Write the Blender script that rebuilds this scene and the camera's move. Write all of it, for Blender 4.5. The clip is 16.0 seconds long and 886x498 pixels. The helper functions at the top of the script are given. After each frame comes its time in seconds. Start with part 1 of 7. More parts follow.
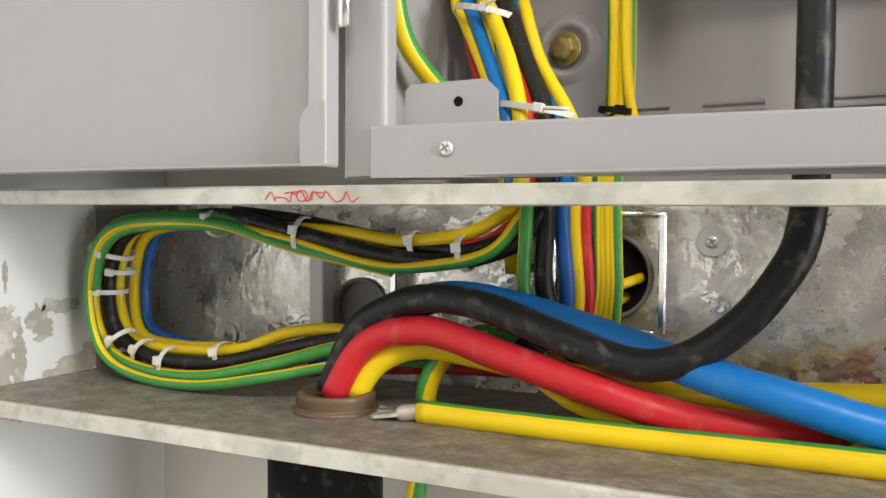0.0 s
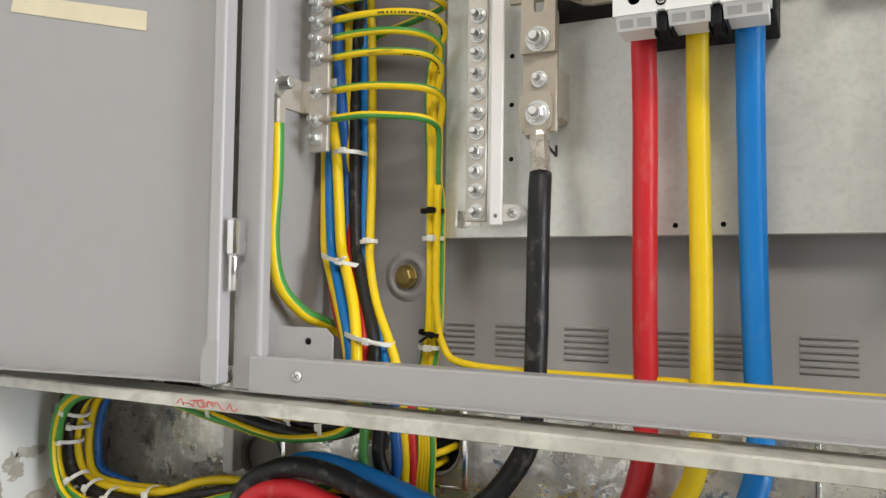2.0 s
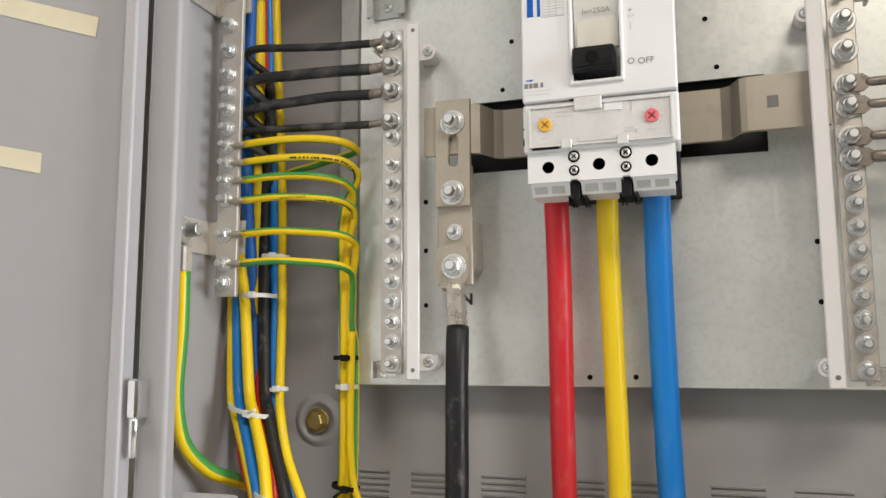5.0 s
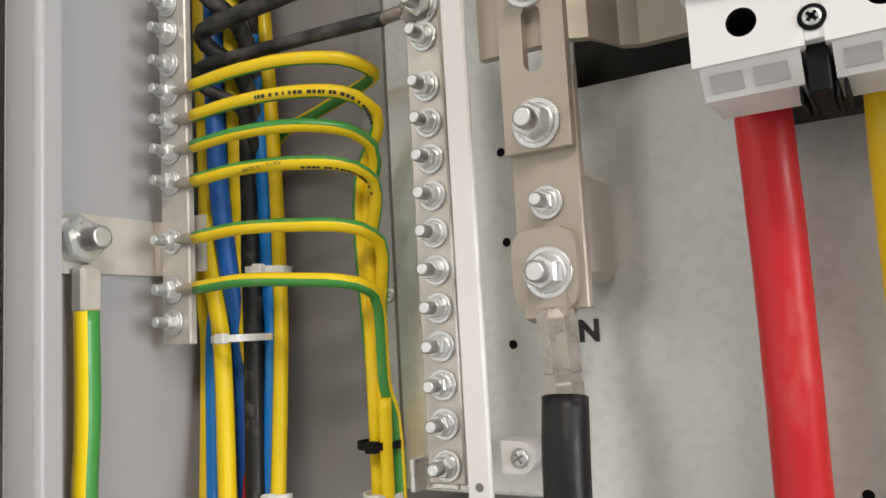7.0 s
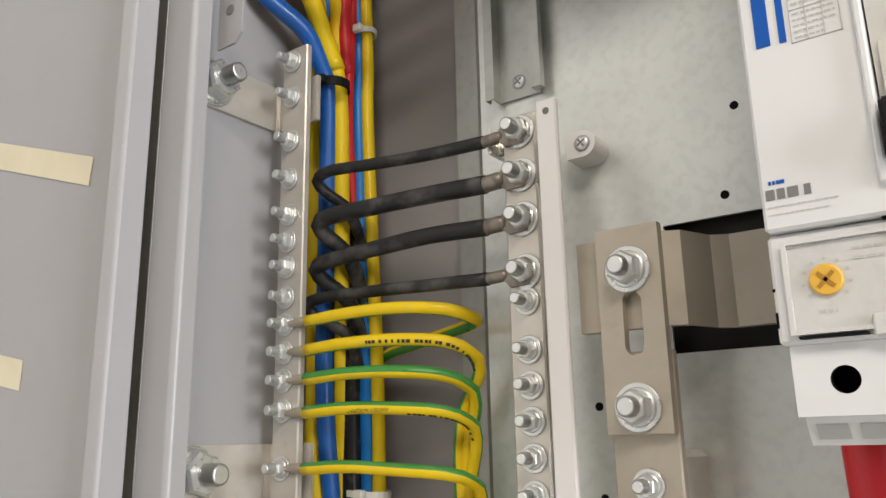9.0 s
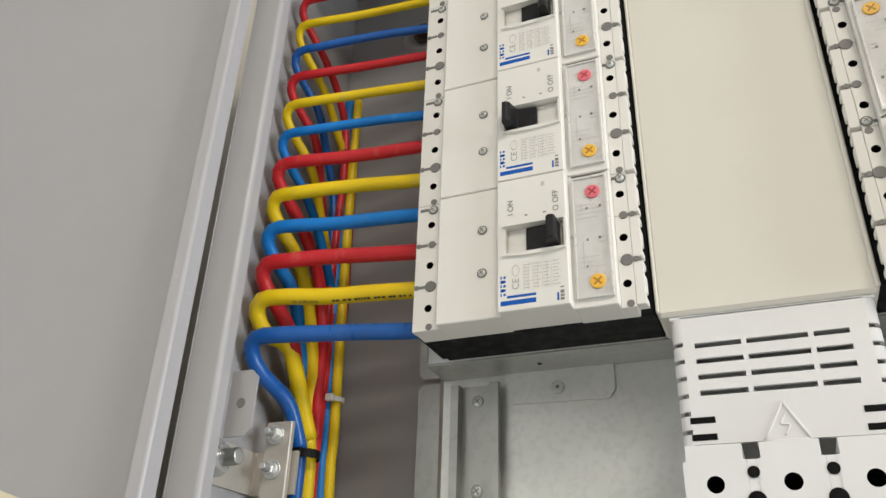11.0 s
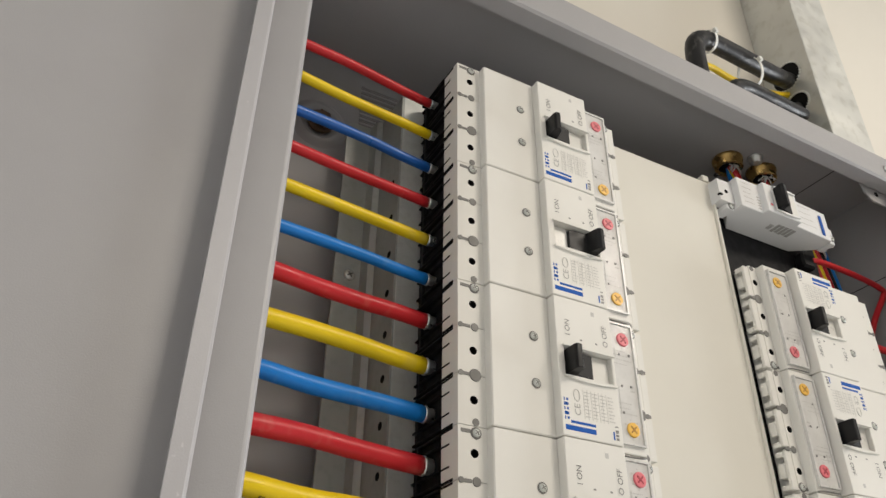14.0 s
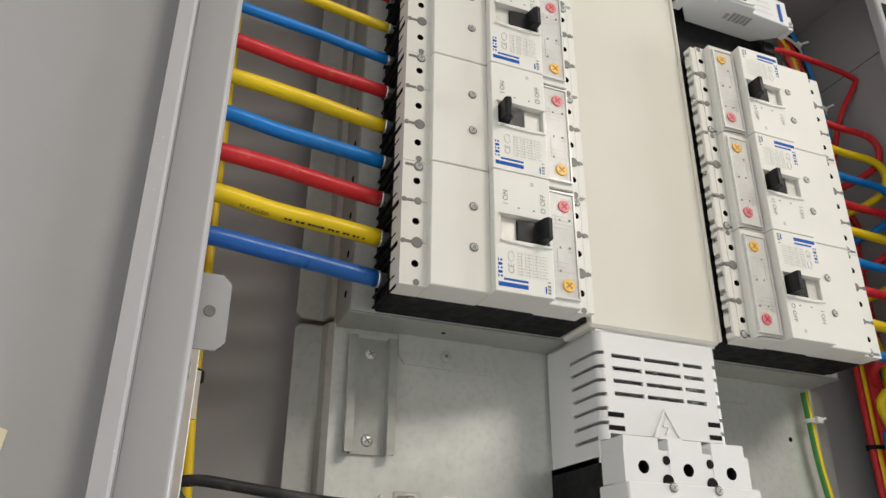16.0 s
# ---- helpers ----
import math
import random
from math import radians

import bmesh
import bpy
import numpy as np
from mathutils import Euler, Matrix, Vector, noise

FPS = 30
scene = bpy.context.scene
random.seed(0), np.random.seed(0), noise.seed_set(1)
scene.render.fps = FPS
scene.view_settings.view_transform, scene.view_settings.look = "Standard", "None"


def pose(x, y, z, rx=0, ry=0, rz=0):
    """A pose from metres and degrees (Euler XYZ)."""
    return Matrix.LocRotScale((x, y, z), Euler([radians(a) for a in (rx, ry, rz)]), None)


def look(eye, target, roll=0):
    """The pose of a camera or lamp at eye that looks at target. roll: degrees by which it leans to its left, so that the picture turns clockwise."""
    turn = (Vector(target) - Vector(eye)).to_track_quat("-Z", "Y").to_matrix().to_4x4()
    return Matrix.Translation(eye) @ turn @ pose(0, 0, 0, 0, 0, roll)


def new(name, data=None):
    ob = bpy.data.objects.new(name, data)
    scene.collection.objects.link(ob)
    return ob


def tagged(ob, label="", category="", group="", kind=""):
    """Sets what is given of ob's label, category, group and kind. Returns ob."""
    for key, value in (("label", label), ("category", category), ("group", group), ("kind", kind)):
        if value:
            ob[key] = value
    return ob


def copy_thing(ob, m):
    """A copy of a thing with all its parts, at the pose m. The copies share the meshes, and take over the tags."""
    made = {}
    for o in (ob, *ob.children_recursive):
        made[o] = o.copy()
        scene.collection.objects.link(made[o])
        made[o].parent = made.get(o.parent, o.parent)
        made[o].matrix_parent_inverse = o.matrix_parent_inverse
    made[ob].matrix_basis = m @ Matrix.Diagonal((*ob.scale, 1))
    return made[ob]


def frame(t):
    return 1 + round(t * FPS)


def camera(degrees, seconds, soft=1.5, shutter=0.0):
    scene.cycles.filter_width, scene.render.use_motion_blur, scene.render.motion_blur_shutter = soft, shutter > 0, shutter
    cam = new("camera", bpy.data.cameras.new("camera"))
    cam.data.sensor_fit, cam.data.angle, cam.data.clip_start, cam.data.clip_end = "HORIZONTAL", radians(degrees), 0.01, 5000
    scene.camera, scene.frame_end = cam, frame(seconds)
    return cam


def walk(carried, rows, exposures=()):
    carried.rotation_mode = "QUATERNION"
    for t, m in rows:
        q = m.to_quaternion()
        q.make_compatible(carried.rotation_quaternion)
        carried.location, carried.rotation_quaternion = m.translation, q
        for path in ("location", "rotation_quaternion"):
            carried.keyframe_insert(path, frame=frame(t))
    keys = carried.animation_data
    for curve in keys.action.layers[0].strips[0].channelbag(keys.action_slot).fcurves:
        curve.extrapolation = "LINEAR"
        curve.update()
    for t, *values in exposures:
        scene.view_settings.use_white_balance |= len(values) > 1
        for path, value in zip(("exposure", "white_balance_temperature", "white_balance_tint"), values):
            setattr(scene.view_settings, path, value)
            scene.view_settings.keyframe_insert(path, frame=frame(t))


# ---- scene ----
cam = camera(58.97, 16.0)
# seconds, place, yaw, pitch, roll
PATH = [
    (0, 0.0247, 0.0153, 0.0045, 27.24, -1.96, 0.38),
    (0.5, 0.1071, -0.0644, 0.0122, 29.83, -1.37, 0.22),
    (1, 0.1926, -0.1233, 0.0417, 29.61, -0.68, 0.49),
    (1.5, 0.2001, -0.1172, 0.0785, 27.82, 1.02, 0.77),
    (2, 0.2038, -0.1210, 0.1164, 25.81, 2.43, 0.85),
    (2.5, 0.2190, -0.1237, 0.1334, 23.03, 4.34, 0.62),
    (3, 0.2219, -0.1357, 0.1479, 21.10, 5.30, 0.30),
    (3.5, 0.2065, -0.1329, 0.1551, 20.01, 6.18, 0.20),
    (4, 0.1911, -0.1332, 0.1756, 19.09, 6.42, 0.06),
    (4.5, 0.1879, -0.1400, 0.1862, 18.12, 6.94, -0.14),
    (4.7, 0.1881, -0.1400, 0.1854, 17.75, 7.18, -0.19),
    (6.8, 0.1262, 0.1647, 0.2229, 28.61, 5.95, -3.02),
    (7, 0.1239, 0.1781, 0.2276, 30.76, 6.26, -3.23),
    (7.5, 0.1120, 0.1925, 0.2305, 34.90, 7.37, -3.24),
    (8, 0.1149, 0.1801, 0.2487, 36.99, 9.55, -2.58),
    (8.5, 0.1223, 0.1543, 0.2794, 36.63, 11.74, -1.91),
    (9, 0.1319, 0.1466, 0.2943, 35.94, 13.95, -1.14),
    (9.5, 0.1424, 0.1290, 0.3109, 34.67, 16.69, -0.34),
    (10, 0.1488, 0.1094, 0.3304, 32.74, 19.87, 0.25),
    (10.2, 0.1452, 0.0913, 0.3409, 31.16, 21.82, 0.58),
    (12.3, 0.0403, -0.1050, 0.4465, 10.51, 30.80, 3.84),
    (12.5, 0.0182, -0.0758, 0.4487, 8.40, 30.83, 3.90),
    (13, -0.1053, 0.0175, 0.4573, -3.32, 31.50, 2.63),
    (13.5, -0.2366, 0.0456, 0.4898, -17.61, 32.04, 1.13),
    (14, -0.2794, 0.0532, 0.5133, -28.35, 32.15, 0.56),
    (14.5, -0.2590, 0.0544, 0.5034, -31.12, 31.01, -0.71),
    (15, -0.2609, 0.0295, 0.4547, -28.75, 28.50, -0.42),
    (15.5, -0.2567, 0.0090, 0.4128, -25.60, 26.52, 0.02),
    (16, -0.2211, -0.0208, 0.3847, -21.92, 24.72, 0.45),
]
walk(cam, [(t, pose(x, y, z, 90 + pitch, 0, yaw) @ pose(0, 0, 0, 0, 0, roll)) for t, x, y, z, yaw, pitch, roll in PATH],
     exposures=[(0.0, 0.33, 6600, 11), (1.0, 0.08, 6550, 11), (3.0, 0.02, 6500, 12), (4.5, -0.05, 6550, 13), (7.0, 0.0, 6550, 13), (8.5, -0.08, 6600, 13), (10.2, -0.12, 6650, 12),
                (12.3, -0.24, 6150, 9), (13.0, -0.26, 6450, 11), (14.0, -0.28, 6650, 12), (15.0, -0.28, 6700, 12), (16.0, -0.20, 6450, 11)])

# ---- light: a closed room, its unseen sides toned for fill, lit in front of and above the cabinet ----
world = bpy.data.worlds.new("world")
scene.world = world
world.use_nodes = True
world.node_tree.nodes["Background"].inputs[0].default_value = (0.9, 0.95, 1.0, 1)
world.node_tree.nodes["Background"].inputs[1].default_value = 0.02


def area(name, m, sx, sy, power, color):
    data = bpy.data.lights.new(name, "AREA")
    data.shape, data.size, data.size_y, data.energy, data.color = "RECTANGLE", sx, sy, power, color
    ob = new(name, data)
    ob.matrix_world = m
    return ob


area("ceiling_light", look((1.20, -1.45, 1.93), (1.0, -1.15, 0)), 1.1, 0.7, 54, (1.0, 0.93, 0.81))
# daylight through an assumed, unseen window in the far wall, grazing the cabinet's front
area("window_daylight", look((3.18, -0.25, 0.50), (1.0, -0.15, 0.46)), 1.1, 1.5, 96, (0.92, 0.97, 1.0))
scene.view_settings.exposure = 0.0


# ---- materials ----
def mat(name, color, rough=0.5, metal=0.0, grain=60.0, vary=0.10, bump=0.0, bump_scale=400.0, stain=0.0, stain_color=(0.1, 0.09, 0.08), stain_scale=18.0,
        stain_cut=0.6, gloss_vary=0.12, spangle=0.0, stretch=(1, 1, 1), coat=0.0, random_tint=0.0, spec=0.5):
    """A surface with two scales of colour change, uneven gloss, fine relief and an optional stain layer."""
    m = bpy.data.materials.new(name)
    m.use_nodes = True
    t = m.node_tree
    n, link = t.nodes, t.links.new
    p = n["Principled BSDF"]
    p.inputs["Metallic"].default_value = metal
    p.inputs["Specular IOR Level"].default_value = spec
    p.inputs["Coat Weight"].default_value = coat
    co = n.new("ShaderNodeTexCoord")
    mp = n.new("ShaderNodeMapping")
    mp.inputs["Scale"].default_value = stretch
    link(co.outputs["Object"], mp.inputs["Vector"])

    def fac(scale, detail=4.0):
        x = n.new("ShaderNodeTexNoise")
        x.inputs["Scale"].default_value, x.inputs["Detail"].default_value = scale, detail
        link(mp.outputs[0], x.inputs["Vector"])
        return x.outputs["Fac"]

    def ramp(source, lo, hi, a, b):
        x = n.new("ShaderNodeMapRange")
        x.inputs["From Min"].default_value, x.inputs["From Max"].default_value = lo, hi
        x.inputs["To Min"].default_value, x.inputs["To Max"].default_value = a, b
        link(source, x.inputs["Value"])
        return x.outputs["Result"]

    def mixed(f, a, b, mode="MIX"):
        x = n.new("ShaderNodeMix")
        x.data_type, x.blend_type = "RGBA", mode
        for sock, v in ((x.inputs[0], f), (x.inputs[6], a), (x.inputs[7], b)):
            if hasattr(v, "links"):
                link(v, sock)
            else:
                sock.default_value = v if isinstance(v, float) else (*v, 1)
        return x.outputs[2]

    dark = tuple(c * (1 - vary * 2) for c in color)
    lite = tuple(min(1, c * (1 + vary)) for c in color)
    big, fine = fac(grain * 0.12, 3.0), fac(grain, 5.0)
    c = mixed(ramp(big, 0.3, 0.7, 0, 1), dark, lite)
    c = mixed(ramp(fine, 0.3, 0.75, 0, 0.5), c, color)
    rough_socket = ramp(fine, 0.3, 0.7, max(0.03, rough - gloss_vary), min(1, rough + gloss_vary))
    if spangle:
        def cells(scale, warp_amount):
            """Crystals of the zinc: cells with ragged, pulled-out borders, each with a value of its own."""
            v = n.new("ShaderNodeTexVoronoi")
            v.inputs["Scale"].default_value = scale
            warp = n.new("ShaderNodeMixRGB")
            warp.blend_type, warp.inputs[0].default_value = "ADD", warp_amount / scale
            nz = n.new("ShaderNodeTexNoise")
            nz.inputs["Scale"].default_value, nz.inputs["Detail"].default_value, nz.inputs["Roughness"].default_value = scale * 1.3, 6.0, 0.7
            link(mp.outputs[0], nz.inputs["Vector"])
            link(mp.outputs[0], warp.inputs[1])
            link(nz.outputs["Color"], warp.inputs[2])
            link(warp.outputs[0], v.inputs["Vector"])
            sep = n.new("ShaderNodeSeparateColor")
            link(v.outputs["Color"], sep.inputs[0])
            return sep

        large, small = cells(spangle, 2.6), cells(spangle * 2.3, 2.2)
        c = mixed(ramp(large.outputs[0], 0.1, 0.9, 0, 0.55), c, tuple(x * 0.55 for x in color))
        c = mixed(ramp(small.outputs[1], 0.35, 1.0, 0, 0.35), c, tuple(x * 0.6 for x in color))
        rough_socket = ramp(large.outputs[1], 0, 1, max(0.05, rough - 0.12), rough + 0.16)
    if stain:
        c = mixed(ramp(fac(stain_scale, 6.0), stain_cut, stain_cut + 0.16, 0, stain), c, stain_color)
    if random_tint:
        info = n.new("ShaderNodeObjectInfo")
        c = mixed(ramp(info.outputs["Random"], 0, 1, 0, random_tint), c, tuple(x * 0.7 for x in color))
    link(c, p.inputs["Base Color"])
    link(rough_socket, p.inputs["Roughness"])
    if spangle:
        facet = n.new("ShaderNodeBump")
        facet.inputs["Strength"].default_value, facet.inputs["Distance"].default_value = 0.75, 0.0022
        link(fac(spangle * 0.8, 4.0), facet.inputs["Height"])
        link(facet.outputs[0], p.inputs["Normal"])
    elif bump:
        b = n.new("ShaderNodeBump")
        b.inputs["Strength"].default_value, b.inputs["Distance"].default_value = bump, 0.0006
        link(fac(bump_scale, 3.0), b.inputs["Height"])
        link(b.outputs[0], p.inputs["Normal"])
    return m


PAINT = mat("grey_powder_coat", (0.365, 0.357, 0.362), 0.36, grain=300, vary=0.012, bump=0.12, bump_scale=1300, gloss_vary=0.05, stain=0.14, stain_color=(0.33, 0.315, 0.305), stain_scale=45, stain_cut=0.60)
GALV = mat("zinc_plate", (0.74, 0.755, 0.73), 0.36, 0.5, grain=120, vary=0.06, bump=0.03, bump_scale=500, gloss_vary=0.05, stain=0.26, stain_color=(0.54, 0.545, 0.52), stain_scale=210, stain_cut=0.48)
SPANGLE = mat("galvanised_trunking", (0.90, 0.88, 0.82), 0.30, 0.85, grain=60, vary=0.12, bump=0.12, bump_scale=90, spangle=80, stain=0.5, stain_color=(0.34, 0.32, 0.27), stain_scale=14, stain_cut=0.55)
LIP = mat("dusty_galvanised_edge", (0.60, 0.59, 0.53), 0.48, 0.35, grain=170, vary=0.16, bump=0.3, bump_scale=300, stain=0.45, stain_color=(0.33, 0.315, 0.27), stain_scale=85, stain_cut=0.5)
# darker copy of the zinc plate: shade of the deep-lying sheets put into colour
SHADED_ZINC = mat("shaded_zinc", (0.47, 0.48, 0.455), 0.42, 0.55, grain=120, vary=0.08, bump=0.04, bump_scale=400, gloss_vary=0.06, stain=0.3, stain_color=(0.33, 0.335, 0.31), stain_scale=160, stain_cut=0.5)
RISER = mat("mottled_galvanised_riser", (0.66, 0.66, 0.62), 0.44, 0.5, grain=45, vary=0.16, bump=0.05, bump_scale=160, gloss_vary=0.10, stain=0.55, stain_color=(0.44, 0.43, 0.38), stain_scale=60, stain_cut=0.52)
SHELF = mat("dusty_galvanised_shelf", (0.31, 0.288, 0.245), 0.52, 0.30, grain=520, vary=0.26, bump=0.5, bump_scale=420, stain=0.40, stain_color=(0.12, 0.10, 0.07), stain_scale=230, stain_cut=0.42, stretch=(0.8, 1, 1))
TIN = mat("tinned_copper", (0.46, 0.41, 0.335), 0.50, 0.40, grain=90, vary=0.08, bump=0.06, bump_scale=600, stain=0.35, stain_color=(0.34, 0.295, 0.23), stain_scale=75, stain_cut=0.55)
TIN_LIGHT = mat("pale_tinned_bar", (0.63, 0.59, 0.53), 0.42, 0.5, grain=120, vary=0.06, bump=0.05, bump_scale=600, stain=0.35, stain_color=(0.42, 0.38, 0.33), stain_scale=90, stain_cut=0.6)
LUG = mat("dull_crimp_lug", (0.27, 0.235, 0.20), 0.46, 0.6, grain=160, vary=0.12, stain=0.5, stain_color=(0.12, 0.10, 0.085), stain_scale=160, stain_cut=0.5)
ZINC = mat("bright_zinc_bolt", (0.72, 0.73, 0.72), 0.36, 0.75, grain=300, vary=0.06)
PASSIVE = mat("yellow_passivated_bolt", (0.52, 0.40, 0.15), 0.38, 0.85, grain=200, vary=0.25, stain=0.5, stain_color=(0.25, 0.2, 0.12), stain_scale=150)
CHROME = mat("chromed_hinge", (0.82, 0.82, 0.82), 0.16, 1.0, grain=80, vary=0.02, gloss_vary=0.05)
RUST = mat("rusty_bolt", (0.20, 0.125, 0.075), 0.55, 0.5, grain=260, vary=0.3, bump=0.4, bump_scale=500, stain=0.5, stain_color=(0.06, 0.035, 0.025), stain_scale=260, stain_cut=0.5)
BRASS = mat("brass", (0.50, 0.33, 0.12), 0.3, 0.9, grain=120, vary=0.15)
WHITE = mat("white_breaker_plastic", (0.745, 0.73, 0.685), 0.48, grain=200, vary=0.015, bump=0.04, bump_scale=1400, gloss_vary=0.03, spec=0.4)
WHITE_COOL = mat("cool_white_plastic", (0.75, 0.75, 0.75), 0.45, grain=200, vary=0.015, bump=0.04, bump_scale=1400, gloss_vary=0.03, spec=0.4)
CREAM = mat("cream_cover_plastic", (0.72, 0.695, 0.625), 0.56, grain=200, vary=0.010, bump=0.05, bump_scale=900, gloss_vary=0.02, spec=0.35)
STRIP = mat("white_insulating_strip", (0.76, 0.74, 0.73), 0.5, grain=80, vary=0.03)
CLEAR_COVER = mat("clear_cover_over_label", (0.64, 0.63, 0.61), 0.48, grain=420, vary=0.06, coat=0.15, gloss_vary=0.06, stain=0.22, stain_color=(0.52, 0.51, 0.49), stain_scale=260, stain_cut=0.50)
RECESS = mat("grey_recess", (0.17, 0.165, 0.155), 0.5, grain=100, vary=0.04)
CLEAR_RIM = mat("clear_plastic_rim", (0.66, 0.65, 0.63), 0.30, grain=300, vary=0.06, coat=0.2, gloss_vary=0.06)
CRIMP = mat("bright_crimp_barrel", (0.60, 0.56, 0.49), 0.30, 0.75, grain=140, vary=0.10, stain=0.4, stain_color=(0.30, 0.26, 0.21), stain_scale=110, stain_cut=0.52)
SLOT_PALE = mat("shaded_white_slot", (0.42, 0.42, 0.42), 0.5, grain=100, vary=0.04)
WINDOW = mat("handle_window_plastic", (0.74, 0.73, 0.69), 0.35, grain=100, vary=0.03)
BLACK = mat("black_plastic", (0.009, 0.009, 0.010), 0.6, grain=120, vary=0.12, spec=0.15)
DARK_SHEET = mat("dark_insulating_sheet", (0.045, 0.043, 0.040), 0.55, grain=120, vary=0.12, spec=0.25)
HANDLE = mat("black_handle_plastic", (0.010, 0.010, 0.011), 0.42, grain=150, vary=0.15, spec=0.25)
HOLE = mat("dark_bore", (0.006, 0.006, 0.006), 0.8, grain=50, vary=0.1, spec=0.15)
DIAL_RED = mat("red_dial", (0.74, 0.17, 0.20), 0.45, grain=100, vary=0.04)
DIAL_YELLOW = mat("yellow_dial", (0.80, 0.46, 0.06), 0.4, grain=100, vary=0.04)
PRINT_BLUE = mat("blue_print", (0.008, 0.095, 0.42), 0.6, grain=50, vary=0.02, spec=0.2)
PRINT_GREY = mat("grey_print", (0.20, 0.195, 0.19), 0.5, grain=50, vary=0.03)
PRINT_FAINT = mat("faint_print", (0.52, 0.51, 0.49), 0.5, grain=50, vary=0.03)
PRINT_MID = mat("mid_grey_print", (0.36, 0.355, 0.34), 0.5, grain=50, vary=0.03)
PRINT_BLACK = mat("black_print", (0.03, 0.03, 0.03), 0.5, grain=50, vary=0.05)
NYLON = mat("white_nylon", (0.74, 0.74, 0.70), 0.4, grain=100, vary=0.04)
TAPE = mat("masking_tape", (0.72, 0.65, 0.47), 0.6, grain=160, vary=0.05, bump=0.15, bump_scale=500)
PLASTER = mat("white_plaster", (0.68, 0.68, 0.675), 0.75, grain=14, vary=0.03, bump=0.2, bump_scale=120)
CREAM_WALL = mat("cream_wall_paint", (0.74, 0.70, 0.62), 0.7, grain=10, vary=0.03, bump=0.15, bump_scale=90)
# unseen walls and ceiling: greys kept low to cut the fill light
UNSEEN_WALL = mat("unseen_wall_grey", (0.17, 0.166, 0.16), 0.7, grain=10, vary=0.04, bump=0.1, bump_scale=90)
CEILING = mat("unseen_ceiling_grey", (0.38, 0.37, 0.36), 0.8, grain=10, vary=0.04, bump=0.1, bump_scale=90)
MORTAR = mat("bare_mortar", (0.47, 0.435, 0.38), 0.85, grain=60, vary=0.14, bump=0.3, bump_scale=200, stain=0.6, stain_color=(0.66, 0.64, 0.60), stain_scale=90, stain_cut=0.48)
# unseen floor: lightened to bounce light up from below
UNSEEN_FLOOR = mat("unseen_pale_floor", (0.40, 0.395, 0.38), 0.6, grain=8, vary=0.12, bump=0.2, bump_scale=60)
BUSH = mat("brown_bush", (0.135, 0.085, 0.048), 0.5, grain=90, vary=0.1)
GREY_PIPE = mat("grey_conduit", (0.22, 0.205, 0.19), 0.5, grain=60, vary=0.08)
DIAL_YELLOW_DARK = mat("yellow_dial_slot", (0.42, 0.20, 0.02), 0.5, grain=100, vary=0.04)
DIAL_RED_DARK = mat("red_dial_slot", (0.38, 0.04, 0.06), 0.5, grain=100, vary=0.04)
SCREW_PALE = mat("pale_screw_head", (0.60, 0.62, 0.59), 0.4, 0.3, grain=200, vary=0.06)
RED = mat("red_insulation", (0.58, 0.022, 0.030), 0.40, grain=110, vary=0.06, bump=0.30, bump_scale=120, spec=0.35, stain=0.45, stain_color=(0.62, 0.16, 0.13), stain_scale=95, stain_cut=0.58, stretch=(1, 1, 0.45))
YELLOW = mat("yellow_insulation", (0.85, 0.60, 0.010), 0.40, grain=110, vary=0.05, bump=0.30, bump_scale=120, spec=0.35, stain=0.40, stain_color=(0.66, 0.50, 0.13), stain_scale=75, stain_cut=0.60, stretch=(1, 1, 0.45))
BLUE = mat("blue_insulation", (0.006, 0.20, 0.62), 0.40, grain=110, vary=0.06, bump=0.30, bump_scale=120, spec=0.35, stain=0.40, stain_color=(0.12, 0.32, 0.60), stain_scale=75, stain_cut=0.60, stretch=(1, 1, 0.45))
DEEP_BLUE = mat("deep_blue_insulation", (0.010, 0.11, 0.42), 0.36, grain=110, vary=0.06, bump=0.30, bump_scale=120, stain=0.4, stain_color=(0.10, 0.18, 0.40), stain_scale=75, stain_cut=0.60, stretch=(1, 1, 0.45))
DUSTY_BLACK = mat("dusty_black_insulation", (0.026, 0.026, 0.026), 0.5, grain=160, vary=0.25, bump=0.4, bump_scale=170, spec=0.3, stain=0.7, stain_color=(0.12, 0.115, 0.11), stain_scale=120, stain_cut=0.5, stretch=(0.45, 1, 0.45))
BLACK_CABLE = mat("black_insulation", (0.013, 0.013, 0.014), 0.42, grain=160, vary=0.2, bump=0.45, bump_scale=170, spec=0.32, stain=0.55, stain_color=(0.15, 0.142, 0.13), stain_scale=190, stain_cut=0.57, stretch=(0.45, 1, 0.45))
GREEN = mat("green_insulation", (0.055, 0.29, 0.055), 0.38, grain=110, vary=0.08, bump=0.15, bump_scale=260, stain=0.35, stain_color=(0.20, 0.32, 0.11), stain_scale=90, stain_cut=0.56)
PAINT_CHIPPED = mat("chipped_grey_powder_coat", (0.39, 0.38, 0.39), 0.40, grain=300, vary=0.012, bump=0.10, bump_scale=1100, gloss_vary=0.04, stain=0.85, stain_color=(0.75, 0.74, 0.73), stain_scale=240, stain_cut=0.70)
RED_INK = mat("red_marker", (0.62, 0.06, 0.05), 0.6, grain=60, vary=0.1)


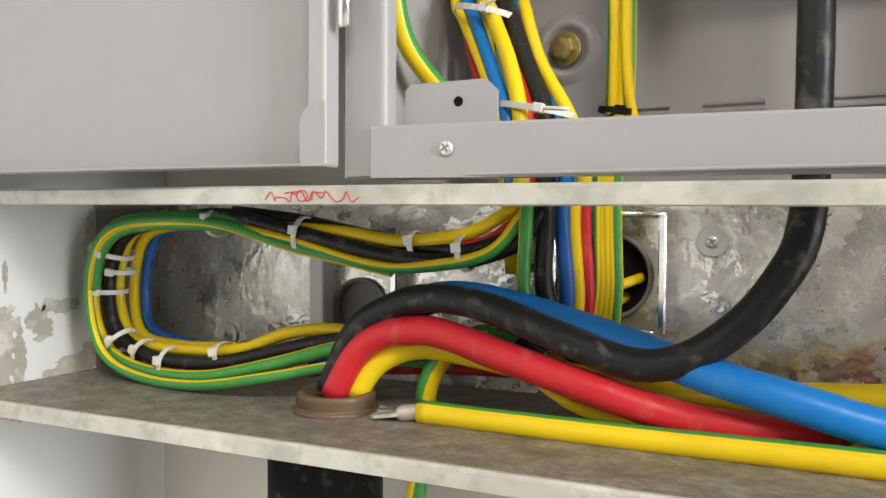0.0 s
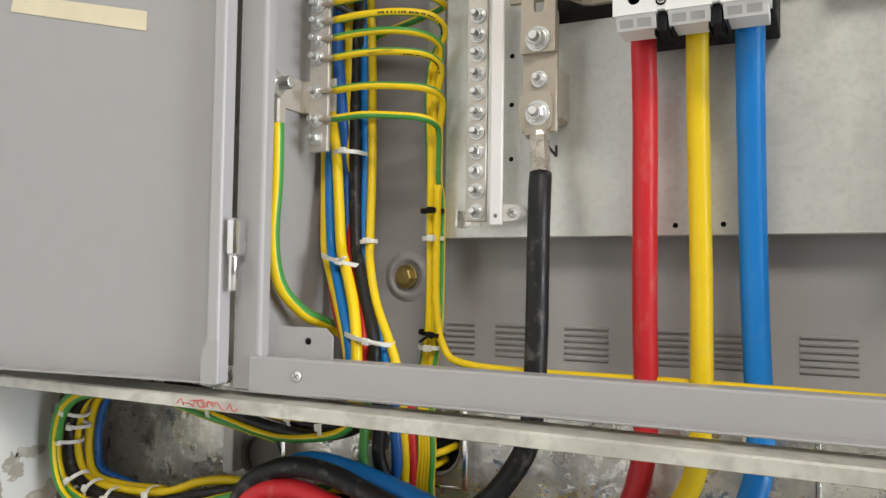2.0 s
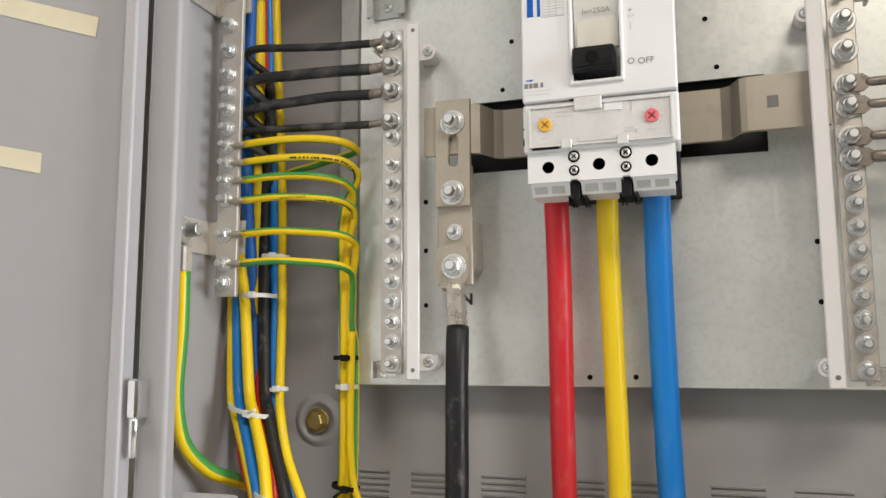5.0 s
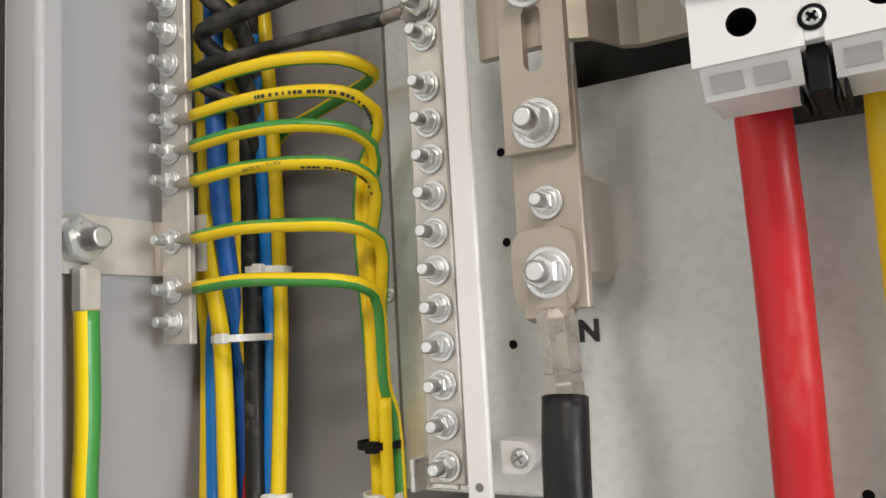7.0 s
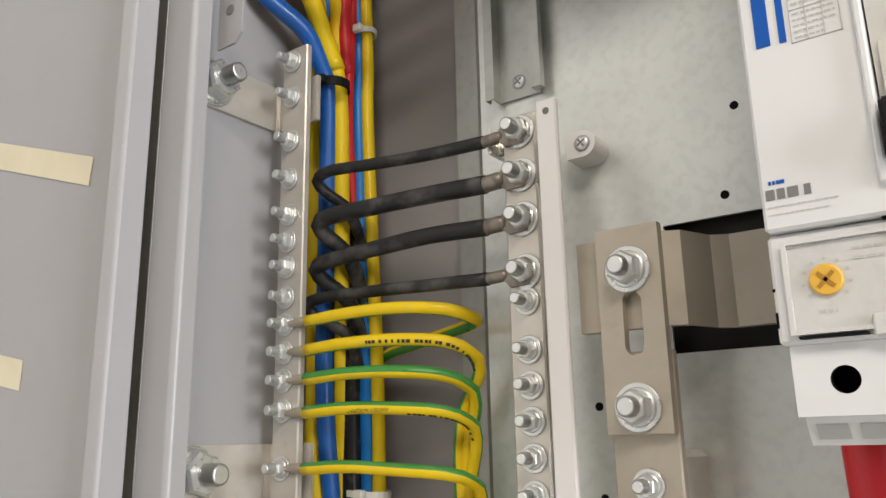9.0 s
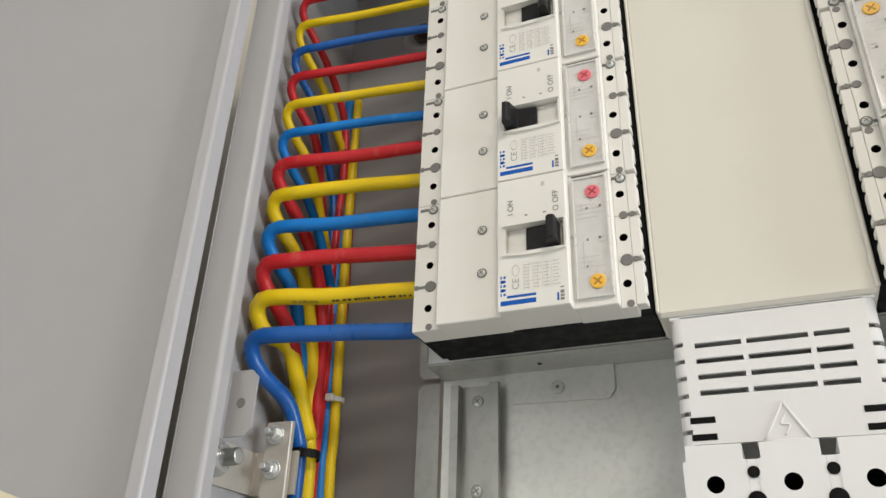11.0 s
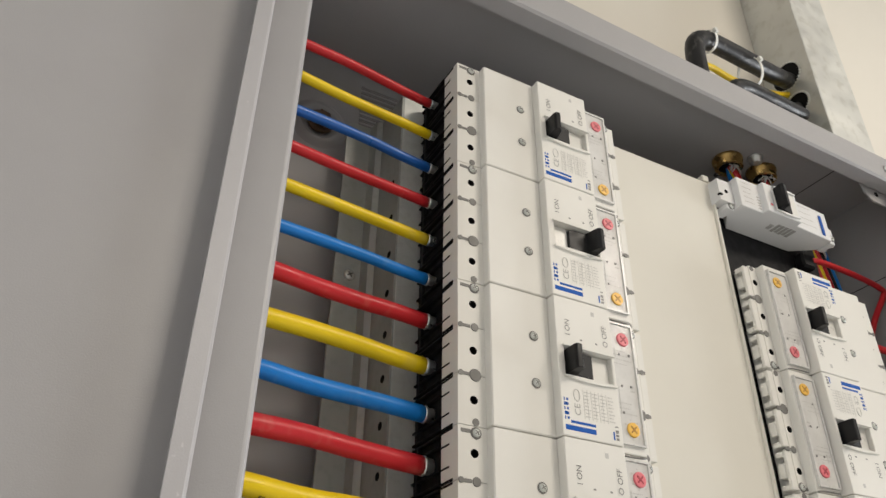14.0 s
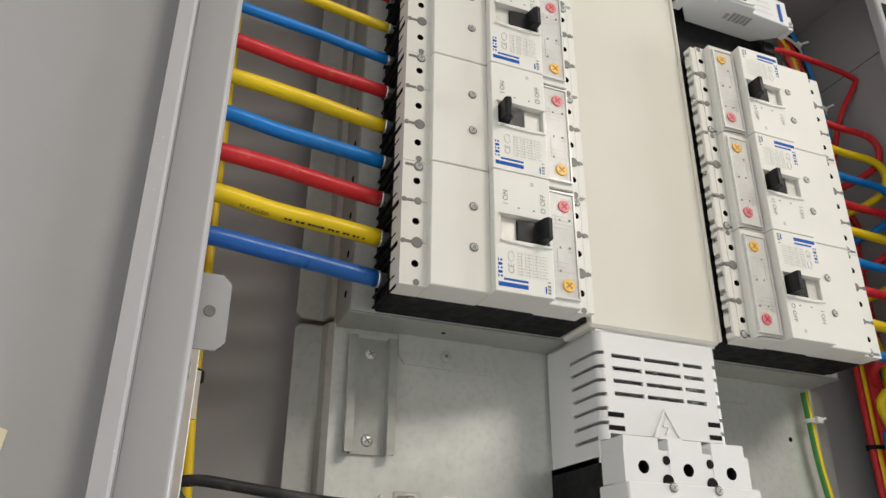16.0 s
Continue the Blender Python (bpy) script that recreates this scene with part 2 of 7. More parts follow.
# ---- building blocks ----
def box(bm, a, b, bev=0.0006):
    """A box between two corners with chamfered edges."""
    lo, hi = [min(p) for p in zip(a, b)], [max(p) for p in zip(a, b)]
    bev = min(bev, *[(h - l) * 0.45 for l, h in zip(lo, hi)])
    v = {}
    for corner in np.ndindex(2, 2, 2):
        for axis in range(3):
            v[corner, axis] = bm.verts.new([(hi[k] if corner[k] else lo[k]) + (0 if k == axis else (-bev if corner[k] else bev)) for k in range(3)])
    made = []
    for axis in range(3):
        j, k = (axis + 1) % 3, (axis + 2) % 3
        for s in (0, 1):
            ring = []
            for p, q in ((0, 0), (1, 0), (1, 1), (0, 1)):
                c = [0, 0, 0]
                c[axis], c[j], c[k] = s, p, q
                ring.append(v[tuple(c), axis])
            made.append(bm.faces.new(ring if s else ring[::-1]))
        for p, q in ((0, 0), (1, 0), (1, 1), (0, 1)):
            c0, c1 = [0, 0, 0], [0, 0, 0]
            c0[j], c0[k], c1[j], c1[k], c1[axis] = p, q, p, q, 1
            c0, c1 = tuple(c0), tuple(c1)
            ring = [v[c0, j], v[c1, j], v[c1, k], v[c0, k]]
            made.append(bm.faces.new(ring if p == q else ring[::-1]))
    for c in np.ndindex(2, 2, 2):
        ring = [v[c, 0], v[c, 1], v[c, 2]]
        made.append(bm.faces.new(ring if sum(c) % 2 else ring[::-1]))
    return made


def prism(bm, outline, lo, hi, axis="y"):
    """Extrudes a closed outline in the plane across an axis from lo to hi."""
    def at(p, d):
        return {"y": (p[0], d, p[1]), "z": (p[0], p[1], d), "x": (d, p[0], p[1])}[axis]
    a, b = [bm.verts.new(at(p, lo)) for p in outline], [bm.verts.new(at(p, hi)) for p in outline]
    faces = [bm.faces.new(a), bm.faces.new(b[::-1])]
    for i in range(len(a)):
        j = (i + 1) % len(a)
        faces.append(bm.faces.new((a[j], a[i], b[i], b[j])))
    bmesh.ops.recalc_face_normals(bm, faces=faces)
    return faces


def lathe(bm, rings, base, axis, n=20):
    """Rings of (distance along the axis, radius), turned about an axis from base; the ends are closed."""
    axis = Vector(axis).normalized()
    u = axis.orthogonal().normalized()
    w = axis.cross(u)
    loops = []
    for d, r in rings:
        loops.append([bm.verts.new(Vector(base) + axis * d + (u * math.cos(k * math.tau / n) + w * math.sin(k * math.tau / n)) * r) for k in range(n)])
    for a, b in zip(loops, loops[1:]):
        for k in range(n):
            f = bm.faces.new((a[k], a[(k + 1) % n], b[(k + 1) % n], b[k]))
            f.smooth = n > 8
    bm.faces.new(loops[0][::-1])
    bm.faces.new(loops[-1])


def holed(bm, x0, z0, x1, z1, cx, cz, r, y, depth, n=16, skirt=0.0):
    """A rectangle facing -y with a round bore of some depth."""
    ring = []
    for k in range(n):
        a = math.tau * k / n + math.pi / 4
        c, s = math.cos(a), math.sin(a)
        q = 1 / max(abs(c), abs(s))
        px, pz = c * q, s * q
        ring.append((bm.verts.new((cx + (x1 - cx) * px if px > 0 else cx + (cx - x0) * px, y, cz + (z1 - cz) * pz if pz > 0 else cz + (cz - z0) * pz)),
                     bm.verts.new((cx + r * c, y, cz + r * s)), bm.verts.new((cx + r * c, y + depth, cz + r * s))))
    for k in range(n):
        a, b = ring[k], ring[(k + 1) % n]
        bm.faces.new((a[0], b[0], b[1], a[1]))
        f = bm.faces.new((a[1], b[1], b[2], a[2]))
        f.smooth = True
        f.material_index = 1
    f = bm.faces.new([q[2] for q in ring][::-1])
    f.material_index = 1
    if skirt:
        low = [bm.verts.new(q[0].co + Vector((0, skirt, 0))) for q in ring]
        for k in range(n):
            bm.faces.new((ring[k][0], low[k], low[(k + 1) % n], ring[(k + 1) % n][0]))


def panel(bm, xs, zs, gaps, y0, y1):
    """One sheet facing -y, cut into cells at xs and zs; gaps: the (column, row) cells left open."""
    v = {}

    def at(i, k, y):
        if (i, k, y) not in v:
            v[i, k, y] = bm.verts.new((xs[i], y, zs[k]))
        return v[i, k, y]

    nx, nz = len(xs) - 1, len(zs) - 1
    full = {(i, k) for i in range(nx) for k in range(nz)} - set(gaps)
    for i, k in sorted(full):
        bm.faces.new((at(i, k, y0), at(i + 1, k, y0), at(i + 1, k + 1, y0), at(i, k + 1, y0)))
        bm.faces.new((at(i, k, y1), at(i, k + 1, y1), at(i + 1, k + 1, y1), at(i + 1, k, y1)))
        for di, dk, a, b in ((-1, 0, (i, k + 1), (i, k)), (1, 0, (i + 1, k), (i + 1, k + 1)), (0, -1, (i, k), (i + 1, k)), (0, 1, (i + 1, k + 1), (i, k + 1))):
            if (i + di, k + dk) not in full:
                bm.faces.new((at(*b, y0), at(*a, y0), at(*a, y1), at(*b, y1)))
    bmesh.ops.recalc_face_normals(bm, faces=bm.faces[:])
    rim = [e for e in bm.edges if len(e.link_faces) == 2 and e.calc_face_angle(0) > 0.5]
    return rim


def soften(bm, rim, w):
    bmesh.ops.bevel(bm, geom=rim, offset=w, segments=1, affect="EDGES", clamp_overlap=True)


def smooth_path(points, step=0.006):
    """A curve through the points, in even short steps."""
    pts = [Vector(p) for p in points]
    pts = [pts[0] * 2 - pts[1]] + pts + [pts[-1] * 2 - pts[-2]]
    out = []
    for a, b, c, d in zip(pts, pts[1:], pts[2:], pts[3:]):
        k = max(2, int((c - b).length / step))
        for i in range(k):
            t = i / k
            out.append(0.5 * (2 * b + (c - a) * t + (2 * a - 5 * b + 4 * c - d) * t * t + (3 * b - a - 3 * c + d) * t ** 3))
    out.append(pts[-2])
    return out


def sweep(bm, points, r, n=12, stripe=0, turn=0.0, twist=0.0, step=0.006, ragged=0.0):
    """A round cable along a curve. stripe: how many of its sides take the second colour, from the angle turn on."""
    path = smooth_path(points, step)
    u, loops = None, []
    for i, p in enumerate(path):
        d = (path[min(i + 1, len(path) - 1)] - path[max(i - 1, 0)]).normalized()
        u = d.orthogonal().normalized() if u is None else (u - d * u.dot(d)).normalized()
        if i == 0:
            ref = Vector((0, -1, 0)) if abs(d.y) < 0.9 else Vector((0, 0, 1))
            u = (ref - d * ref.dot(d)).normalized()
        w = d.cross(u)
        a0 = turn + twist * i * step
        rr = r * (1 + ragged * noise.noise(p * 60))
        loops.append([bm.verts.new(p + (u * math.cos(a0 + k * math.tau / n) + w * math.sin(a0 + k * math.tau / n)) * rr) for k in range(n)])
    for a, b in zip(loops, loops[1:]):
        for k in range(n):
            f = bm.faces.new((a[k], a[(k + 1) % n], b[(k + 1) % n], b[k]))
            f.smooth = True
            f.material_index = 1 if k < stripe else 0
    bm.faces.new(loops[0][::-1])
    bm.faces.new(loops[-1])
    return path


def mesh_of(name, bm, *mats):
    me = bpy.data.meshes.new(name)
    bm.to_mesh(me)
    bm.free()
    for m in mats:
        me.materials.append(m)
    return me


def thing(name, at, label, category, group="", kind=""):
    """An Empty at the base of a thing, which parents its parts."""
    ob = tagged(new(name), label, category, group, kind)
    ob.location = at
    ob.empty_display_size = 0.02
    return ob


def part(name, bm, material, parent, label="", at=None):
    """Links a bmesh (or shared mesh) as one part under a thing or part. at: a pose in the parent; None: the mesh is in world places."""
    me = bm if isinstance(bm, bpy.types.Mesh) else mesh_of(name, bm, *(material if isinstance(material, tuple) else (material,)))
    ob = tagged(new(name, me), label)
    ob.parent = parent
    if at is not None:
        ob.matrix_basis = at
    else:
        up, off = parent, Vector((0, 0, 0))
        while up:
            off += up.location
            up = up.parent
        ob.location = -off
    return ob


def solid(name, bm, material, label, category, group="", kind=""):
    """A thing that is one mesh, in world places."""
    me = bm if isinstance(bm, bpy.types.Mesh) else mesh_of(name, bm, *(material if isinstance(material, tuple) else (material,)))
    return tagged(new(name, me), label, category, group, kind)


def one(*args, **kw):
    bm = bmesh.new()
    box(bm, *args, **kw)
    return bm


def letters(name, body, size, material, parent, m, label="", bold=0.0):
    """Flat lettering of the built-in font as a mesh, facing the pose's z."""
    cu = bpy.data.curves.new(name, "FONT")
    cu.body, cu.size, cu.align_x, cu.align_y = body, size, "CENTER", "CENTER"
    cu.offset = bold
    tmp = bpy.data.objects.new(name, cu)
    me = bpy.data.meshes.new_from_object(tmp)
    bpy.data.objects.remove(tmp)
    me.name = name
    me.materials.clear()
    me.materials.append(material)
    return part(name, me, None, parent, label, m)


def bolt_mesh(name, nut, washer, length, stud, thread=True, n=6):
    """A stud with its hexagon nut and washer, pointing to -y from the origin."""
    bm = bmesh.new()
    lathe(bm, [(0, washer * 0.98), (0.0010, washer), (0.0013, washer * 0.95)], (0, 0, 0), (0, -1, 0), 24)
    lathe(bm, [(0.0012, nut * 1.14), (0.0020, nut * 1.06), (0.0022, nut * 0.9)], (0, 0, 0), (0, -1, 0), 20)
    lathe(bm, [(0.0018, nut * 0.95), (0.0023, nut), (0.0018 + nut * 0.75, nut), (0.0018 + nut * 0.9, nut * 0.86)], (0, 0, 0), (0, -1, 0), 6)
    rings = [(0.001, stud)]
    d = nut * 0.9
    while d < length - 0.0010:
        rings += [(d, stud), (d + stud * 0.20, stud * 0.76)]
        d += stud * 0.40
    rings += [(length - 0.0006, stud * 0.95), (length, stud * 0.7)]
    lathe(bm, rings, (0, 0, 0), (0, -1, 0), 14)
    return mesh_of(name, bm, ZINC)


def screw_mesh(name, r, material, ring=False):
    """A pan-head screw with a cross recess, facing -y."""
    bm = bmesh.new()
    if ring:
        lathe(bm, [(0, r * 1.32), (0.0003, r * 1.32), (0.0004, r * 1.22)], (0, 0, 0), (0, -1, 0), 22)
        for f in bm.faces:
            f.material_index = 1
    lathe(bm, [(0, r), (0.0006, r), (0.0014, r * 0.75), (0.0017, r * 0.3)], (0, 0, 0), (0, -1, 0), 18)
    for a in (0.6, 0.6 + math.pi / 2):
        c, s = math.cos(a) * r * 0.6, math.sin(a) * r * 0.6
        e, g = math.cos(a + 1.57) * r * 0.11, math.sin(a + 1.57) * r * 0.11
        fs = prism(bm, [(-c - e, -s - g), (c - e, s - g), (c + e, s + g), (-c + e, -s + g)], -0.00185, -0.0012)
        for f in fs:
            f.material_index = 1
    return mesh_of(name, bm, material, RECESS)


NUT_M6 = bolt_mesh("nut_bolt", 0.0046, 0.0067, 0.0125, 0.0029)
NUT_M8 = bolt_mesh("nut_bolt", 0.0058, 0.0086, 0.0140, 0.0037)
NUT_M10 = bolt_mesh("nut_bolt", 0.0072, 0.0101, 0.0135, 0.0044)
NUT_M12 = bolt_mesh("nut_bolt", 0.0116, 0.0142, 0.0240, 0.0057)
SCREW = screw_mesh("screw", 0.0042, ZINC)
SCREW_SMALL = screw_mesh("screw", 0.0024, SCREW_PALE, True)
X90 = pose(0, 0, 0, 90)

# ---- setting ----
FRONT, BACK = 0.376, 0.530
LEFT, RIGHT, LOW, HIGH = -0.2227, 0.449, 0.028, 1.013
SKEW = 0.015  # the front recedes slightly towards the lock side
WALL_X, WALL_Y = -0.530, 0.536

solid("wall_back", one((WALL_X - 0.12, WALL_Y, -1.0), (3.2, WALL_Y + 0.15, 2.0), bev=0.001), CREAM_WALL, "cream painted plaster wall behind the cabinet", "wall", kind="structure")
solid("wall_side", one((WALL_X - 0.12, -2.6, -1.0), (WALL_X, WALL_Y, 2.0), bev=0.001), PLASTER, "white plaster side wall with scraped patches by the trunking", "wall", kind="structure")
# unseen sides of the room, added to close it and set the fill light
solid("wall_front", one((WALL_X - 0.12, -2.7, -1.0), (3.3, -2.6, 2.0)), UNSEEN_WALL, "unseen grey wall, kept dark to cut fill light", "wall", kind="structure")
for name, a, b in (("wall_far_1", (3.2, -2.6, -1.0), (3.3, -0.82, 2.0)), ("wall_far_2", (3.2, 0.32, -1.0), (3.3, WALL_Y + 0.15, 2.0)), ("wall_far_3", (3.2, -0.82, -1.0), (3.3, 0.32, -0.27)), ("wall_far_4", (3.2, -0.82, 1.27), (3.3, 0.32, 2.0))):
    solid(name, one(a, b), UNSEEN_WALL, "unseen grey wall round an assumed window, kept dark to cut fill light", "wall", kind="structure")
solid("floor", one((WALL_X - 0.12, -2.7, -1.1), (3.3, WALL_Y + 0.15, -1.0)), UNSEEN_FLOOR, "unseen floor, lightened for bounce light", "floor", kind="structure")
solid("ceiling", one((WALL_X - 0.12, -2.7, 2.0), (3.3, WALL_Y + 0.15, 2.1)), CEILING, "unseen ceiling, its grey tuned for fill light", "ceiling", kind="structure")

# ---- cabinet ----
cab = thing("electrical_cabinet", ((LEFT + RIGHT) / 2, BACK, LOW), "open grey powder-coated steel distribution cabinet on the wall", "electrical cabinet")
T = 0.0018
bm = bmesh.new()
box(bm, (LEFT + T, BACK - T, LOW + T), (RIGHT - T, BACK, HIGH - T))
part("back_panel", bm, PAINT, cab)
for x, y in ((LEFT, FRONT), (RIGHT - T, FRONT + 0.010)):
    part("side_panel", one((x, y, LOW), (x + T, BACK, HIGH), bev=0.0006), PAINT, cab)
part("top_panel", one((LEFT + T, FRONT + 0.011, HIGH - T), (RIGHT - T, BACK, HIGH)), PAINT, cab)
bm = bmesh.new()
box(bm, (LEFT + T, FRONT, LOW), (RIGHT - T, 0.402, LOW + T))
box(bm, (LEFT + T, 0.524, LOW), (RIGHT - T, BACK - T, LOW + T))
box(bm, (LEFT + T, 0.402, LOW), (-0.205, 0.524, LOW + T))
part("bottom_panel", bm, PAINT, cab, "grey bottom sheet with a wide cable opening")


def flange(name, outline, axis, lo, hi):
    bm = bmesh.new()
    prism(bm, outline, lo, hi, axis)
    return part(name, bm, PAINT, cab)


def channel(x0, x1, y, lip):
    """Plan of a folded edge: its face, and a return into the cabinet at the inner end."""
    s = 1 if x1 > x0 else -1
    arc = [(x1 - s * 0.0035 + s * 0.0035 * math.sin(math.radians(a)), y + 0.0035 - 0.0035 * math.cos(math.radians(a))) for a in range(0, 91, 15)]
    return [(x0, y)] + arc + [(x1, y + lip), (x1 - s * T, y + lip), (x1 - s * T, y + 0.0045), (x1 - s * 0.0045, y + T), (x0, y + T)]


flange("front_flange", channel(LEFT + T, LEFT + 0.0265, FRONT, 0.011), "z", LOW + 0.0005, HIGH - 0.002)
lock = flange("front_flange", channel(RIGHT - T, RIGHT - 0.036, FRONT + 0.0095, 0.011), "z", LOW + 0.0005, HIGH - 0.002)
part("lock_slot", one((0.4190, FRONT + 0.0090, 0.8950), (0.4320, FRONT + 0.0100, 0.9470), bev=0.0002), HOLE, lock, "dark slot for the door latch")
# top and bottom flanges: outline in y and z
bm = bmesh.new()
prism(bm, [(FRONT - 0.0004, HIGH - 0.0005), (FRONT - 0.0004, HIGH - 0.029), (FRONT + 0.0016, HIGH - 0.031), (FRONT + 0.016, HIGH - 0.031), (FRONT + 0.016, HIGH - 0.031 + T), (FRONT + T, HIGH - 0.031 + T), (FRONT + T, HIGH - 0.0022), (FRONT + 0.0110, HIGH - 0.0022), (FRONT + 0.0110, HIGH - 0.0005)], LEFT + 0.025, RIGHT - 0.0015, "x")
for v in bm.verts:
    v.co.y += SKEW * (v.co.x - LEFT)
head = part("front_flange", bm, PAINT, cab)
part("screw", SCREW, None, head, "", Matrix.Translation((0.398, FRONT + 0.0085, HIGH - 0.016)))
SILL = FRONT - 0.003
bm = bmesh.new()
prism(bm, [(SILL, LOW), (SILL, LOW + 0.0265), (SILL + 0.0015, LOW + 0.028), (SILL + 0.020, LOW + 0.028), (SILL + 0.020, LOW + 0.026), (SILL + T, LOW + 0.026), (SILL + T, LOW)], -0.2035, RIGHT - 0.020, "x")
for v in bm.verts:
    d = v.co.x + 0.2035
    v.co.y, v.co.z = v.co.y + 0.060 * d, v.co.z - 0.009 * d
sill = part("sill", bm, PAINT, cab, "removable grey lower cover strip")
part("screw", SCREW, None, sill, "", Matrix.Translation((-0.1592, SILL + 0.0022, 0.0426)))


def tab(outline, axis, d, hole, r=0.0022, inside=HOLE):
    """A small folded ear with a bore."""
    bm = bmesh.new()
    prism(bm, outline, d, d + 0.0015, axis)
    ob = part("tab", bm, PAINT, cab, "grey folded ear with a drilled hole")
    bm = bmesh.new()
    lathe(bm, [(0, r * 1.25), (0.0003, r * 1.25), (0.0004, r), (0.0002, r * 0.9)], (hole[0], hole[1], hole[2]), (0, -1, 0), 14)
    part("hole", bm, inside, ob)


tab([(-0.192, LOW + 0.024), (-0.192, 0.076), (-0.189, 0.0795), (-0.144, 0.0795), (-0.137, 0.073), (-0.137, LOW + 0.024)], "y", 0.390, (-0.1596, 0.390, 0.0685))
tab([(-0.192, 0.992), (-0.192, 0.978), (-0.186, 0.973), (-0.142, 0.973), (-0.137, 0.979), (-0.137, 0.992)], "y", 0.3935, (-0.1590, 0.3935, 0.9855))
tab([(-0.199, 0.551), (-0.184, 0.551), (-0.179, 0.546), (-0.179, 0.513), (-0.184, 0.508), (-0.199, 0.508)], "y", 0.3935, (-0.1890, 0.3935, 0.5295), 0.0026, RECESS)
tab([(0.4370, HIGH - 0.026), (0.4370, 0.9670), (0.3900, 0.9670), (0.3800, 0.9740), (0.3780, HIGH - 0.026)], "y", 0.4025, (0.3985, 0.4025, 0.9780))

# vents pressed into the back, and the fixing bolts in their dimples
def vent(x0, x1, z0, rows):
    bm = bmesh.new()
    for k in range(rows):
        z = z0 + k * 0.0052
        prism(bm, [(BACK - T - 0.0001, z), (BACK - T - 0.0016, z + 0.0006), (BACK - T - 0.0020, z + 0.0022), (BACK - T - 0.0001, z + 0.0026)], x0, x1, "x")
    louvre = part("vent", bm, PAINT, cab, "row of pressed ventilation louvres")
    bm = bmesh.new()
    for k in range(rows):
        z = z0 + k * 0.0052 - 0.0017
        box(bm, (x0, BACK - T - 0.0003, z + 0.0006), (x1, BACK - T + 0.0004, z + 0.0015), bev=0.0002)
    tagged(part("slot", bm, GREY_PIPE, louvre), kind="stuff")


for x0, x1 in ((-0.105, -0.077), (-0.057, -0.021), (0.006, 0.044), (0.072, 0.108), (0.128, 0.162), (0.189, 0.228), (0.248, 0.288), (0.308, 0.345), (0.365, 0.40)):
    vent(x0, x1, 0.0520, 6)
for x0, x1 in ((-0.105, -0.062), (-0.04, 0.0)):
    vent(x0, x1, 0.9450, 10)
for x, z, m, word in ((-0.1463, 0.1214, PASSIVE, "yellow passivated hexagon wall bolt"), (-0.1385, 0.937, RUST, "rusty brown hexagon wall bolt")):
    bm = bmesh.new()
    lathe(bm, [(-0.0004, 0.0250), (0.0002, 0.0236), (0.0012, 0.0222), (0.0026, 0.0205), (0.0036, 0.0188), (0.0040, 0.0172), (0.0036, 0.0158), (0.0024, 0.0145), (0.0012, 0.0134), (0.0006, 0.0122), (0.0005, 0.0060)], (x, BACK - T, z), (0, -1, 0), 40)
    for f in bm.faces:
        f.smooth = True
    dim = part("dimple", bm, PAINT, cab, "round pressed boss in the back sheet")
    bm = bmesh.new()
    lathe(bm, [(0.002, 0.0112), (0.0042, 0.0112), (0.0046, 0.0105)], (x, BACK - T, z), (0, -1, 0), 28)
    lathe(bm, [(0.0044, 0.0078), (0.0095, 0.0080), (0.0104, 0.0070), (0.0108, 0.003)], (x, BACK - T, z), (0, -1, 0), 6)
    part("fixing_bolt", bm, m, dim, word)

# ---- door, folded right back ----
DW, DL = 0.295, 0.034
door = tagged(new("door"), "open grey steel door leaf with folded edges")
door.parent = cab
door.matrix_basis = Matrix.Translation(-cab.location) @ pose(LEFT - 0.0008, 0.3715, 0, 0, 0, 6.0)
bm = bmesh.new()
box(bm, (-DW, 0, DL), (-0.001, 0.0016, HIGH - 0.006))
part("leaf", bm, PAINT, door, "", Matrix())
bm = bmesh.new()
prism(bm, [(0.0, 0.0), (0.0, -0.0130), (-0.0008, -0.0142), (-0.0020, -0.0147), (-0.0098, -0.0147), (-0.0098, -0.0131), (-0.0024, -0.0131), (-0.0016, -0.0122), (-0.0016, 0.0)], DL + 0.001, HIGH - 0.007, "z")
part("folded_edge", bm, PAINT_CHIPPED, door, "", Matrix())
for z in (DL, HIGH - 0.0076):
    bm = bmesh.new()
    prism(bm, [(0.0, z), (-0.0140, z), (-0.0147, z + 0.0005), (-0.0147, z + 0.0012), (-0.0140, z + 0.0016), (0.0, z + 0.0016)], -DW, -0.001, "x")
    part("folded_edge", bm, PAINT, door, "", Matrix())
for z0, s in ((DL, 1), (HIGH - 0.006, -1)):
    bm = bmesh.new()
    prism(bm, [(-0.0002, z0), (-0.0002, z0 + s * 0.034), (-0.0090, z0 + s * 0.034), (-0.0150, z0 + s * 0.025), (-0.0150, z0)], -0.0153, -0.0141, "y")
    part("corner_plate", bm, PAINT, door, "", Matrix())
for z in (0.107, 0.8935):
    bm = bmesh.new()
    box(bm, (-0.2185, 0.3590, z + 0.028), (-0.2095, 0.3740, z + 0.0575), bev=0.0016)
    hinge = part("hinge", bm, CHROME, cab, "chromed two-part lift-off hinge")
    bm = bmesh.new()
    lathe(bm, [(0, 0.0025), (0.0012, 0.004), (0.027, 0.004), (0.0285, 0.0036)], (-0.2138, 0.3635, z), (0, 0, 1), 16)
    part("hinge_barrel", bm, CHROME, hinge)

# ---- galvanised trunking under the cabinet ----
trunk = thing("cable_trunking", (-0.04, 0.524, -0.118), "open galvanised steel cable trunking with dusty shelf below the cabinet", "cable trunking")
TX0, TX1 = WALL_X + 0.002, 0.62


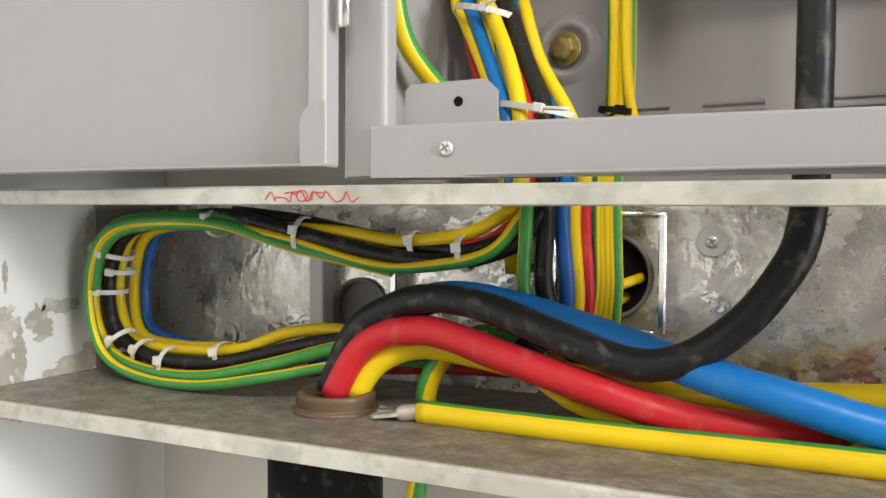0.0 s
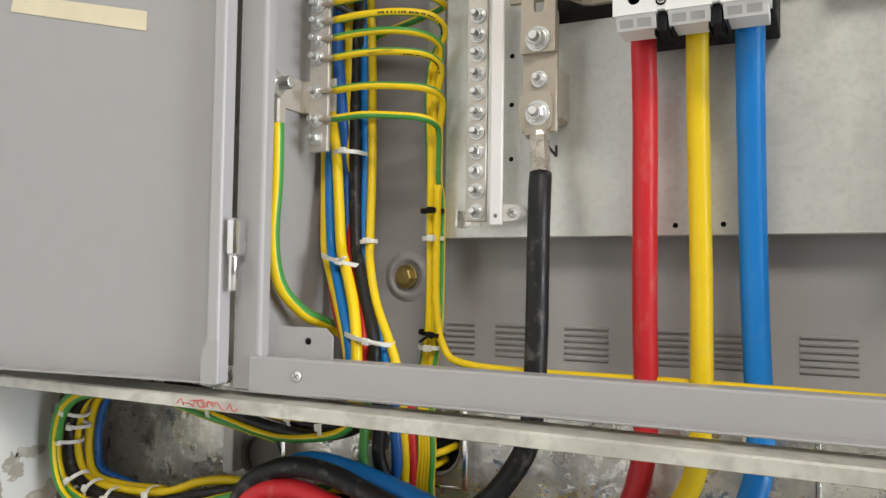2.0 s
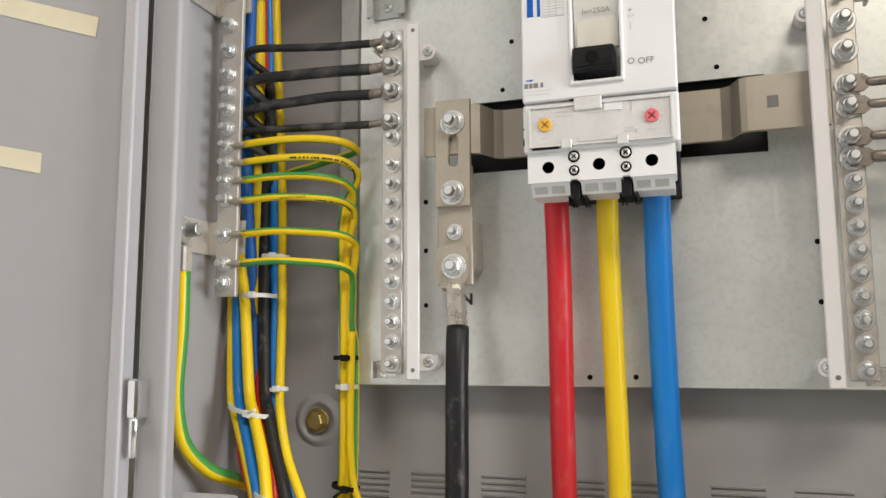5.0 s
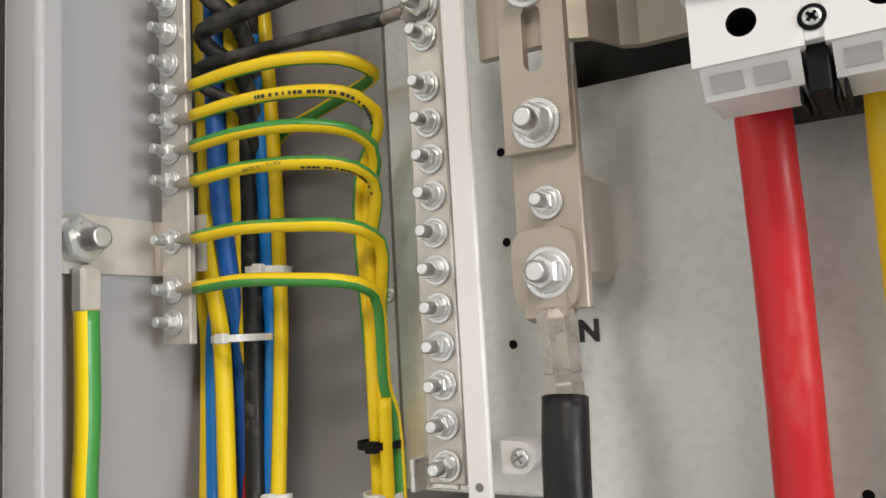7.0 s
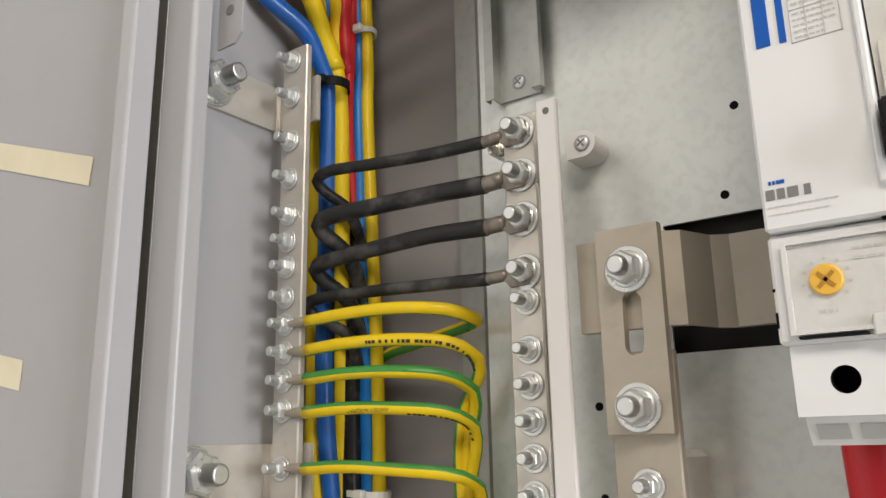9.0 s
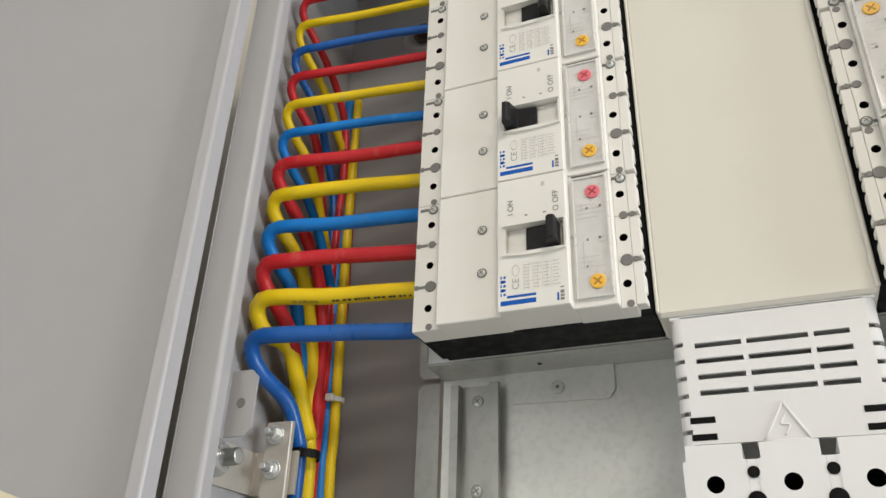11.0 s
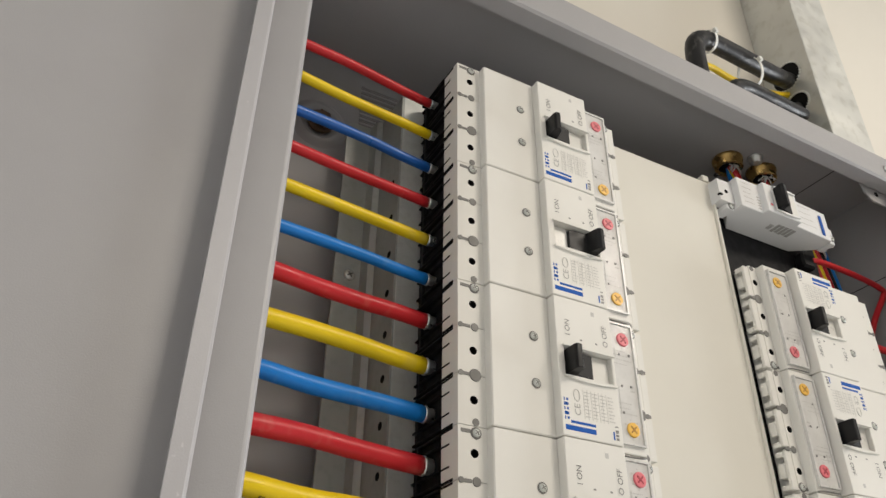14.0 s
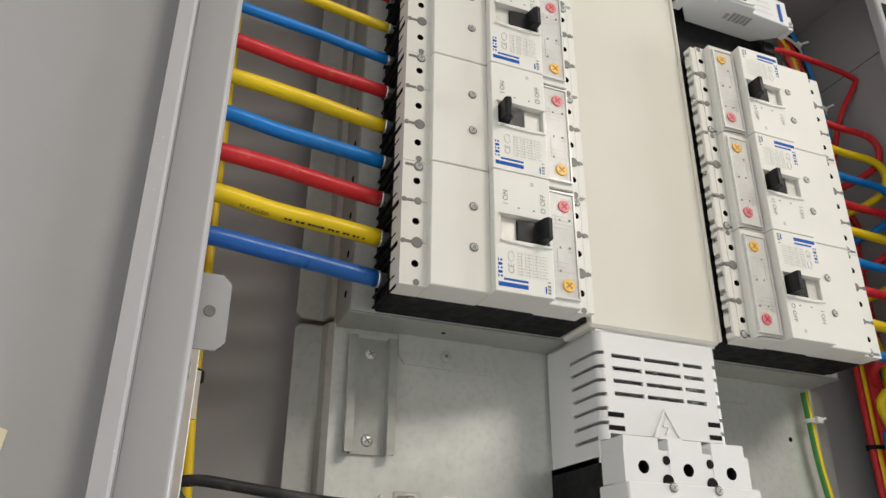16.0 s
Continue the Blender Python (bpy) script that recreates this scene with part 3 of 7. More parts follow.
def bored_sheet(x0, x1, z0, z1, y, holes):
    """A back sheet in columns, some of them pierced by a round hole right through."""
    bm = bmesh.new()
    edges = [x0]
    for hx, hz, r in holes:
        holed(bm, hx - r - 0.006, z0, hx + r + 0.006, z1, hx, hz, r, y, 0.0012, 28)
        f = bm.faces[:][-1]
        bm.faces.remove(f)
        for f in bm.faces:
            f.material_index = 0
        edges += [hx - r - 0.006, hx + r + 0.006]
    edges.append(x1)
    for a, b in zip(edges[::2], edges[1::2]):
        bm.faces.new([bm.verts.new(p) for p in ((a, y, z0), (b, y, z0), (b, y, z1), (a, y, z1))])
    return bm


part("back_sheet", bored_sheet(TX0, TX1, -0.124, 0.026, 0.5245, [(-0.308, -0.064, 0.024), (-0.1140, -0.030, 0.0275)]), SPANGLE, trunk, "spangled galvanised back sheet with two conduit holes")
bm = bmesh.new()
prism(bm, [(0.358, 0.0225), (0.3565, 0.021), (0.3565, 0.0125), (0.358, 0.0118), (0.3595, 0.0125), (0.3595, 0.0205), (0.395, 0.0207), (0.395, 0.0225)], TX0, TX1, "x")
for v in bm.verts:
    v.co.z += 0.0005 - 0.006 * (v.co.x + 0.1)
top_lip = part("top_edge", bm, LIP, trunk, "folded galvanised front edge with red marker writing")
bm = bmesh.new()
prism(bm, [(0.3480, -0.1155), (0.3480, -0.1175), (0.5245, -0.1175), (0.5245, -0.1155)], TX0, TX1, "x")
lip = bmesh.new()
prism(lip, [(0.3480, -0.1153), (0.346, -0.1155), (0.3445, -0.117), (0.3445, -0.1255), (0.346, -0.1262), (0.3475, -0.1255), (0.3480, -0.1177)], TX0, TX1, "x")
for v in bm.verts[:] + lip.verts[:]:
    v.co.z += 0.014 * (v.co.x + 0.30)
    if v.co.y < 0.4:
        v.co.y += 0.02 * (v.co.x + 0.40)
shelf = part("shelf", bm, SHELF, trunk, "stained galvanised bottom shelf")
part("folded_edge", lip, LIP, shelf, "folded front edge, less stained")
# thin grey sheet: shade of the open end put into its colour
bm = bmesh.new()
box(bm, (TX0 - 0.001, 0.46, -0.12), (TX0 + 0.0004, 0.5245, 0.022))
part("end_sheet", bm, GREY_PIPE, trunk, "grey sheet with the shade of the trunking's end opening in its colour")
# conduit stubs behind the two holes, with their saddles
for hx, hz, r, m in ((-0.308, -0.064, 0.024, GREY_PIPE), (-0.1140, -0.030, 0.0275, BLACK)):
    bm = bmesh.new()
    lathe(bm, [(0.0, r + 0.0015), (-0.003, r + 0.0015), (-0.003, r - 0.0012), (0.010, r - 0.0016)], (hx, 0.5245, hz), (0, 1, 0), 32)
    bm.faces.remove(bm.faces[:][-1])
    bm.faces.remove(bm.faces[:][-1])
    part("conduit_rim", bm, GREY_PIPE, trunk, "grey conduit end")
    bm = bmesh.new()
    lathe(bm, [(0.006, r), (0.0065, r)], (hx, 0.5245, hz), (0, 1, 0), 24)
    part("conduit_bore", bm, m, trunk)
# the wide first strip is white in place of the lit wall; the others are metal
for x, z0, z1, w in ((-0.3390, -0.078, -0.018, 0.013), (-0.270, -0.075, -0.018, 0.006), (-0.0765, -0.064, 0.0105, 0.005), (-0.1480, -0.066, 0.0105, 0.005), (0.2010, -0.078, 0.012, 0.004)):
    bm = bmesh.new()
    prism(bm, [(x - w / 2, 0.5085), (x - w / 2 + 0.001, 0.5075), (x + w / 2 - 0.001, 0.5075), (x + w / 2, 0.5085), (x + w / 2, 0.5245), (x - w / 2, 0.5245)], z0, z1, "z")
    part("saddle_strip", bm, STRIP if x < -0.3 else CHROME, trunk, "bright strip beside the conduit hole, folded metal or, if white, standing for lit wall")
bm = bmesh.new()
lathe(bm, [(0, 0.0022), (0.073, 0.0022)], (-0.148, 0.510, 0.0105), (1, 0, 0), 10)
part("saddle_rod", bm, CHROME, trunk)
bm = bmesh.new()
lathe(bm, [(0, 0.0016), (0.055, 0.0016)], (-0.136, 0.510, -0.0635), (1, 0, 0), 10)
part("saddle_rod", bm, CHROME, trunk)
for x, z in ((-0.0492, -0.0067), (0.140, -0.0059), (-0.442, -0.0925)):
    bm = bmesh.new()
    lathe(bm, [(0, 0.0098), (0.0012, 0.0098), (0.0016, 0.0090)], (x, 0.5245, z), (0, -1, 0), 28)
    w = part("washer", bm, SCREW_PALE if x > -0.4 else SPANGLE, trunk, "large flat washer")
    part("screw", SCREW, None, w, "", Matrix.Translation((x, 0.5229, z)))
# red marker scrawl on the folded edge: a loose wavy line, unreadable
bm = bmesh.new()
rng = random.Random(5)
for x0, x1, n in ((-0.262, -0.240, 7), (-0.246, -0.222, 6), (-0.232, -0.199, 8)):
    sweep(bm, [(x0 + (x1 - x0) * i / n + rng.uniform(-0.002, 0.002), 0.3562, 0.0178 + rng.uniform(-0.0034, 0.0030) * (1 if i % 2 else -1)) for i in range(n + 1)], 0.00034, 5, step=0.001)
sweep(bm, [(-0.2365 + 0.0035 * math.cos(a * 0.7), 0.3562, 0.0182 + 0.0030 * math.sin(a * 0.7)) for a in range(10)], 0.00034, 5, step=0.001)
part("marker_scrawl", bm, RED_INK, top_lip, "red marker scrawl")
# bush where the feeder comes through the shelf, and its conduit below
bm = bmesh.new()
lathe(bm, [(0, 0.0275), (0.0035, 0.0275), (0.0040, 0.0250), (0.0050, 0.0246), (0.0058, 0.0254), (0.0070, 0.0246), (0.0078, 0.0254), (0.0090, 0.0246), (0.0098, 0.0254), (0.0110, 0.0246), (0.0122, 0.0250), (0.0130, 0.0240), (0.0130, 0.0208), (0.002, 0.0200)], (-0.262, 0.425, -0.1160), (0, 0, 1), 36)
part("cable_bush", bm, BUSH, trunk, "brown threaded cable bush with dust")
bm = bmesh.new()
lathe(bm, [(0, 0.0200), (0.0006, 0.0200)], (-0.262, 0.425, -0.1142), (0, 0, 1), 30)
part("bush_bore", bm, HOLE, trunk)
bm = bmesh.new()
lathe(bm, [(0, 0.0385), (0.02, 0.039), (0.5, 0.039), (0.88, 0.039)], (-0.288, 0.45, -0.998), (0, 0, 1), 32)
solid("feeder_conduit", bm, BLACK_CABLE, "thick black feeder conduit rising to the trunking shelf", "conduit")


# ---- cables ----
def cable(points, r, material, label, group="", stripe=None, turn=0.0, twist=0.0, n=12, ragged=0.02, step=0.006, sides=5):
    bm = bmesh.new()
    if stripe is None:
        sweep(bm, points, r, n, turn=turn, ragged=ragged, step=step)
        return solid("cable", bm, material, label, "cable", group)
    sweep(bm, points, r, 12, stripe=sides, turn=turn, twist=twist, ragged=ragged, step=step)
    return solid("cable", bm, (material, stripe), label, "cable", group)


def lug(ob, barrel, eye, r, palm, label="tinned crimp lug", material=None, flat=False):
    """A crimped lug from the cable's end to its bolt: a barrel, flattened into a palm."""
    a, b = Vector(barrel), Vector(eye)
    bm = bmesh.new()
    d = (b - a)
    length = d.length
    d.normalize()
    lathe(bm, [(-0.001, r * 0.96), (0, r * 1.06), (length * 0.42, r * 1.06), (length * 0.5, r * 0.9), (length * 0.56, r * 0.6)], a, d, 14)
    up = Vector((0, 1, 0)) if flat else Vector((0, 0, 1)) if abs(d.z) < 0.7 else Vector((1, 0, 0))
    side = d.cross(up).normalized()
    up = side.cross(d)
    t = 0.0011
    c0, c1 = a + d * length * 0.46, b + d * palm * 0.75
    vs = []
    for q in (-1, 1):
        for c, wid in ((c0, r * 0.9), (c0 + d * length * 0.16, palm), (c1 - d * palm * 0.5, palm), (c1, palm * 0.55)):
            vs.append([bm.verts.new(c + up * wid * s + side * t * q) for s in (-1, 1)])
    for k in range(3):
        bm.faces.new((vs[k][0], vs[k][1], vs[k + 1][1], vs[k + 1][0]))
        bm.faces.new((vs[k + 5][0], vs[k + 5][1], vs[k + 4][1], vs[k + 4][0]))
        bm.faces.new((vs[k][1], vs[k + 4][1], vs[k + 5][1], vs[k + 1][1]))
        bm.faces.new((vs[k + 4][0], vs[k][0], vs[k + 1][0], vs[k + 5][0]))
    bm.faces.new((vs[3][0], vs[3][1], vs[7][1], vs[7][0]))
    bm.faces.new((vs[0][1], vs[0][0], vs[4][0], vs[4][1]))
    bmesh.ops.recalc_face_normals(bm, faces=bm.faces[:])
    return part("lug", bm, material or TIN_LIGHT, ob, label)


def tie(center, axis, rx, ry, material=NYLON, label="white nylon cable tie", width=0.0036, tail=None):
    """A cable tie: an oval band about an axis, a ratchet head and a cut tail."""
    axis = Vector(axis).normalized()
    u = Vector((1, 0, 0)) if abs(axis.x) < 0.8 else Vector((0, 0, 1))
    u = (u - axis * u.dot(axis)).normalized()
    w = axis.cross(u)
    if w.y > 0:
        w = -w
    c = Vector(center)
    bm = bmesh.new()
    n = 22
    rings = []
    for k in range(n):
        a = math.tau * k / n
        o = u * math.cos(a) * rx + w * math.sin(a) * ry
        e = (u * math.cos(a) * (rx + 0.0011) + w * math.sin(a) * (ry + 0.0011))
        h = axis * width / 2
        rings.append([bm.verts.new(c + q) for q in (o - h, e - h, e + h, o + h)])
    for k in range(n):
        a, b = rings[k], rings[(k + 1) % n]
        for i in range(4):
            bm.faces.new((a[i], b[i], b[(i + 1) % 4], a[(i + 1) % 4]))
    hd = c + w * (ry + 0.002) + u * rx * 0.35
    start = len(bm.verts)
    box(bm, (-0.0032, -0.0022, -0.0027), (0.0032, 0.0022, 0.0027), bev=0.0006)
    bm.verts.ensure_lookup_table()
    for v in bm.verts[start:]:
        v.co = hd + u * v.co.x + w * v.co.y + axis * v.co.z
    if tail:
        q = Vector(tail)
        sweep(bm, [hd, hd + q * 0.5 + w * 0.001, hd + q], 0.0012, 6, step=0.004)
    bmesh.ops.recalc_face_normals(bm, faces=bm.faces[:])
    return solid("cable_tie", bm, material, label, "cable tie", "cable ties")


def print_marks(bm, way, r, face, x0, x1, half, rng):
    """Rows of small printed bars that follow a cable's surface between two stations."""
    i = 0
    while i < len(way) - 6:
        n = rng.choice((3, 4, 4, 5))
        p, q = way[i], way[i + n]
        if x0 < p.x < x1:
            d = (q - p).normalized()
            out = (face - d * face.dot(d)).normalized()
            up = d.cross(out)
            bm.faces.new([bm.verts.new(c + out * (r + 0.0001) + up * half * w) for c, w in ((p, -1), (q, -1), (q, 1), (p, 1))])
        i += n + rng.choice((1, 1, 1, 2, 5))


FEED = "incoming feeder cables"
n_cable = cable([(0.0076, 0.4570, 0.202), (0.0088, 0.4500, 0.165), (0.009, 0.446, 0.062), (0.0068, 0.440, 0.0040), (-0.0045, 0.436, -0.0240), (-0.0245, 0.432, -0.0488), (-0.0515, 0.430, -0.0668), (-0.0809, 0.430, -0.0694), (-0.1291, 0.430, -0.0544), (-0.157, 0.430, -0.0455), (-0.1826, 0.430, -0.0412), (-0.2040, 0.430, -0.0422), (-0.2225, 0.430, -0.0475), (-0.2480, 0.428, -0.0640), (-0.2670, 0.424, -0.104)], 0.0089, BLACK_CABLE, "thick scuffed black neutral feeder cable looping through the trunking", FEED, n=18)
cable([(0.0865, 0.4560, 0.300), (0.0866, 0.462, 0.235), (0.0845, 0.474, 0.10), (0.0845, 0.480, 0.0122), (0.0790, 0.482, -0.0300), (0.0650, 0.480, -0.0675), (0.0460, 0.472, -0.0935), (0.0185, 0.452, -0.1005), (-0.0109, 0.440, -0.1008), (-0.0528, 0.437, -0.0975), (-0.0961, 0.431, -0.0862), (-0.1461, 0.430, -0.0734), (-0.1900, 0.430, -0.0619), (-0.2100, 0.429, -0.0615), (-0.2295, 0.428, -0.0650), (-0.2480, 0.426, -0.0780), (-0.2620, 0.422, -0.106)], 0.0092, RED, "thick red phase feeder cable", FEED, n=18)
cable([(0.1245, 0.4560, 0.300), (0.1235, 0.468, 0.235), (0.1255, 0.472, 0.10), (0.1239, 0.472, -0.0023), (0.1100, 0.468, -0.0428), (0.0883, 0.462, -0.0662), (0.0498, 0.457, -0.0804), (0.0141, 0.457, -0.0840), (-0.0266, 0.457, -0.0885), (-0.0808, 0.457, -0.0895), (-0.154, 0.452, -0.080), (-0.208, 0.445, -0.0735), (-0.237, 0.436, -0.084), (-0.252, 0.430, -0.106)], 0.0080, YELLOW, "thick yellow phase feeder cable", FEED, n=18)
cable([(0.1600, 0.4560, 0.300), (0.1590, 0.472, 0.235), (0.1606, 0.486, 0.10), (0.1640, 0.487, 0.008), (0.1627, 0.482, -0.0167), (0.1533, 0.470, -0.0471), (0.1374, 0.455, -0.0714), (0.1145, 0.442, -0.0878), (0.0775, 0.438, -0.0948), (0.0427, 0.430, -0.0905), (0.0027, 0.427, -0.0808), (-0.0366, 0.432, -0.0730), (-0.0797, 0.445, -0.0628), (-0.1443, 0.449, -0.0470), (-0.190, 0.450, -0.0415), (-0.220, 0.448, -0.049), (-0.248, 0.440, -0.071), (-0.262, 0.433, -0.104)], 0.0098, BLUE, "thick blue phase feeder cable", FEED, n=18)
e = cable([(-0.198, 0.420, -0.1080), (-0.129, 0.420, -0.1075), (-0.057, 0.420, -0.1065), (0.010, 0.420, -0.105), (0.070, 0.420, -0.104), (0.140, 0.425, -0.103), (0.25, 0.430, -0.101), (0.60, 0.43, -0.096)], 0.0070, YELLOW, "thick yellow and green earth cable lying on the trunking shelf", "earth conductors", GREEN, -2.05, 0.0, sides=2)
lug(e, (-0.198, 0.420, -0.1080), (-0.224, 0.415, -0.1120), 0.0046, 0.0058, flat=True)
bm = bmesh.new()
lathe(bm, [(0.0, 0.0072), (0.0010, 0.0072), (0.0013, 0.0066), (0.0013, 0.0042), (0.0, 0.0040)], (-0.2355, 0.4370, -0.1148), (0, 0, 1), 24)
solid("washer", bm, ZINC, "loose zinc washer lying on the trunking shelf", "washer")
cable([(-0.212, 0.452, -0.1100), (-0.209, 0.450, -0.098), (-0.201, 0.452, -0.082), (-0.190, 0.470, -0.07), (-0.165, 0.495, -0.066)], 0.0068, GREEN, "green and yellow earth cable rising from the shelf", "earth conductors", YELLOW, 0.2)

cable([(-0.214, 0.448, -0.1180), (-0.211, 0.444, -0.140), (-0.213, 0.440, -0.1700), (-0.229, 0.438, -0.205), (-0.238, 0.438, -0.30), (-0.236, 0.44, -0.60), (-0.236, 0.44, -0.998)], 0.0062, YELLOW, "yellow and green earth cable hanging below the shelf", "earth conductors", GREEN, -2.3, 0.0, sides=4)
SMALL = "circuit cables in the trunking"

# bundle coming down out of the cabinet and looped at the end of the trunking
cable([(-0.150, 0.470, 0.036), (-0.147, 0.458, 0.0), (-0.147, 0.458, -0.040), (-0.135, 0.475, -0.062), (-0.10, 0.498, -0.085), (0.02, 0.500, -0.10), (0.60, 0.50, -0.098)], 0.0042, GREEN, "green and yellow earth wire turning down into the trunking", SMALL, YELLOW, 0.6, sides=3)
cable([(-0.140, 0.478, 0.036), (-0.1385, 0.4687, 0.0), (-0.137, 0.470, -0.045), (-0.11, 0.49, -0.085), (0.05, 0.498, -0.107), (0.60, 0.498, -0.105)], 0.0058, BLACK_CABLE, "black cable turning down into the trunking", SMALL)
cable([(-0.133, 0.486, 0.028), (-0.1315, 0.480, 0.0), (-0.130, 0.482, -0.05), (-0.16, 0.495, -0.077), (-0.25, 0.497, -0.09), (-0.33, 0.49, -0.10)], 0.0050, DEEP_BLUE, "dark blue cable turning down into the trunking", SMALL)
cable([(-0.126, 0.488, 0.028), (-0.1254, 0.4845, 0.0), (-0.123, 0.486, -0.05), (-0.14, 0.497, -0.083), (-0.22, 0.495, -0.088), (-0.30, 0.47, -0.083)], 0.0042, YELLOW, "yellow cable turning down into the trunking", SMALL)
cable([(-0.1195, 0.490, 0.028), (-0.1190, 0.488, 0.0), (-0.117, 0.489, -0.05), (-0.13, 0.500, -0.090), (-0.22, 0.500, -0.098), (-0.311, 0.485, -0.105), (-0.375, 0.462, -0.113)], 0.0036, RED, "red cable turning down into the trunking", SMALL)
cable([(-0.250, 0.472, -0.025), (-0.322, 0.465, -0.010), (-0.388, 0.455, 0.006), (-0.458, 0.445, 0.006), (-0.490, 0.440, -0.006), (-0.505, 0.440, -0.037), (-0.503, 0.440, -0.075), (-0.484, 0.440, -0.100), (-0.437, 0.435, -0.109), (-0.377, 0.430, -0.106), (-0.318, 0.433, -0.092), (-0.272, 0.445, -0.079), (-0.223, 0.462, -0.072), (-0.163, 0.482, -0.067), (-0.10, 0.492, -0.075)], 0.0046, GREEN, "green and yellow earth wire looped round the end of the trunking", SMALL, YELLOW, -2.4, 0.0, sides=3)
cable([(-0.245, 0.465, -0.029), (-0.322, 0.458, -0.014), (-0.388, 0.448, 0.003), (-0.455, 0.438, 0.0035), (-0.486, 0.433, -0.008), (-0.500, 0.432, -0.037), (-0.498, 0.432, -0.075), (-0.480, 0.431, -0.102), (-0.437, 0.427, -0.1125), (-0.377, 0.422, -0.1110), (-0.318, 0.424, -0.100), (-0.272, 0.438, -0.0905), (-0.235, 0.452, -0.086), (-0.20, 0.468, -0.088)], 0.0037, GREEN, "thinner green and yellow earth wire looped round the trunking end", SMALL, YELLOW, -1.6, 0.0, sides=2)
cable([(-0.150, 0.463, 0.010), (-0.170, 0.456, -0.014), (-0.215, 0.456, -0.024), (-0.262, 0.462, -0.024), (-0.330, 0.458, -0.008), (-0.395, 0.449, 0.001), (-0.462, 0.438, -0.002), (-0.488, 0.434, -0.02), (-0.497, 0.434, -0.05)], 0.0040, GREEN, "green and yellow earth wire along the top of the trunking", SMALL, YELLOW, -0.1, 0.0, sides=4)
cable([(-0.141, 0.468, 0.012), (-0.155, 0.465, -0.008), (-0.193, 0.460, -0.020), (-0.249, 0.460, -0.017), (-0.332, 0.460, -0.001), (-0.391, 0.458, 0.009), (-0.461, 0.455, 0.001), (-0.485, 0.450, -0.012), (-0.499, 0.450, -0.043), (-0.496, 0.450, -0.075), (-0.476, 0.450, -0.094), (-0.432, 0.445, -0.101), (-0.372, 0.440, -0.097), (-0.318, 0.445, -0.084), (-0.267, 0.450, -0.074), (-0.202, 0.465, -0.076), (-0.140, 0.480, -0.078)], 0.0052, BLACK_CABLE, "black cable looped round the end of the trunking", SMALL)
cable([(-0.140, 0.474, 0.015), (-0.158, 0.470, -0.002), (-0.193, 0.468, -0.013), (-0.249, 0.468, -0.008), (-0.328, 0.472, 0.005), (-0.387, 0.470, 0.011)], 0.0050, BLACK_CABLE, "black cable along the top of the trunking", SMALL)
cable([(-0.160, 0.476, 0.016), (-0.176, 0.470, 0.004), (-0.196, 0.466, -0.004), (-0.240, 0.465, -0.008), (-0.294, 0.466, -0.002), (-0.383, 0.466, 0.001), (-0.454, 0.464, 0.002), (-0.484, 0.460, -0.007), (-0.496, 0.458, -0.035), (-0.496, 0.458, -0.066), (-0.479, 0.457, -0.090), (-0.432, 0.452, -0.0935), (-0.363, 0.447, -0.088), (-0.322, 0.450, -0.074), (-0.285, 0.455, -0.069), (-0.249, 0.460, -0.074), (-0.18, 0.48, -0.08)], 0.0043, YELLOW, "yellow cable looped round the end of the trunking", SMALL)
cable([(-0.143, 0.478, 0.016), (-0.160, 0.474, 0.004), (-0.178, 0.470, -0.008), (-0.202, 0.468, -0.012), (-0.235, 0.470, -0.012), (-0.30, 0.474, -0.003)], 0.0043, RED, "red cable bending into the top of the trunking", SMALL)
cable([(-0.400, 0.474, 0.000), (-0.452, 0.474, 0.000), (-0.480, 0.470, -0.009), (-0.490, 0.468, -0.034), (-0.490, 0.467, -0.067), (-0.474, 0.463, -0.088), (-0.43, 0.46, -0.092), (-0.37, 0.455, -0.088)], 0.0040, YELLOW, "yellow cable in the inner loop", SMALL)
cable([(-0.400, 0.482, 0.000), (-0.458, 0.480, -0.002), (-0.476, 0.477, -0.010), (-0.483, 0.474, -0.034), (-0.484, 0.473, -0.062), (-0.472, 0.47, -0.084), (-0.42, 0.47, -0.094)], 0.0038, DEEP_BLUE, "dark blue cable in the inner loop", SMALL)
cable([(-0.125, 0.500, -0.042), (-0.117, 0.500, -0.040), (-0.098, 0.512, -0.033), (-0.094, 0.530, -0.031)], 0.0034, YELLOW, "yellow and green wire entering the conduit", SMALL, GREEN, 1.0)
cable([(-0.135, 0.492, -0.064), (-0.118, 0.496, -0.052), (-0.106, 0.512, -0.046), (-0.104, 0.530, -0.044)], 0.0032, YELLOW, "yellow wire entering the conduit", SMALL)
cable([(-0.150, 0.455, -0.078), (-0.129, 0.450, -0.093), (-0.097, 0.449, -0.105), (-0.023, 0.4535, -0.1072), (0.052, 0.452, -0.1045), (0.102, 0.450, -0.1025), (0.155, 0.446, -0.099), (0.60, 0.446, -0.092)], 0.0036, YELLOW, "yellow and green earth wire along the shelf", SMALL, GREEN, 0.9)
cable([(-0.155, 0.466, -0.070), (-0.126, 0.465, -0.088), (-0.086, 0.464, -0.104), (-0.012, 0.465, -0.105), (0.056, 0.464, -0.103), (0.2, 0.459, -0.099), (0.60, 0.459, -0.094)], 0.0052, BLACK_CABLE, "black cable along the shelf", SMALL)
cable([(-0.11, 0.477, -0.105), (0.05, 0.477, -0.104), (0.2, 0.475, -0.101), (0.60, 0.475, -0.096)], 0.0036, RED, "red cable along the shelf", SMALL)
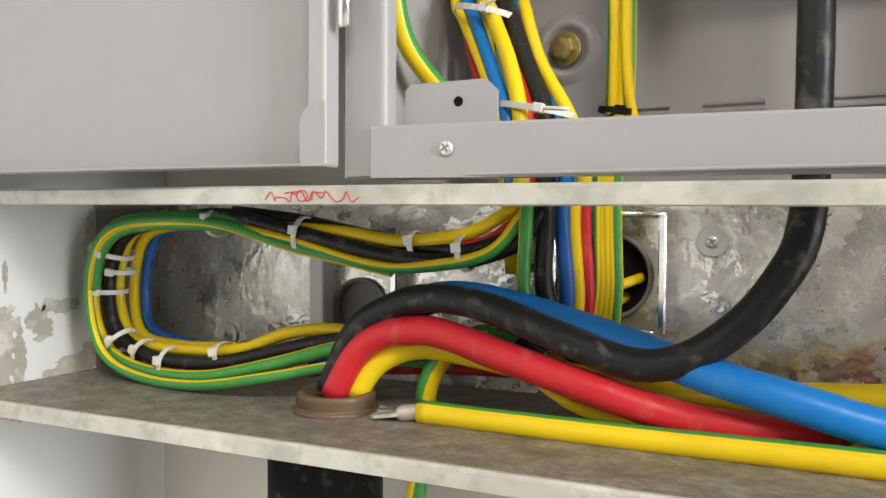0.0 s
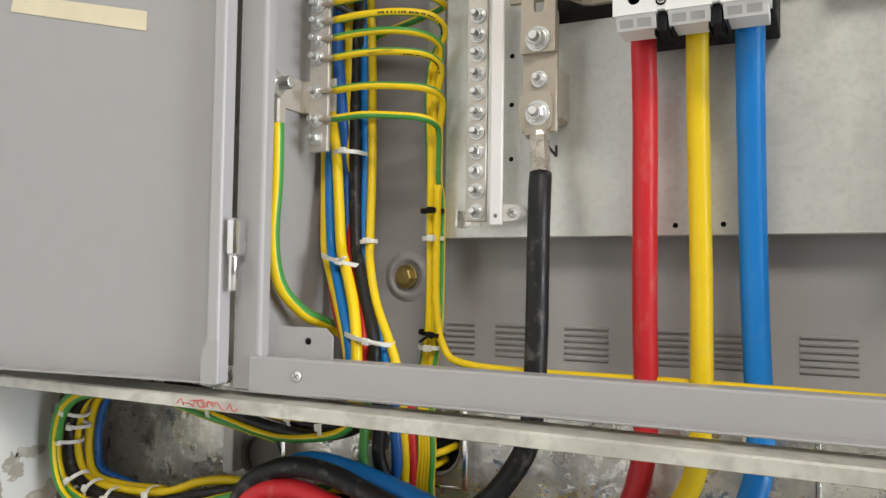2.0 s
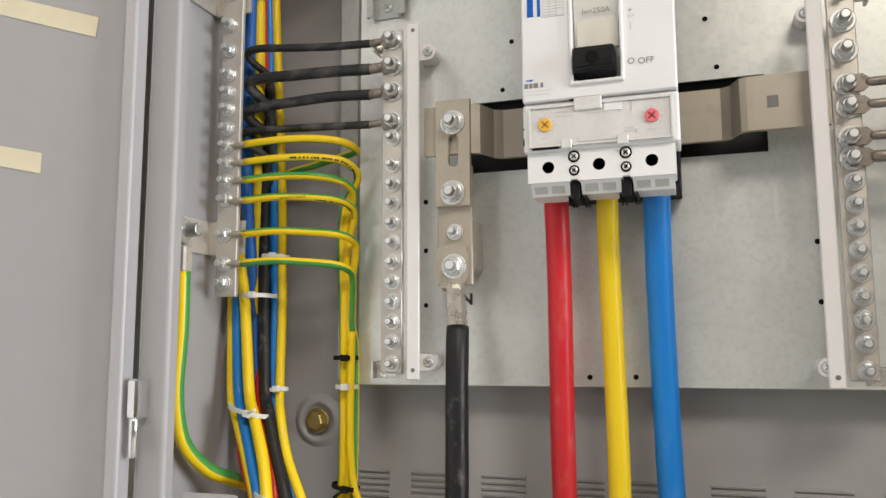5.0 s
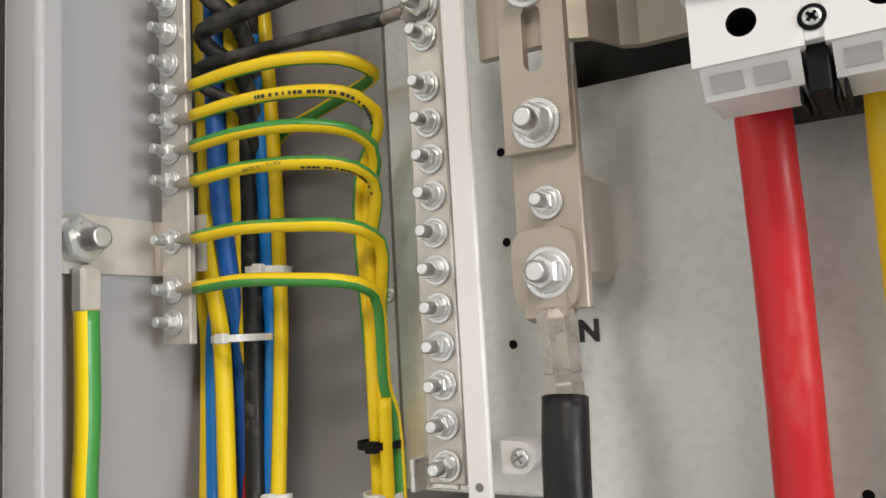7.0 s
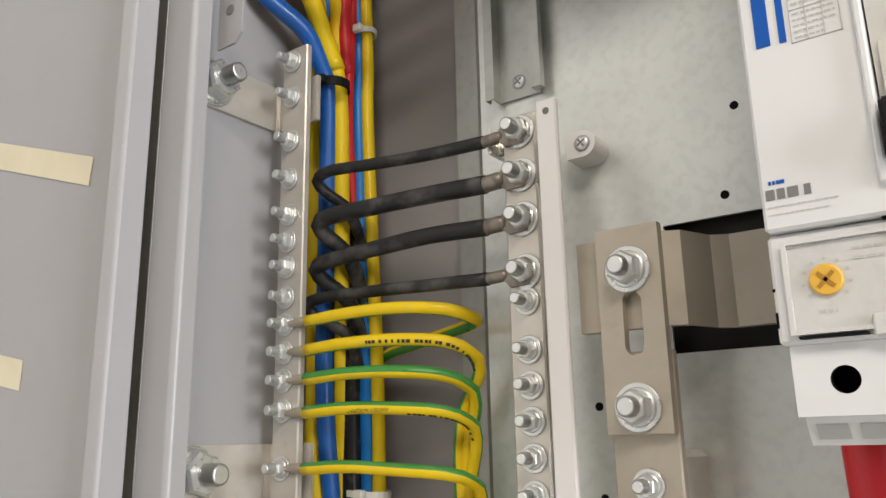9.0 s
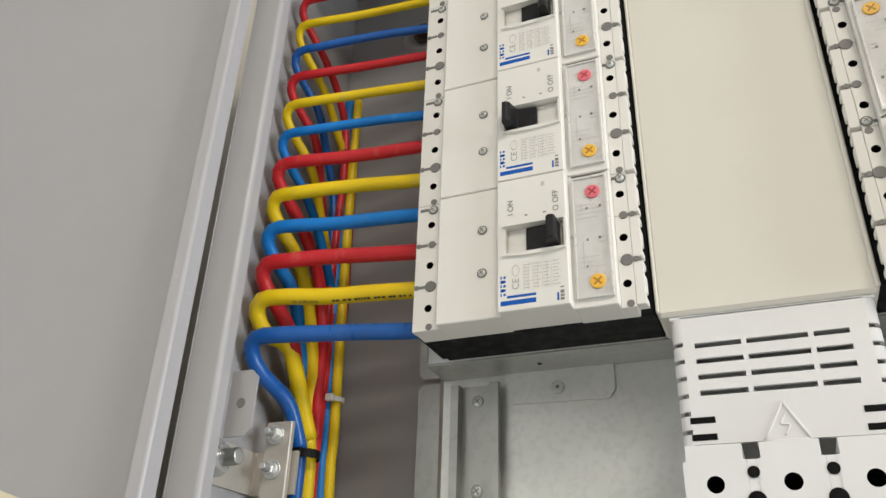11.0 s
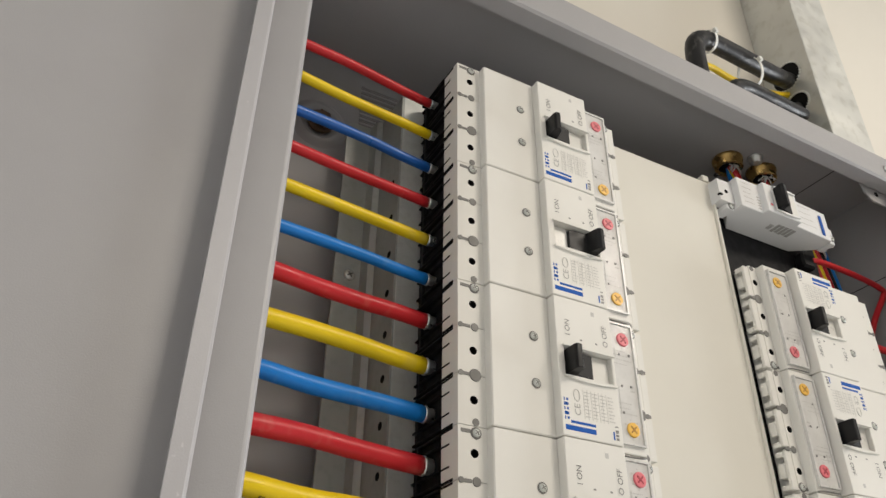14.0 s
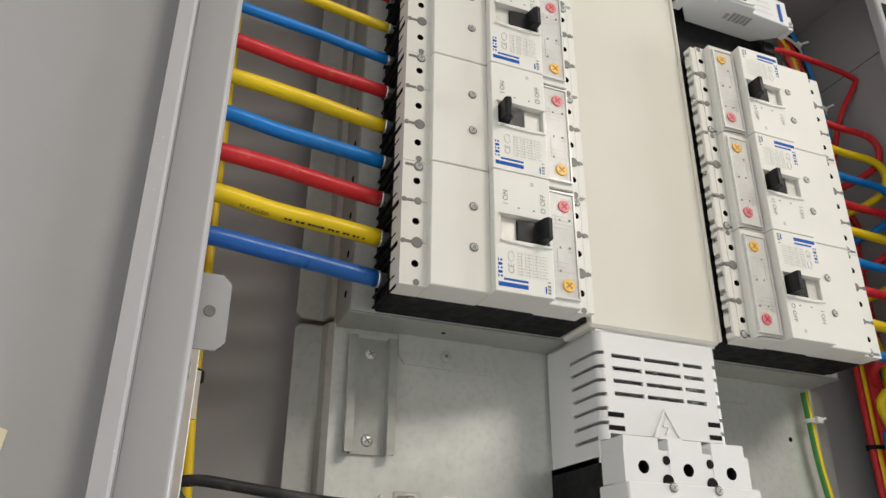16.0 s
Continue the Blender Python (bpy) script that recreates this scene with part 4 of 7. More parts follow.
cable([(0.08, 0.475, -0.101), (0.115, 0.462, -0.095), (0.154, 0.460, -0.089), (0.22, 0.462, -0.089), (0.60, 0.47, -0.086)], 0.0036, YELLOW, "yellow cable lifting off the shelf", SMALL)
for c, ax, rx, ry in (((-0.395, 0.462, 0.003), (1, 0, -0.1), 0.010, 0.014), ((-0.318, 0.465, -0.006), (1, 0, -0.1), 0.013, 0.012), ((-0.190, 0.464, -0.015), (1, 0, 0.15), 0.011, 0.012), ((-0.228, 0.468, -0.010), (1, 0, 0.1), 0.008, 0.010),
                      ((-0.495, 0.450, -0.020), (0.35, 0, 1), 0.017, 0.016), ((-0.500, 0.450, -0.052), (0.05, 0, 1), 0.013, 0.014), ((-0.486, 0.450, -0.036), (0.1, 0, 1), 0.009, 0.012), ((-0.484, 0.448, -0.092), (-0.7, 0, 0.7), 0.014, 0.013),
                      ((-0.462, 0.452, -0.098), (-1, 0, 0.4), 0.010, 0.012), ((-0.425, 0.444, -0.103), (-1, 0, 0.05), 0.012, 0.013), ((-0.375, 0.446, -0.092), (-1, 0, -0.2), 0.008, 0.010)):
    tie(c, ax, rx, ry)
tie((0.098, 0.446, -0.101), (1, 0, 0), 0.006, 0.006, tail=(0, 0, 0.012))
bm = bmesh.new()
sweep(bm, [(-0.108, 0.478, -0.062), (-0.105, 0.476, -0.085), (-0.103, 0.466, -0.101)], 0.0014, 6)
solid("cable_tie", bm, BLACK, "black nylon cable tie tail", "cable tie", "cable ties")

# ---- mounting plate ----
PL = 0.4987
plate = thing("mounting_plate", (0.125, 0.515, 0.155), "galvanised steel mounting plate with drilled holes", "mounting plate")
CX0, CX1, CZ0, CZ1 = 0.006, 0.241, 0.332, 0.3925
bm = bmesh.new()
panel(bm, (-0.0945, CX0, CX1, 0.3450), (0.1560, CZ0, CZ1, 0.574), [(1, 1)], PL, PL + 0.002)
part("sheet", bm, GALV, plate, "galvanised sheet with a wide rectangular cut-out")
part("folded_edge", one((-0.0945, PL - 0.0003, 0.1550), (0.3450, PL + 0.014, 0.1566), bev=0.0005), GALV, plate)
part("insulating_sheet", one((-0.01, PL + 0.012, 0.318), (0.26, PL + 0.014, 0.408)), DARK_SHEET, plate, "dark grey insulating sheet behind the cut-out")
for z0, z1 in ((0.1560, 0.5705), (0.5745, 0.935)):
    for s, xe in ((1, -0.0945), (-1, 0.3450)):
        bm = bmesh.new()
        prism(bm, [(xe, PL), (xe - s * 0.004, PL + 0.003), (xe - s * 0.0055, PL + 0.011), (xe - s * 0.0060, PL + 0.0135), (xe - s * 0.0035, PL + 0.0150), (xe - s * 0.0015, PL + 0.009), (xe, PL + 0.004)], z0, z1, "z")
        part("fold", bm, SHADED_ZINC, plate)
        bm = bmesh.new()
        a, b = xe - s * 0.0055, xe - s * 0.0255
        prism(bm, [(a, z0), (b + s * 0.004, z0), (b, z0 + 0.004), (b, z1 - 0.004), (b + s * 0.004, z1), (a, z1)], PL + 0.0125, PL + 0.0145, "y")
        part("side_strip", bm, SHADED_ZINC, plate, "galvanised fixing strip, shade put into its colour")
for z in (0.795, 0.25):
    for x in (-0.1083, 0.3588):
        part("screw", SCREW, None, plate, "", Matrix.Translation(Vector((x, PL + 0.0125, z)) - plate.location))
bm = bmesh.new()
for x, z in ((0.1026, 0.1627), (0.1377, 0.163), (0.2705, 0.2178), (0.0445, 0.4436), (-0.0329, 0.2216), (0.2705, 0.262), (0.036, 0.402), (0.207, 0.402), (0.200, 0.442), (-0.0329, 0.268), (-0.0329, 0.31), (0.312, 0.52), (0.33, 0.47)):
    lathe(bm, [(0.0006, 0.0021), (-0.0002, 0.0021), (-0.0003, 0.0019)], (x, PL, z), (0, 1, 0), 12)
tagged(part("drilled_holes", bm, HOLE, plate, "small drilled holes"), kind="stuff")
letters("letter", "N", 0.0125, PRINT_BLACK, plate, Matrix.Translation(Vector((0.0035, PL - 0.0004, 0.2255)) - plate.location) @ X90, "black stuck letter", 0.0006)
bm = bmesh.new()
edge = [0.0006, 0.0013, 0.0019, 0.0022, 0.0017, 0.0021, 0.0014, 0.0008]
prism(bm, [(0.2437 - e * 0.8, 0.3150 - 0.0052 * k) for k, e in enumerate(edge)] + [(0.2437 + e, 0.3150 - 0.0052 * k) for k, e in reversed(list(enumerate(edge)))], PL - 0.0003, PL + 0.0002, "y")
part("paint_smear", bm, STRIP, plate, "smear of white paint")
# raised tray that carries the outgoing breakers
TR = 0.4645
tray = thing("breaker_tray", (0.125, 0.50, 0.568), "raised galvanised tray carrying the outgoing breakers", "mounting tray")
part("front_sheet", one((-0.0925, TR, 0.5690), (0.3430, TR + 0.0018, 0.935), bev=0.0004), GALV, tray)
part("bottom_sheet", one((-0.0942, TR, 0.5672), (0.3447, PL - 0.0005, 0.5688), bev=0.0004), SHADED_ZINC, tray)
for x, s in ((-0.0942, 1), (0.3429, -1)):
    side = part("side_sheet", one((x, TR, 0.5690), (x + 0.0016, PL + 0.010, 0.935), bev=0.0004), SHADED_ZINC, tray, "folded side with a row of holes, shade put into its colour")
    bm = bmesh.new()
    for k in range(12):
        z = 0.583 + k * 0.0305
        lathe(bm, [(0, 0.0027), (0.0003, 0.0027)], (x + (0 if s > 0 else 0.0016), 0.4745, z), (-s, 0, 0), 12)
    tagged(part("drilled_holes", bm, HOLE, side), kind="stuff")
bm = bmesh.new()
prism(bm, [(-0.0470, 0.5675), (-0.0470, 0.552), (-0.0420, 0.5455), (0.0240, 0.5440), (0.0285, 0.5495), (0.0285, 0.5675)], PL - 0.0022, PL - 0.0004, "y")
ear = part("fixing_ear", bm, GALV, tray)
bm = bmesh.new()
lathe(bm, [(0, 0.0048), (0.001, 0.0046), (0.0016, 0.0035), (0.0012, 0.0022)], (-0.0099, PL - 0.0022, 0.5545), (0, -1, 0), 18)
rivet = part("rivet", bm, SCREW_PALE, ear, "bright hollow rivet")
bm = bmesh.new()
lathe(bm, [(0, 0.0013), (0.0003, 0.0013)], (-0.0099, PL - 0.0036, 0.5545), (0, -1, 0), 12)
part("rivet_bore", bm, RECESS, rivet)
bm = bmesh.new()
lathe(bm, [(0, 0.0017), (0.0003, 0.0017)], (-0.0180, 0.4820, 0.5672), (0, 0, -1), 12)
part("drilled_hole", bm, HOLE, tray)
bm = bmesh.new()
prism(bm, [(0.2090, 0.5675), (0.2090, 0.5465), (0.270, 0.5465), (0.2750, 0.551), (0.2750, 0.5675)], PL - 0.0022, PL - 0.0004, "y")
part("fixing_ear", bm, GALV, tray)

# short mounting rail
rail = thing("din_rail", (-0.0675, PL, 0.48), "short galvanised top-hat mounting rail screwed to the plate", "mounting rail")
bm = bmesh.new()
x0 = -0.0675
half = [(0.0118, 0.4968), (0.0118, 0.4890), (0.0175, 0.4890), (0.0175, 0.4935), (0.0163, 0.4935), (0.0163, 0.4902), (0.0130, 0.4902), (0.0130, 0.4982)]
prism(bm, [(x0 + x, y) for x, y in half] + [(x0 - x, y) for x, y in reversed(half)], 0.4790, 0.5605, "z")
part("rail", bm, SHADED_ZINC, rail)
for z in (0.4886, 0.5495):
    part("screw", SCREW, None, rail, "", Matrix.Translation(Vector((-0.0675, 0.4968, z)) - rail.location))

# ---- outgoing breakers ----
def cross_slot(bm, x, z, y, reach, half):
    """A crossed screwdriver slot turned by 45 degrees, lying on a dial that faces -y."""
    for a in (math.pi / 4, -math.pi / 4):
        c, q = math.cos(a), math.sin(a)
        prism(bm, [(x + c * u - q * w, z + q * u + c * w) for u, w in ((-reach, -half), (reach, -half), (reach, half), (-reach, half))], y - 0.00015, y + 0.0002, "y")


def quad(bm, x0, z0, x1, z1, y):
    bm.faces.new([bm.verts.new(p) for p in ((x0, y, z0), (x1, y, z0), (x1, y, z1), (x0, y, z1))])


def strip(bm, x0, z0, x1, z1, y, bars, h):
    """Lines of small print, too small to read: words of uneven length."""
    r = random.Random(int(x0 * 1e5) + bars)
    for k in range(bars):
        z = z0 + (z1 - z0) * (k + 0.5) / bars
        x, end = x0, x0 + (x1 - x0) * r.uniform(0.6, 1.0)
        while x < end:
            w = min(end - x, h * r.uniform(1.2, 4.0))
            quad(bm, x, z - h / 2, x + w, z + h / 2, y - 0.00015)
            x += w + h * 0.7


def breaker(handle_on, label):
    """An outgoing moulded-case breaker lying on its side: load end at x = 0, line end at x = 0.145, 0.09 high, front to -y. Origin: its lower load corner."""
    ob = thing("circuit_breaker", (0, 0, 0), label, "circuit breaker", "outgoing circuit breakers")
    here = Matrix()
    H, G = 0.0896, 0.0002
    bm = bmesh.new()
    box(bm, (0.0025, 0.0245, G), (0.1470, 0.0630, H), bev=0.001)
    base = part("base", bm, BLACK, ob, "black moulded base", here)
    bm = bmesh.new()
    for k in range(3):
        z = 0.0008 + k * 0.0300
        for w in (0.0, 0.0075, 0.0205, 0.0270):
            box(bm, (-0.0005, 0.0255, z + w), (0.0025, 0.0600, z + w + 0.0014), bev=0.0003)
        box(bm, (-0.0005, 0.0520, z), (0.0025, 0.0540, z + 0.0280), bev=0.0003)
    tagged(part("terminal_ribs", bm, BLACK, base, "", here), kind="stuff")
    # gaps in the white end of the terminal block
    for k in range(3):
        z = k * 0.0300
        for w, h, y in ((0.0, 0.0016, 0.0125), (0.0082, 0.0009, 0.0165), (0.0205, 0.0009, 0.0165), (0.0284, 0.0012, 0.0125)):
            part("side_gap", one((0.0004, y, z + w + G), (0.0012, 0.0264, z + w + h + G), bev=0.0001), HOLE, ob, "", here)
    # white housing in steps
    bm = bmesh.new()
    box(bm, (0.0190, 0.0005, G), (0.0615, 0.0260, H), bev=0.0007)
    part("housing", bm, WHITE, ob, "white moulded housing", here)
    for n, a, b in (("terminal_block", (0.0008, 0.0130, G), (0.0195, 0.0262, H)), ("terminal_block", (0.1290, 0.0160, G), (0.1385, 0.0262, H)), ("trip_housing", (0.1040, 0.0030, G), (0.1300, 0.0261, H))):
        part(n, one(a, b, bev=0.0006), WHITE, ob, "", here)
    bm = bmesh.new()
    # raised middle with a window opening for the handle
    wx0, wx1, wz0, wz1 = 0.0665, 0.1020, 0.0370, 0.0555
    soften(bm, panel(bm, (0.0612, wx0, wx1, 0.1045), (G, wz0, wz1, H), [(1, 1)], -0.0060, 0.0240), 0.0005)
    mid = part("cover", bm, WHITE, ob, "", here)
    bm = bmesh.new()
    box(bm, (wx0 + 0.0002, -0.0022, wz0 + 0.0002), (wx1 - 0.0002, 0.0030, wz1 - 0.0002), bev=0.0002)
    part("handle_plate", bm, WINDOW, mid, "", here)
    # raised rim above and below the window, bowed along its length
    for z, s in ((wz0, -1), (wz1, 1)):
        bm = bmesh.new()
        n = 10
        near = [(wx0 - 0.0015 + (wx1 - wx0 + 0.003) * i / n, z + s * 0.0001) for i in range(n + 1)]
        far = [(x, z + s * (0.0012 + 0.0013 * math.sin(math.pi * i / n))) for i, (x, _) in enumerate(near)]
        prism(bm, near + far[::-1], -0.0078, -0.0058, "y")
        part("window_rim", bm, WHITE, mid, "", here)
    bm = bmesh.new()
    hx = 0.0705 if handle_on else 0.0965
    s = 1 if handle_on else -1
    prism(bm, [(hx + s * 0.0175, -0.0020), (hx + s * 0.0175, -0.0046), (hx + s * 0.0045, -0.0058), (hx + s * 0.0024, -0.0150), (hx + s * 0.0005, -0.0170), (hx - s * 0.0026, -0.0165), (hx - s * 0.0032, -0.0145), (hx - s * 0.0032, -0.0020)], wz0 + 0.0015, wz1 - 0.0015, "z")
    bmesh.ops.bevel(bm, geom=bm.edges[:], offset=0.0004, segments=1, affect="EDGES")
    part("handle", bm, HANDLE, ob, "black rocker handle, switched on" if handle_on else "black rocker handle, switched off", here)
    # terminal covers with screw bores
    for x0, x1, y, cx in ((0.0008, 0.0192, 0.0069, 0.0110), (0.1302, 0.1385, 0.0099, 0.1345)):
        for k in range(3):
            bm = bmesh.new()
            holed(bm, x0, G + k * 0.03, x1, k * 0.03 + 0.0298, cx, 0.015 + k * 0.030, 0.0025, y, 0.0055, 16, 0.0065)
            pole = part("terminal_cover", bm, (WHITE, HOLE), ob, "", here)
            if x0 > 0.1:
                part("edge_plate", one((0.1386, 0.0101, k * 0.03 + 0.0014), (0.1444, 0.0128, k * 0.03 + 0.0286), bev=0.0004), WHITE, pole, "", here)
                for a, b in ((0.0016, 0.0056), (0.0098, 0.0200), (0.0246, 0.0284)):
                    part("tooth", one((0.1386, 0.0130, k * 0.03 + a), (0.1446, 0.0190, k * 0.03 + b), bev=0.0004), WHITE, pole, "", here)
        # knockouts as raised discs and bars, their recess shade put into the grey
        bm = bmesh.new()
        for k, r in ((0, 0.0038), (1, 0.0026)):
            z = 0.030 + k * 0.030
            lathe(bm, [(0, r), (0.0004, r), (0.0006, r * 0.9)], (cx + 0.001, y, z), (0, -1, 0), 18)
            e = -1 if x0 < 0.1 else 1
            box(bm, (cx + e * 0.0090, y - 0.0004, z - 0.0010), (cx + e * 0.0020, y + 0.0002, z + 0.0010), bev=0.0002)
            lathe(bm, [(0, 0.0017), (0.0005, 0.0017)], (cx + e * 0.0085 if x0 < 0.1 else cx + 0.0062, y, z), (0, -1, 0), 10)
        tagged(part("knockout_marking", bm, RECESS, ob, "knockouts, recess shade put into their grey", here), "knockouts, recess shade put into their grey", kind="stuff")
        bm = bmesh.new()
        lathe(bm, [(0, 0.0034), (0.0003, 0.0034), (0.0004, 0.0030)], (cx + 0.001, y, 0.0862), (0, -1, 0), 18)
        pocket = part("screw_recess", bm, RECESS, ob, "grey recess round the screw", here)
        part("fixing_screw", SCREW_SMALL, None, pocket, "", Matrix.Translation((cx + 0.001, y - 0.0002, 0.0862)))
        part("side_slot", one((cx - 0.0085, y - 0.0003, 0.0858), (cx - 0.0024, y + 0.0004, 0.0880), bev=0.0002), RECESS, ob, "", here)
        bm = bmesh.new()
        lathe(bm, [(0, 0.0022), (0.0003, 0.0022)], (cx + 0.001, y, 0.0024), (0, -1, 0), 16)
        part("pocket", bm, RECESS, ob, "", here)
    # trip unit with its two dials under a clear cover
    bm = bmesh.new()
    box(bm, (0.1075, 0.0016, 0.0060), (0.1275, 0.0034, 0.0855), bev=0.0006)
    unit = part("trip_unit", bm, CLEAR_COVER, ob, "trip unit under a clear cover", here)
    for z, m, n in ((0.0150, DIAL_YELLOW, "yellow setting dial"), (0.0750, DIAL_RED, "red setting dial")):
        bm = bmesh.new()
        lathe(bm, [(0, 0.0046), (0.0009, 0.0046), (0.0011, 0.0040)], (0.1195, 0.0016, z), (0, -1, 0), 20)
        part("dial", bm, m, unit, n, here)
        bm = bmesh.new()
        cross_slot(bm, 0.1195, z, 0.00045, 0.0030, 0.0005)
        part("slot", bm, DIAL_YELLOW_DARK if m is DIAL_YELLOW else DIAL_RED_DARK, unit, "", here)
        bm = bmesh.new()
        for q in range(7):
            w = math.radians(150 - q * 50)
            quad(bm, 0.1195 + 0.0062 * math.cos(w) - 0.0005, z + 0.0062 * math.sin(w) - 0.0004, 0.1195 + 0.0062 * math.cos(w) + 0.0005, z + 0.0062 * math.sin(w) + 0.0004, 0.00145)
        tagged(part("dial_scale", bm, PRINT_FAINT, unit, "", here), kind="stuff")
    # rim of the clear cover, its hinge clip and the label under it
    bm = bmesh.new()
    panel(bm, (0.1068, 0.1080, 0.1270, 0.1282), (0.0052, 0.0064, 0.0851, 0.0863), [(1, 1)], 0.0006, 0.0034)
    part("cover_rim", bm, CLEAR_RIM, unit, "clear plastic rim", here)
    bm = bmesh.new()
    strip(bm, 0.1095, 0.0560, 0.1250, 0.0680, 0.00155, 4, 0.0007)
    strip(bm, 0.1095, 0.0230, 0.1250, 0.0330, 0.00155, 3, 0.0006)
    tagged(part("trip_unit_text", bm, PRINT_FAINT, unit, "", here), kind="stuff")
    bm = bmesh.new()
    sweep(bm, [(0.1066, 0.0028, 0.0885), (0.1150, 0.0028, 0.0885), (0.1250, 0.0028, 0.0888), (0.1290, 0.0034, 0.0895)], 0.0005, 6, step=0.003)
    part("parting_groove", bm, RECESS, ob, "", here)
    bm = bmesh.new()
    box(bm, (0.1045, 0.0026, 0.0455), (0.1062, 0.0034, 0.0480), bev=0.0001)
    for a, b in (((0.1215, 0.0400), (0.1250, 0.0408)), ((0.1215, 0.0430), (0.1245, 0.0438)), ((0.1120, 0.0620), (0.1126, 0.0680)), ((0.1120, 0.0240), (0.1126, 0.0420))):
        box(bm, (a[0], 0.00145, a[1]), (b[0], 0.0018, b[1]), bev=0.00005)
    tagged(part("trip_unit_label", bm, PRINT_FAINT, unit, "", here), "", kind="stuff")
    bm = bmesh.new()
    for k, (x, z) in enumerate(((0.1145, 0.0420), (0.1215, 0.0425), (0.1150, 0.0635), (0.1228, 0.0640), (0.1135, 0.0245))):
        box(bm, (x, 0.0011, z), (x + 0.0010 + 0.0005 * (k % 2), 0.0017, z + 0.0014), bev=0.0001)
    tagged(part("trip_unit_print", bm, PRINT_GREY, unit, "", here), "", kind="stuff")
    for z in (0.0305, 0.0605):
        part("cover_screw", SCREW_SMALL, None, ob, "", Matrix.Translation((0.0492, 0.0004, z)))
    # printing on the cover, read from the side
    y = -0.0061
    bm = bmesh.new()
    box(bm, (0.0632, y, 0.0038), (0.0848, y + 0.0003, 0.0068), bev=0.00005)
    box(bm, (0.0672, y, 0.0082), (0.0848, y + 0.0003, 0.0098), bev=0.00005)
    for k in range(5):
        z = 0.0098 + k * 0.0028
        box(bm, (0.0632, y, z), (0.0640 + 0.0016 * (k % 2), y + 0.0003, z + 0.0020), bev=0.00005)
        box(bm, (0.0650 - 0.0010 * (k % 2), y, z + 0.0003), (0.0664, y + 0.0003, z + 0.0018), bev=0.00005)
    tagged(part("maker_mark", bm, PRINT_BLUE, mid, "blue bars of the maker's mark", here), "blue bars of the maker's mark", kind="stuff")
    bm = bmesh.new()
    for k in range(4):
        strip(bm, 0.0780 + k * 0.0058, 0.0125, 0.0825 + k * 0.0058, 0.0295, y, 8, 0.0006)
    box(bm, (0.0895, y, 0.0812), (0.0918, y + 0.0002, 0.0842), bev=0.00003)
    tagged(part("printing", bm, PRINT_FAINT, mid, "small grey printed bars", here), "small grey printed bars", kind="stuff")
    turn = pose(0, 0, 0, 90, 0, 0) @ pose(0, 0, 0, 0, 0, 90)
    bm = bmesh.new()
    for k, (a, b) in enumerate(((0.0030, 0.0046), (0.0052, 0.0067), (0.0073, 0.0093), (0.0108, 0.0116))):
        box(bm, (0.0992, y, a), (0.1014, y + 0.0002, b), bev=0.00003)
    tagged(part("model_mark", bm, PRINT_GREY, mid, "grey bars of the model mark", here), kind="stuff")
    part("series_mark", one((0.0972, y, 0.0030), (0.0983, y + 0.0002, 0.0080), bev=0.00003), PRINT_BLUE, mid, "", here)
    letters("lettering", "CE", 0.0060, PRINT_MID, mid, pose(0.0728, y - 0.0001, 0.0168) @ turn)
    bm = bmesh.new()
    sweep(bm, [(0.0728 + 0.0022 * math.cos(q * math.tau / 14), y, 0.0256 + 0.0036 * math.sin(q * math.tau / 14)) for q in range(15)], 0.0002, 5, step=0.001)
    for k in range(7):
        box(bm, (0.0775 + k * 0.0028, y, 0.0120), (0.0777 + k * 0.0028, y + 0.0002, 0.0300), bev=0.00002)
    tagged(part("approval_mark", bm, PRINT_FAINT, mid, "", here), kind="stuff")
    letters("lettering", "I ON", 0.0052, PRINT_GREY, mid, pose(0.0700, y - 0.0001, 0.0690) @ turn)
    letters("lettering", "O OFF", 0.0052, PRINT_GREY, mid, pose(0.0985, y - 0.0001, 0.0690) @ turn)
    bm = bmesh.new()
    for x in (0.0790, 0.0905):
        box(bm, (x, y, 0.0618), (x + 0.0016, y + 0.0002, 0.0628), bev=0.00003)
    tagged(part("arrows", bm, PRINT_GREY, mid, "", here), "", kind="stuff")
    return ob


ZB = 0.5685
XL, XR = -0.0790, 0.3295
on = breaker(True, "white outgoing breaker, black handle switched on")
off = breaker(False, "white outgoing breaker, black handle switched off")
LB = 0.4003
on.matrix_basis = pose(XL, LB, ZB + 0.09)
off.matrix_basis = pose(XL, LB, ZB)
copy_thing(on, pose(XL, LB, ZB + 0.27))
copy_thing(off, pose(XL, LB, ZB + 0.18))
for k in range(3):
    copy_thing(off, pose(XR, LB, ZB + 0.09 + k * 0.09, 0, 180, 0))
# cream busbar cover between the columns
cover = thing("busbar_cover", (0.125, 0.44, 0.565), "long plain cream plastic cover over the busbars", "busbar cover")
bm = bmesh.new()
box(bm, (0.0685, 0.4230, 0.5660), (0.1825, 0.4630, 0.9270), bev=0.0022)
part("panel", bm, CREAM, cover)
bm = bmesh.new()
box(bm, (0.0690, 0.4225, 0.927), (0.0760, 0.4300, 0.9300), bev=0.0005)
part("clip", bm, CREAM, cover)
bm = bmesh.new()
box(bm, (0.1750, 0.4225, 0.9265), (0.1820, 0.4300, 0.9325), bev=0.0005)
part("clip", bm, CREAM, cover)
part("edge_rib", one((0.1802, 0.4205, 0.568), (0.1828, 0.4240, 0.926), bev=0.0008), CREAM, cover)
part("edge_rib", one((0.0683, 0.4205, 0.568), (0.0702, 0.4240, 0.926), bev=0.0006), CREAM, cover)


